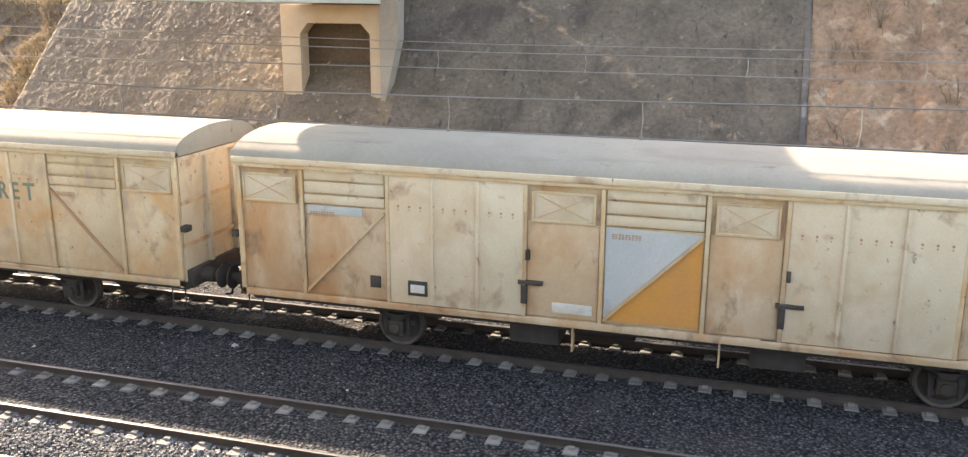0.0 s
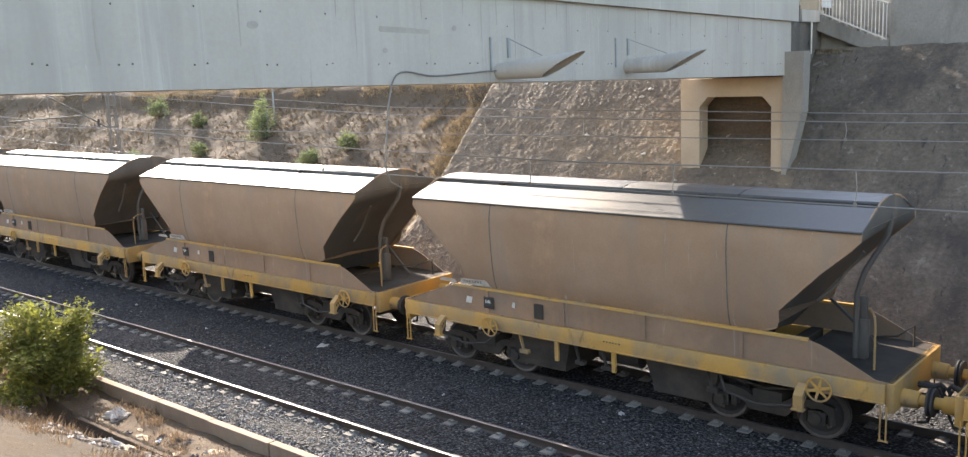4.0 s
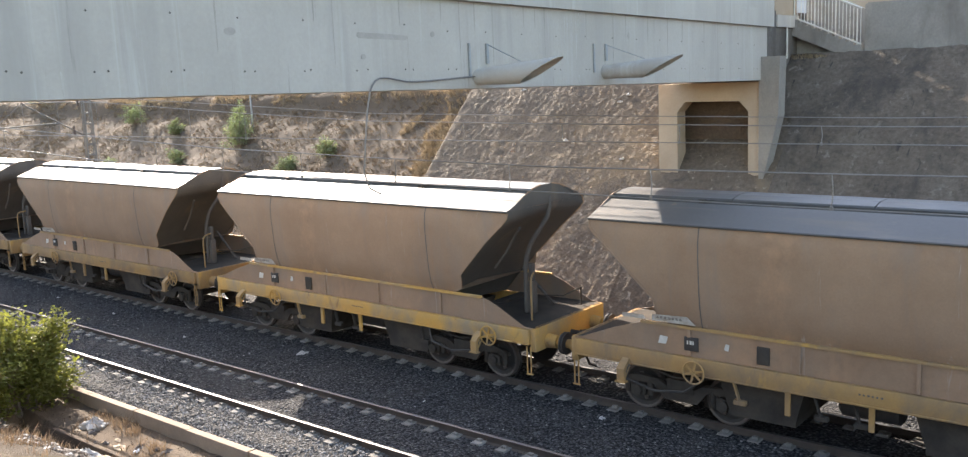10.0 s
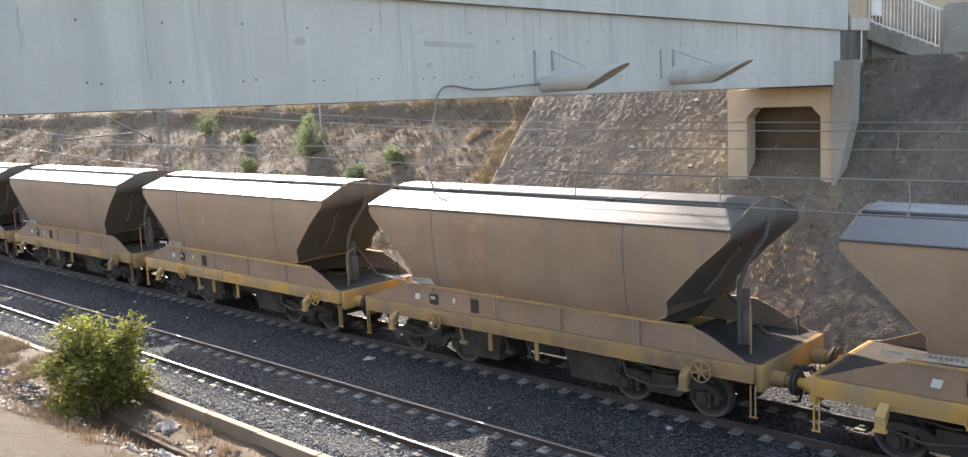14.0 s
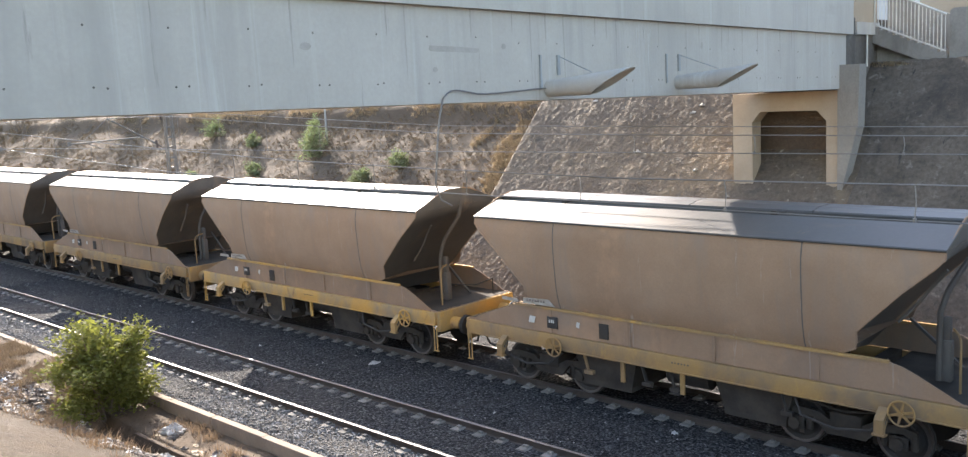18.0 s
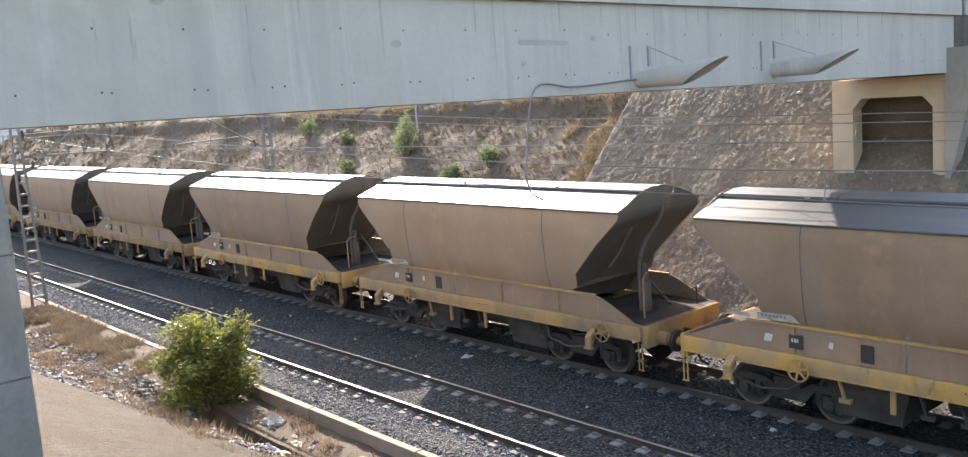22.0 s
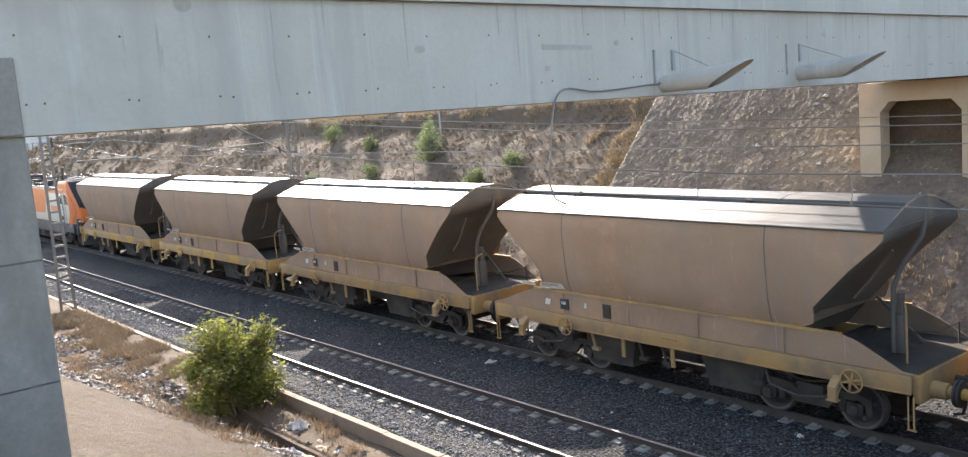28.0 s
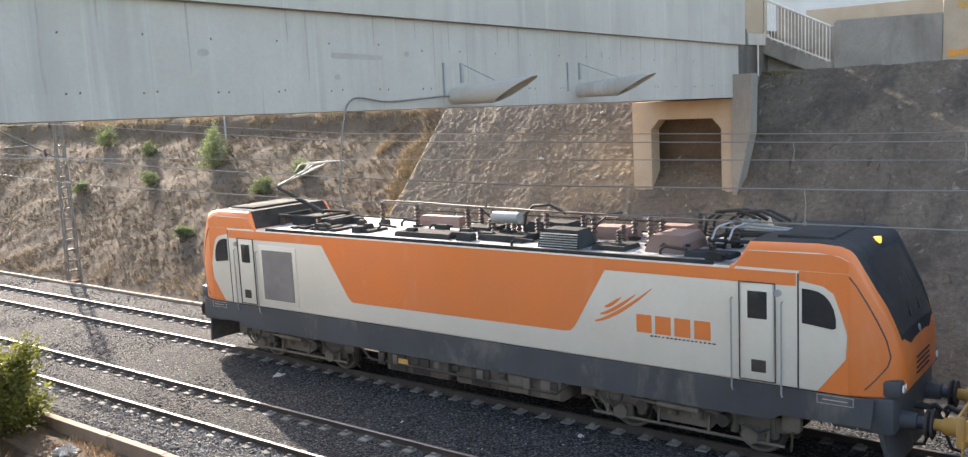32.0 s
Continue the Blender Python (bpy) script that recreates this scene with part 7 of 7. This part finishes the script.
def tufts(name, label, spots, blades, length, seed, mat="straw", wide=0.012):
    """Dry grass: thin bent blades in tufts, all one stuff."""
    rnd = random.Random(seed)
    vs, fs = [], []
    for x, y, z, size in spots:
        for i in range(blades):
            a = rnd.uniform(0, 2 * math.pi)
            o = rnd.uniform(0, 0.13) * size
            b = Vector((x + o * math.cos(a), y + o * math.sin(a), z - 0.03))
            ln = length * size * rnd.uniform(0.5, 1.2)
            lean = rnd.uniform(0.1, 0.75)
            d = Vector((math.cos(a) * lean, math.sin(a) * lean, 1)).normalized()
            s = Vector((-math.sin(a + 0.6), math.cos(a + 0.6), 0)) * wide * rnd.uniform(0.6, 1.5)
            m1 = b + d * ln * 0.55
            tip = b + d * ln + Vector((math.cos(a), math.sin(a), -0.5)) * ln * 0.22
            k = len(vs)
            vs += [tuple(b - s), tuple(b + s), tuple(m1 + s * 0.8), tuple(m1 - s * 0.8), tuple(tip)]
            fs += [(k, k + 1, k + 2, k + 3), (k + 3, k + 2, k + 4)]
    me = bpy.data.meshes.new(name)
    me.from_pydata(vs, [], fs)
    me.materials.append(M[mat])
    return tagged(new(name, me), label, "dry grass", kind="stuff")


def strew(n, x0, x1, y0, y1, seed, size=(0.6, 1.3), patch=0.0, scale=0.5):
    rnd = random.Random(seed)
    out = []
    for i in range(n):
        x, y = rnd.uniform(x0, x1), rnd.uniform(y0, y1)
        if noise.noise((x * scale, y * scale, 11)) < patch:
            continue
        out.append((x, y, ground_z(x, y), rnd.uniform(*size)))
    return out


tufts("bank_grass", "dry grey-yellow grass over the far bank", strew(26000, -80, -22.9, TOE + 0.2, 32.0, 1, (0.2, 0.85), -0.5, 0.7), 9, 0.15, 1, wide=0.009)
tufts("bank_edge_grass", "golden dry grass hanging over the stone pitching and the bank top", [q for q in strew(9000, -28.5, -22.4, TOE + 0.4, 29.0, 9, (0.4, 1.1), -0.12, 0.6)
      if q[0] > -23.0 - 4.6 * smooth01((q[1] - 23.5) / 4.0) * (0.55 + 0.75 * noise.noise((q[1] * 0.9, q[0] * 0.4, 3)))] + strew(420, -23.4, -22.3, TOE + 0.4, 28.2, 11, (0.3, 0.8), -0.3, 1.5)
      + strew(6500, -62, -23.2, 29.0, 31.0, 10, (0.5, 1.1), -0.2, 0.5) + strew(700, -60, -26, TOE + 0.2, TOE + 1.3, 12, (0.6, 1.2), 0.0, 0.6), 12, 0.27, 9, "straw_gold", wide=0.006)
tufts("bank_grass_far", "dry brown grass on the distant bank", strew(5200, -150, -78, TOE + 0.5, 33, 2, (0.7, 1.5), -0.3), 8, 0.34, 2, "kerb_weed", wide=0.02)
tufts("bank_weeds", "low brown dead weeds over the far bank", strew(15000, -80, -23.4, TOE + 0.3, 29.0, 21, (0.4, 1.2), -0.12, 0.45), 9, 0.17, 21, "kerb_weed", wide=0.008)
tufts("strip_grass", "tall dry straw beside the kerb", strew(3600, -37, -21.6, 8.0, 9.7, 3, (0.35, 1.0), -0.22, 0.9), 10, 0.34, 3, "straw", wide=0.006)
tufts("kerb_grass", "dry weeds along the kerb", strew(520, -19, -6, 9.1, 9.70, 4, (0.5, 1.2), -0.05, 1.2) + strew(200, -19, -6, 8.75, 9.1, 14, (0.3, 0.7), 0.1, 1.2) + strew(26, -14, -4, 10.5, 11.0, 6, (0.6, 1.1), -0.2, 1.5), 12, 0.30, 4, "dead_stalk", wide=0.0045)
tufts("rubbish_stalks", "dry red-brown stalks among the rubbish", strew(2600, -32, -12, 6.5, 8.7, 15, (0.4, 1.2), -0.05, 0.9), 8, 0.26, 15, "dead_stalk", wide=0.007)
tufts("rock_stalks", "dry stalks on the reddish earth bank", strew(500, 1.2, 12, TOE + 0.3, 30, 5, (0.8, 1.6), 0.0), 8, 0.5, 5, wide=0.014)
# Straw blades added to imitate glints of grazing sun on the stones.
tufts("pitching_stalks", "thin pale blades standing for sun glints on the stone pitching", [(x, y, pitch_z(x, y), k) for x, y, z, k in strew(1500, -22.2, -13.3, 20.2, 27.6, 29, (0.4, 1.0), -0.1, 0.5)], 2, 0.15, 29, "straw", wide=0.006)
tufts("portal_grass", "dry golden grass on the soil below the portal", [(x, y, soil_z(x, y), k) for x, y, z, k in strew(90, -11.4, -9.8, 21.6, 23.2, 19, (0.5, 1.0), -0.2, 1.0)], 8, 0.25, 19, "straw_gold", wide=0.01)
tufts("ledge_grass", "sunlit dry grass on the wall ledge", [(-10.8 + 0.0075 * i, 27.05 + 0.25 * ((i * 37) % 100) / 100, 6.80, 0.4 + 0.4 * math.sin(i * 0.0157)) for i in range(200)], 7, 0.22, 6, "straw_gold", wide=0.012)


# ---- rubbish and loose stones
def scrap(kind, x, y, z, size, turn, seed):
    """A crumpled flat scrap or a bag."""
    rnd = random.Random(seed)
    names = {"bag": ("plastic_bag", "crumpled white plastic bag lying on the earth", "plastic bag", "paper"), "card": ("cardboard_scrap", "torn brown cardboard lying on the earth", "cardboard", "card"),
             "rag": ("rag", "dark dirty rag among the rubbish", "rag", "dark_litter"), "blue": ("plastic_scrap", "faded blue plastic scrap among the rubbish", "plastic scrap", "blue_litter")}
    nm, lab, cat, mat = names[kind]
    bm = B()
    n = 6
    hi = 0.16 if kind in ("bag", "rag") else 0.06
    edge = [rnd.uniform(0.55, 1.1) for i in range(14)]
    rings = []
    for r in (1.0, 0.72, 0.42, 0.15):
        ring = []
        for i in range(14):
            a = 2 * math.pi * i / 14
            q = 0.5 * size * r * edge[i] * rnd.uniform(0.88, 1.1)
            ring.append((q * math.cos(a), 0.62 * q * math.sin(a), 0.012 + size * hi * (1 - r) * rnd.uniform(0.2, 1.6) + size * 0.05 * rnd.random()))
        rings.append(ring)
    loft(bm, [[(p[0] * 0.96, p[1] * 0.96, -0.02) for p in rings[0]]] + rings)
    ob = part(nm, bm, mat, at=pose(x, y, z, rnd.uniform(-8, 8), rnd.uniform(-8, 8), turn), smooth=0)
    return tagged(ob, lab, cat, "rubbish by the kerb")


rnd = random.Random(17)
for i in range(230):
    x = -29.5 + 14.5 * rnd.random() ** 0.9
    e = paving_edge(x)
    y = e + 0.15 + rnd.random() ** 1.3 * 1.7
    kind = rnd.choice(("bag", "card", "rag", "rag", "rag", "blue", "card", "rag", "bag", "rag"))
    scrap(kind, x, y, ground_z(x, y) - 0.005, rnd.uniform(0.07, 0.22) if i % 6 else rnd.uniform(0.25, 0.42), rnd.uniform(0, 360), i)
scrap("bag", -18.55, 9.1, ground_z(-18.55, 9.1), 0.75, 20, 401)
scrap("bag", -18.60, 9.15, ground_z(-18.60, 9.15) + 0.05, 0.6, 50, 404)
scrap("bag", -16.2, 7.75, ground_z(-16.2, 7.75), 0.9, 10, 402)
scrap("card", -15.4, 7.6, ground_z(-15.4, 7.6), 0.6, 10, 403)
for i, (x, y) in enumerate(((-19.8, 26.47), (-15.6, 26.0), (-15.4, 26.2), (-20.8, 22.2), (-14.6, 24.4), (-17.0, 24.9))):
    ob = scrap("bag", x, y, pitch_z(x, y), 0.22 + 0.05 * (i % 3), 60 * i, 500 + i)
    ob["label"], ob["group"] = "torn white plastic caught on the stone pitching", "scraps on the pitching"
rnd = random.Random(61)
for i in range(34):
    x, y = rnd.uniform(-22, -3), rnd.uniform(18.9, 20.3)
    ob = scrap("bag" if i % 3 else "card", x, y, -0.27, rnd.uniform(0.2, 0.5), rnd.uniform(0, 360), 700 + i)
    ob["group"] = "rubbish at the foot of the bank"
for x, y, s in ((-18.3, 14.6, 0.42), (-22.5, 13.9, 0.22), (-9.5, 14.9, 0.26), (-27.0, 14.3, 0.22), (-13.2, 13.7, 0.16), (-6.5, 13.6, 0.2), (-31.0, 14.5, 0.2)):
    ob = scrap("bag", x, y, -0.175, s, 40 * s * 100, int(s * 1000))
    ob["label"], ob["group"] = "crumpled white scrap lying on the ballast", "scraps on the ballast"


def pebbles(name, label, n, x0, x1, y0, y1, z, size, seed, mat):
    """Loose stones of five sides, joined."""
    rnd = random.Random(seed)
    vs, fs = [], []
    for i in range(n):
        x, y = rnd.uniform(x0, x1), rnd.uniform(y0, y1)
        zz = ground_z(x, y) if z is None else z(x, y) if callable(z) else z
        s = rnd.uniform(*size)
        k = len(vs)
        a0 = rnd.uniform(0, 6)
        for j in range(5):
            a = a0 + 2 * math.pi * j / 5
            r = s * rnd.uniform(0.7, 1.1)
            vs.append((x + r * math.cos(a), y + r * math.sin(a), zz - 0.02))
        for j in range(5):
            a = a0 + 0.4 + 2 * math.pi * j / 5
            r = s * rnd.uniform(0.45, 0.8)
            vs.append((x + r * math.cos(a), y + r * math.sin(a), zz + s * rnd.uniform(0.5, 1.15)))
        for j in range(5):
            q = (j + 1) % 5
            fs += [(k + j, k + q, k + 5 + q, k + 5 + j)]
        fs.append((k + 5, k + 6, k + 7, k + 8, k + 9))
    me = bpy.data.meshes.new(name)
    me.from_pydata(vs, [], fs)
    me.materials.append(M[mat])
    return tagged(new(name, me), label, "stones", kind="stuff")


pebbles("ballast_stones_near", "light grey broken ballast stones along the kerb", 24000, -45, -3, 9.92, 11.14, -0.170, (0.020, 0.050), 3, "stone_loose")
pebbles("ballast_stones", "dark broken ballast stones between the tracks", 34000, -40, 4, 11.2, 15.6, -0.180, (0.018, 0.042), 4, "dark_stone")
pebbles("ballast_stones_far", "dark broken ballast stones beyond the goods track", 9000, -60, 4, 17.2, 19.3, -0.178, (0.02, 0.05), 7, "dark_stone")
pebbles("pale_stones", "scattered pale stones on the dark ballast", 1700, -40, 3, 12.6, 19.2, -0.168, (0.015, 0.035), 5, "stone_loose")
pebbles("toe_stones", "pale broken stones and plaster at the foot of the stone pitching", 2600, -24, 1, 18.7, 20.5, -0.30, (0.03, 0.12), 8, "toe_stone")
pebbles("rubble_stones", "stones and rubble on the near earth", 5000, -34, -6, 6.6, 9.7, None, (0.006, 0.020), 6, "dark_soil")
pebbles("slope_gravel", "fine loose gravel lying on the slope paving", 7000, -27, -7, 2.6, 6.6, lambda x, y: ground_z(x, min(y, paving_edge(x))) + 0.026, (0.003, 0.009), 9, "slope_grit")


def litter(name, label, n, x0, x1, seed):
    """Countless small bits of paper, plastic, cloth and twig trodden into the earth."""
    rnd = random.Random(seed)
    vs, fs = [], []
    for i in range(n):
        x = rnd.uniform(x0, x1)
        e = paving_edge(x)
        y = e - 0.15 + rnd.random() ** 1.2 * (8.5 - e)
        if noise.noise((x * 0.9, y * 0.9, 31)) < -0.25:
            continue
        z = max(ground_z(x, y), ground_z(x, min(y, e)) if y < e else -9)
        a, s = rnd.uniform(0, 6.3), rnd.uniform(0.025, 0.10)
        w = s * rnd.uniform(0.15, 0.8)
        c, d = math.cos(a), math.sin(a)
        k = len(vs)
        h = rnd.uniform(0.01, 0.05)
        for u, v, q in ((-s, -w, 0.0), (s, -w * 0.7, 0.2), (s * 0.8, w, 0.9), (-s * 0.7, w * 1.1, 0.5), (0, 0, 1.3)):
            vs.append((x + u * c - v * d, y + u * d + v * c, z + 0.045 + h * q - 0.02))
        fs += [(k, k + 1, k + 4), (k + 1, k + 2, k + 4), (k + 2, k + 3, k + 4), (k + 3, k, k + 4)]
    me = bpy.data.meshes.new(name)
    me.from_pydata(vs, [], fs)
    me.materials.append(M["litter"])
    return tagged(new(name, me), label, "litter", kind="stuff")


m, n, l, p = shader("mixed_litter")
gi = n.new("ShaderNodeNewGeometry")
mix = ramp(n, l, gi.outputs["Random Per Island"], [(0.0, (0.05, 0.039, 0.03)), (0.40, (0.10, 0.073, 0.052)), (0.70, (0.16, 0.118, 0.082)), (0.82, (0.22, 0.19, 0.155)), (0.93, (0.38, 0.36, 0.33)), (1.0, (0.15, 0.17, 0.18))])
l.new(blend(n, l, 1.0, mix, ramp(n, l, noise_tex(n, l, coords(n, l, "World"), 14.0), [(0.3, (0.75, 0.75, 0.75)), (0.7, (1.1, 1.1, 1.1))]), "MULTIPLY"), p.inputs["Base Color"])
p.inputs["Roughness"].default_value = 0.8
M["litter"] = m
litter("litter_bits", "scattered small litter and twigs trodden into the earth", 9000, -33, -13, 71)


# ---- distant houses
def house(x, y, z, w, d, h, floors, cols, label):
    t = thing("house", label, "house", "distant houses", at=pose(x, y, z))
    bm = B()
    box(bm, -w / 2, w / 2, 0, d, 0, h)
    part("wall", bm, "house", t, smooth=0)
    bm = B()
    box(bm, -w / 2 - 0.1, w / 2 + 0.1, -0.1, d + 0.1, h, h + 0.5)
    part("roof", bm, "house", t, smooth=0)
    first = None
    for f in range(floors):
        for c in range(cols):
            m = pose(-w / 2 + w * (c + 0.5) / cols, -0.02, 1.0 + f * 3.0)
            if first is None:
                bm = B()
                box(bm, -0.55, 0.55, -0.06, 0.02, 0, 1.35)
                first = part("window", bm, "glass", t, at=m)
                bm = B()
                for sx in (-0.58, 0.0, 0.58):
                    box(bm, sx - 0.05, sx + 0.05, -0.1, 0.0, -0.05, 1.4)
                box(bm, -0.7, 0.7, -0.18, 0.02, -0.12, -0.04)
                frame0 = part("window_frame", bm, "label", t, at=m)
            else:
                again(first, m)
                again(frame0, m)


house(-21, 72, 6.0, 17, 10, 13, 4, 6, "white apartment house beyond the street wall")
house(-2, 76, 6.0, 14, 10, 14, 4, 5, "white apartment house with blue-grey windows")
house(-160, 38.5, 0.5, 10, 12, 6.0, 2, 3, "white house far along the railway")
house(-172, 43, 0.5, 12, 12, 8.5, 2, 3, "pale house far along the railway")


def motions():
    for ob, rows in MOVERS:
        walk(ob, rows)
    wheels = [o for ob, _ in MOVERS for o in ob.children_recursive if o.name.startswith("wheelset")]
    for i, o in enumerate(wheels):
        walk(o, rolling(o.location.x, o.location.z, (i * 37) % 90))


motions()
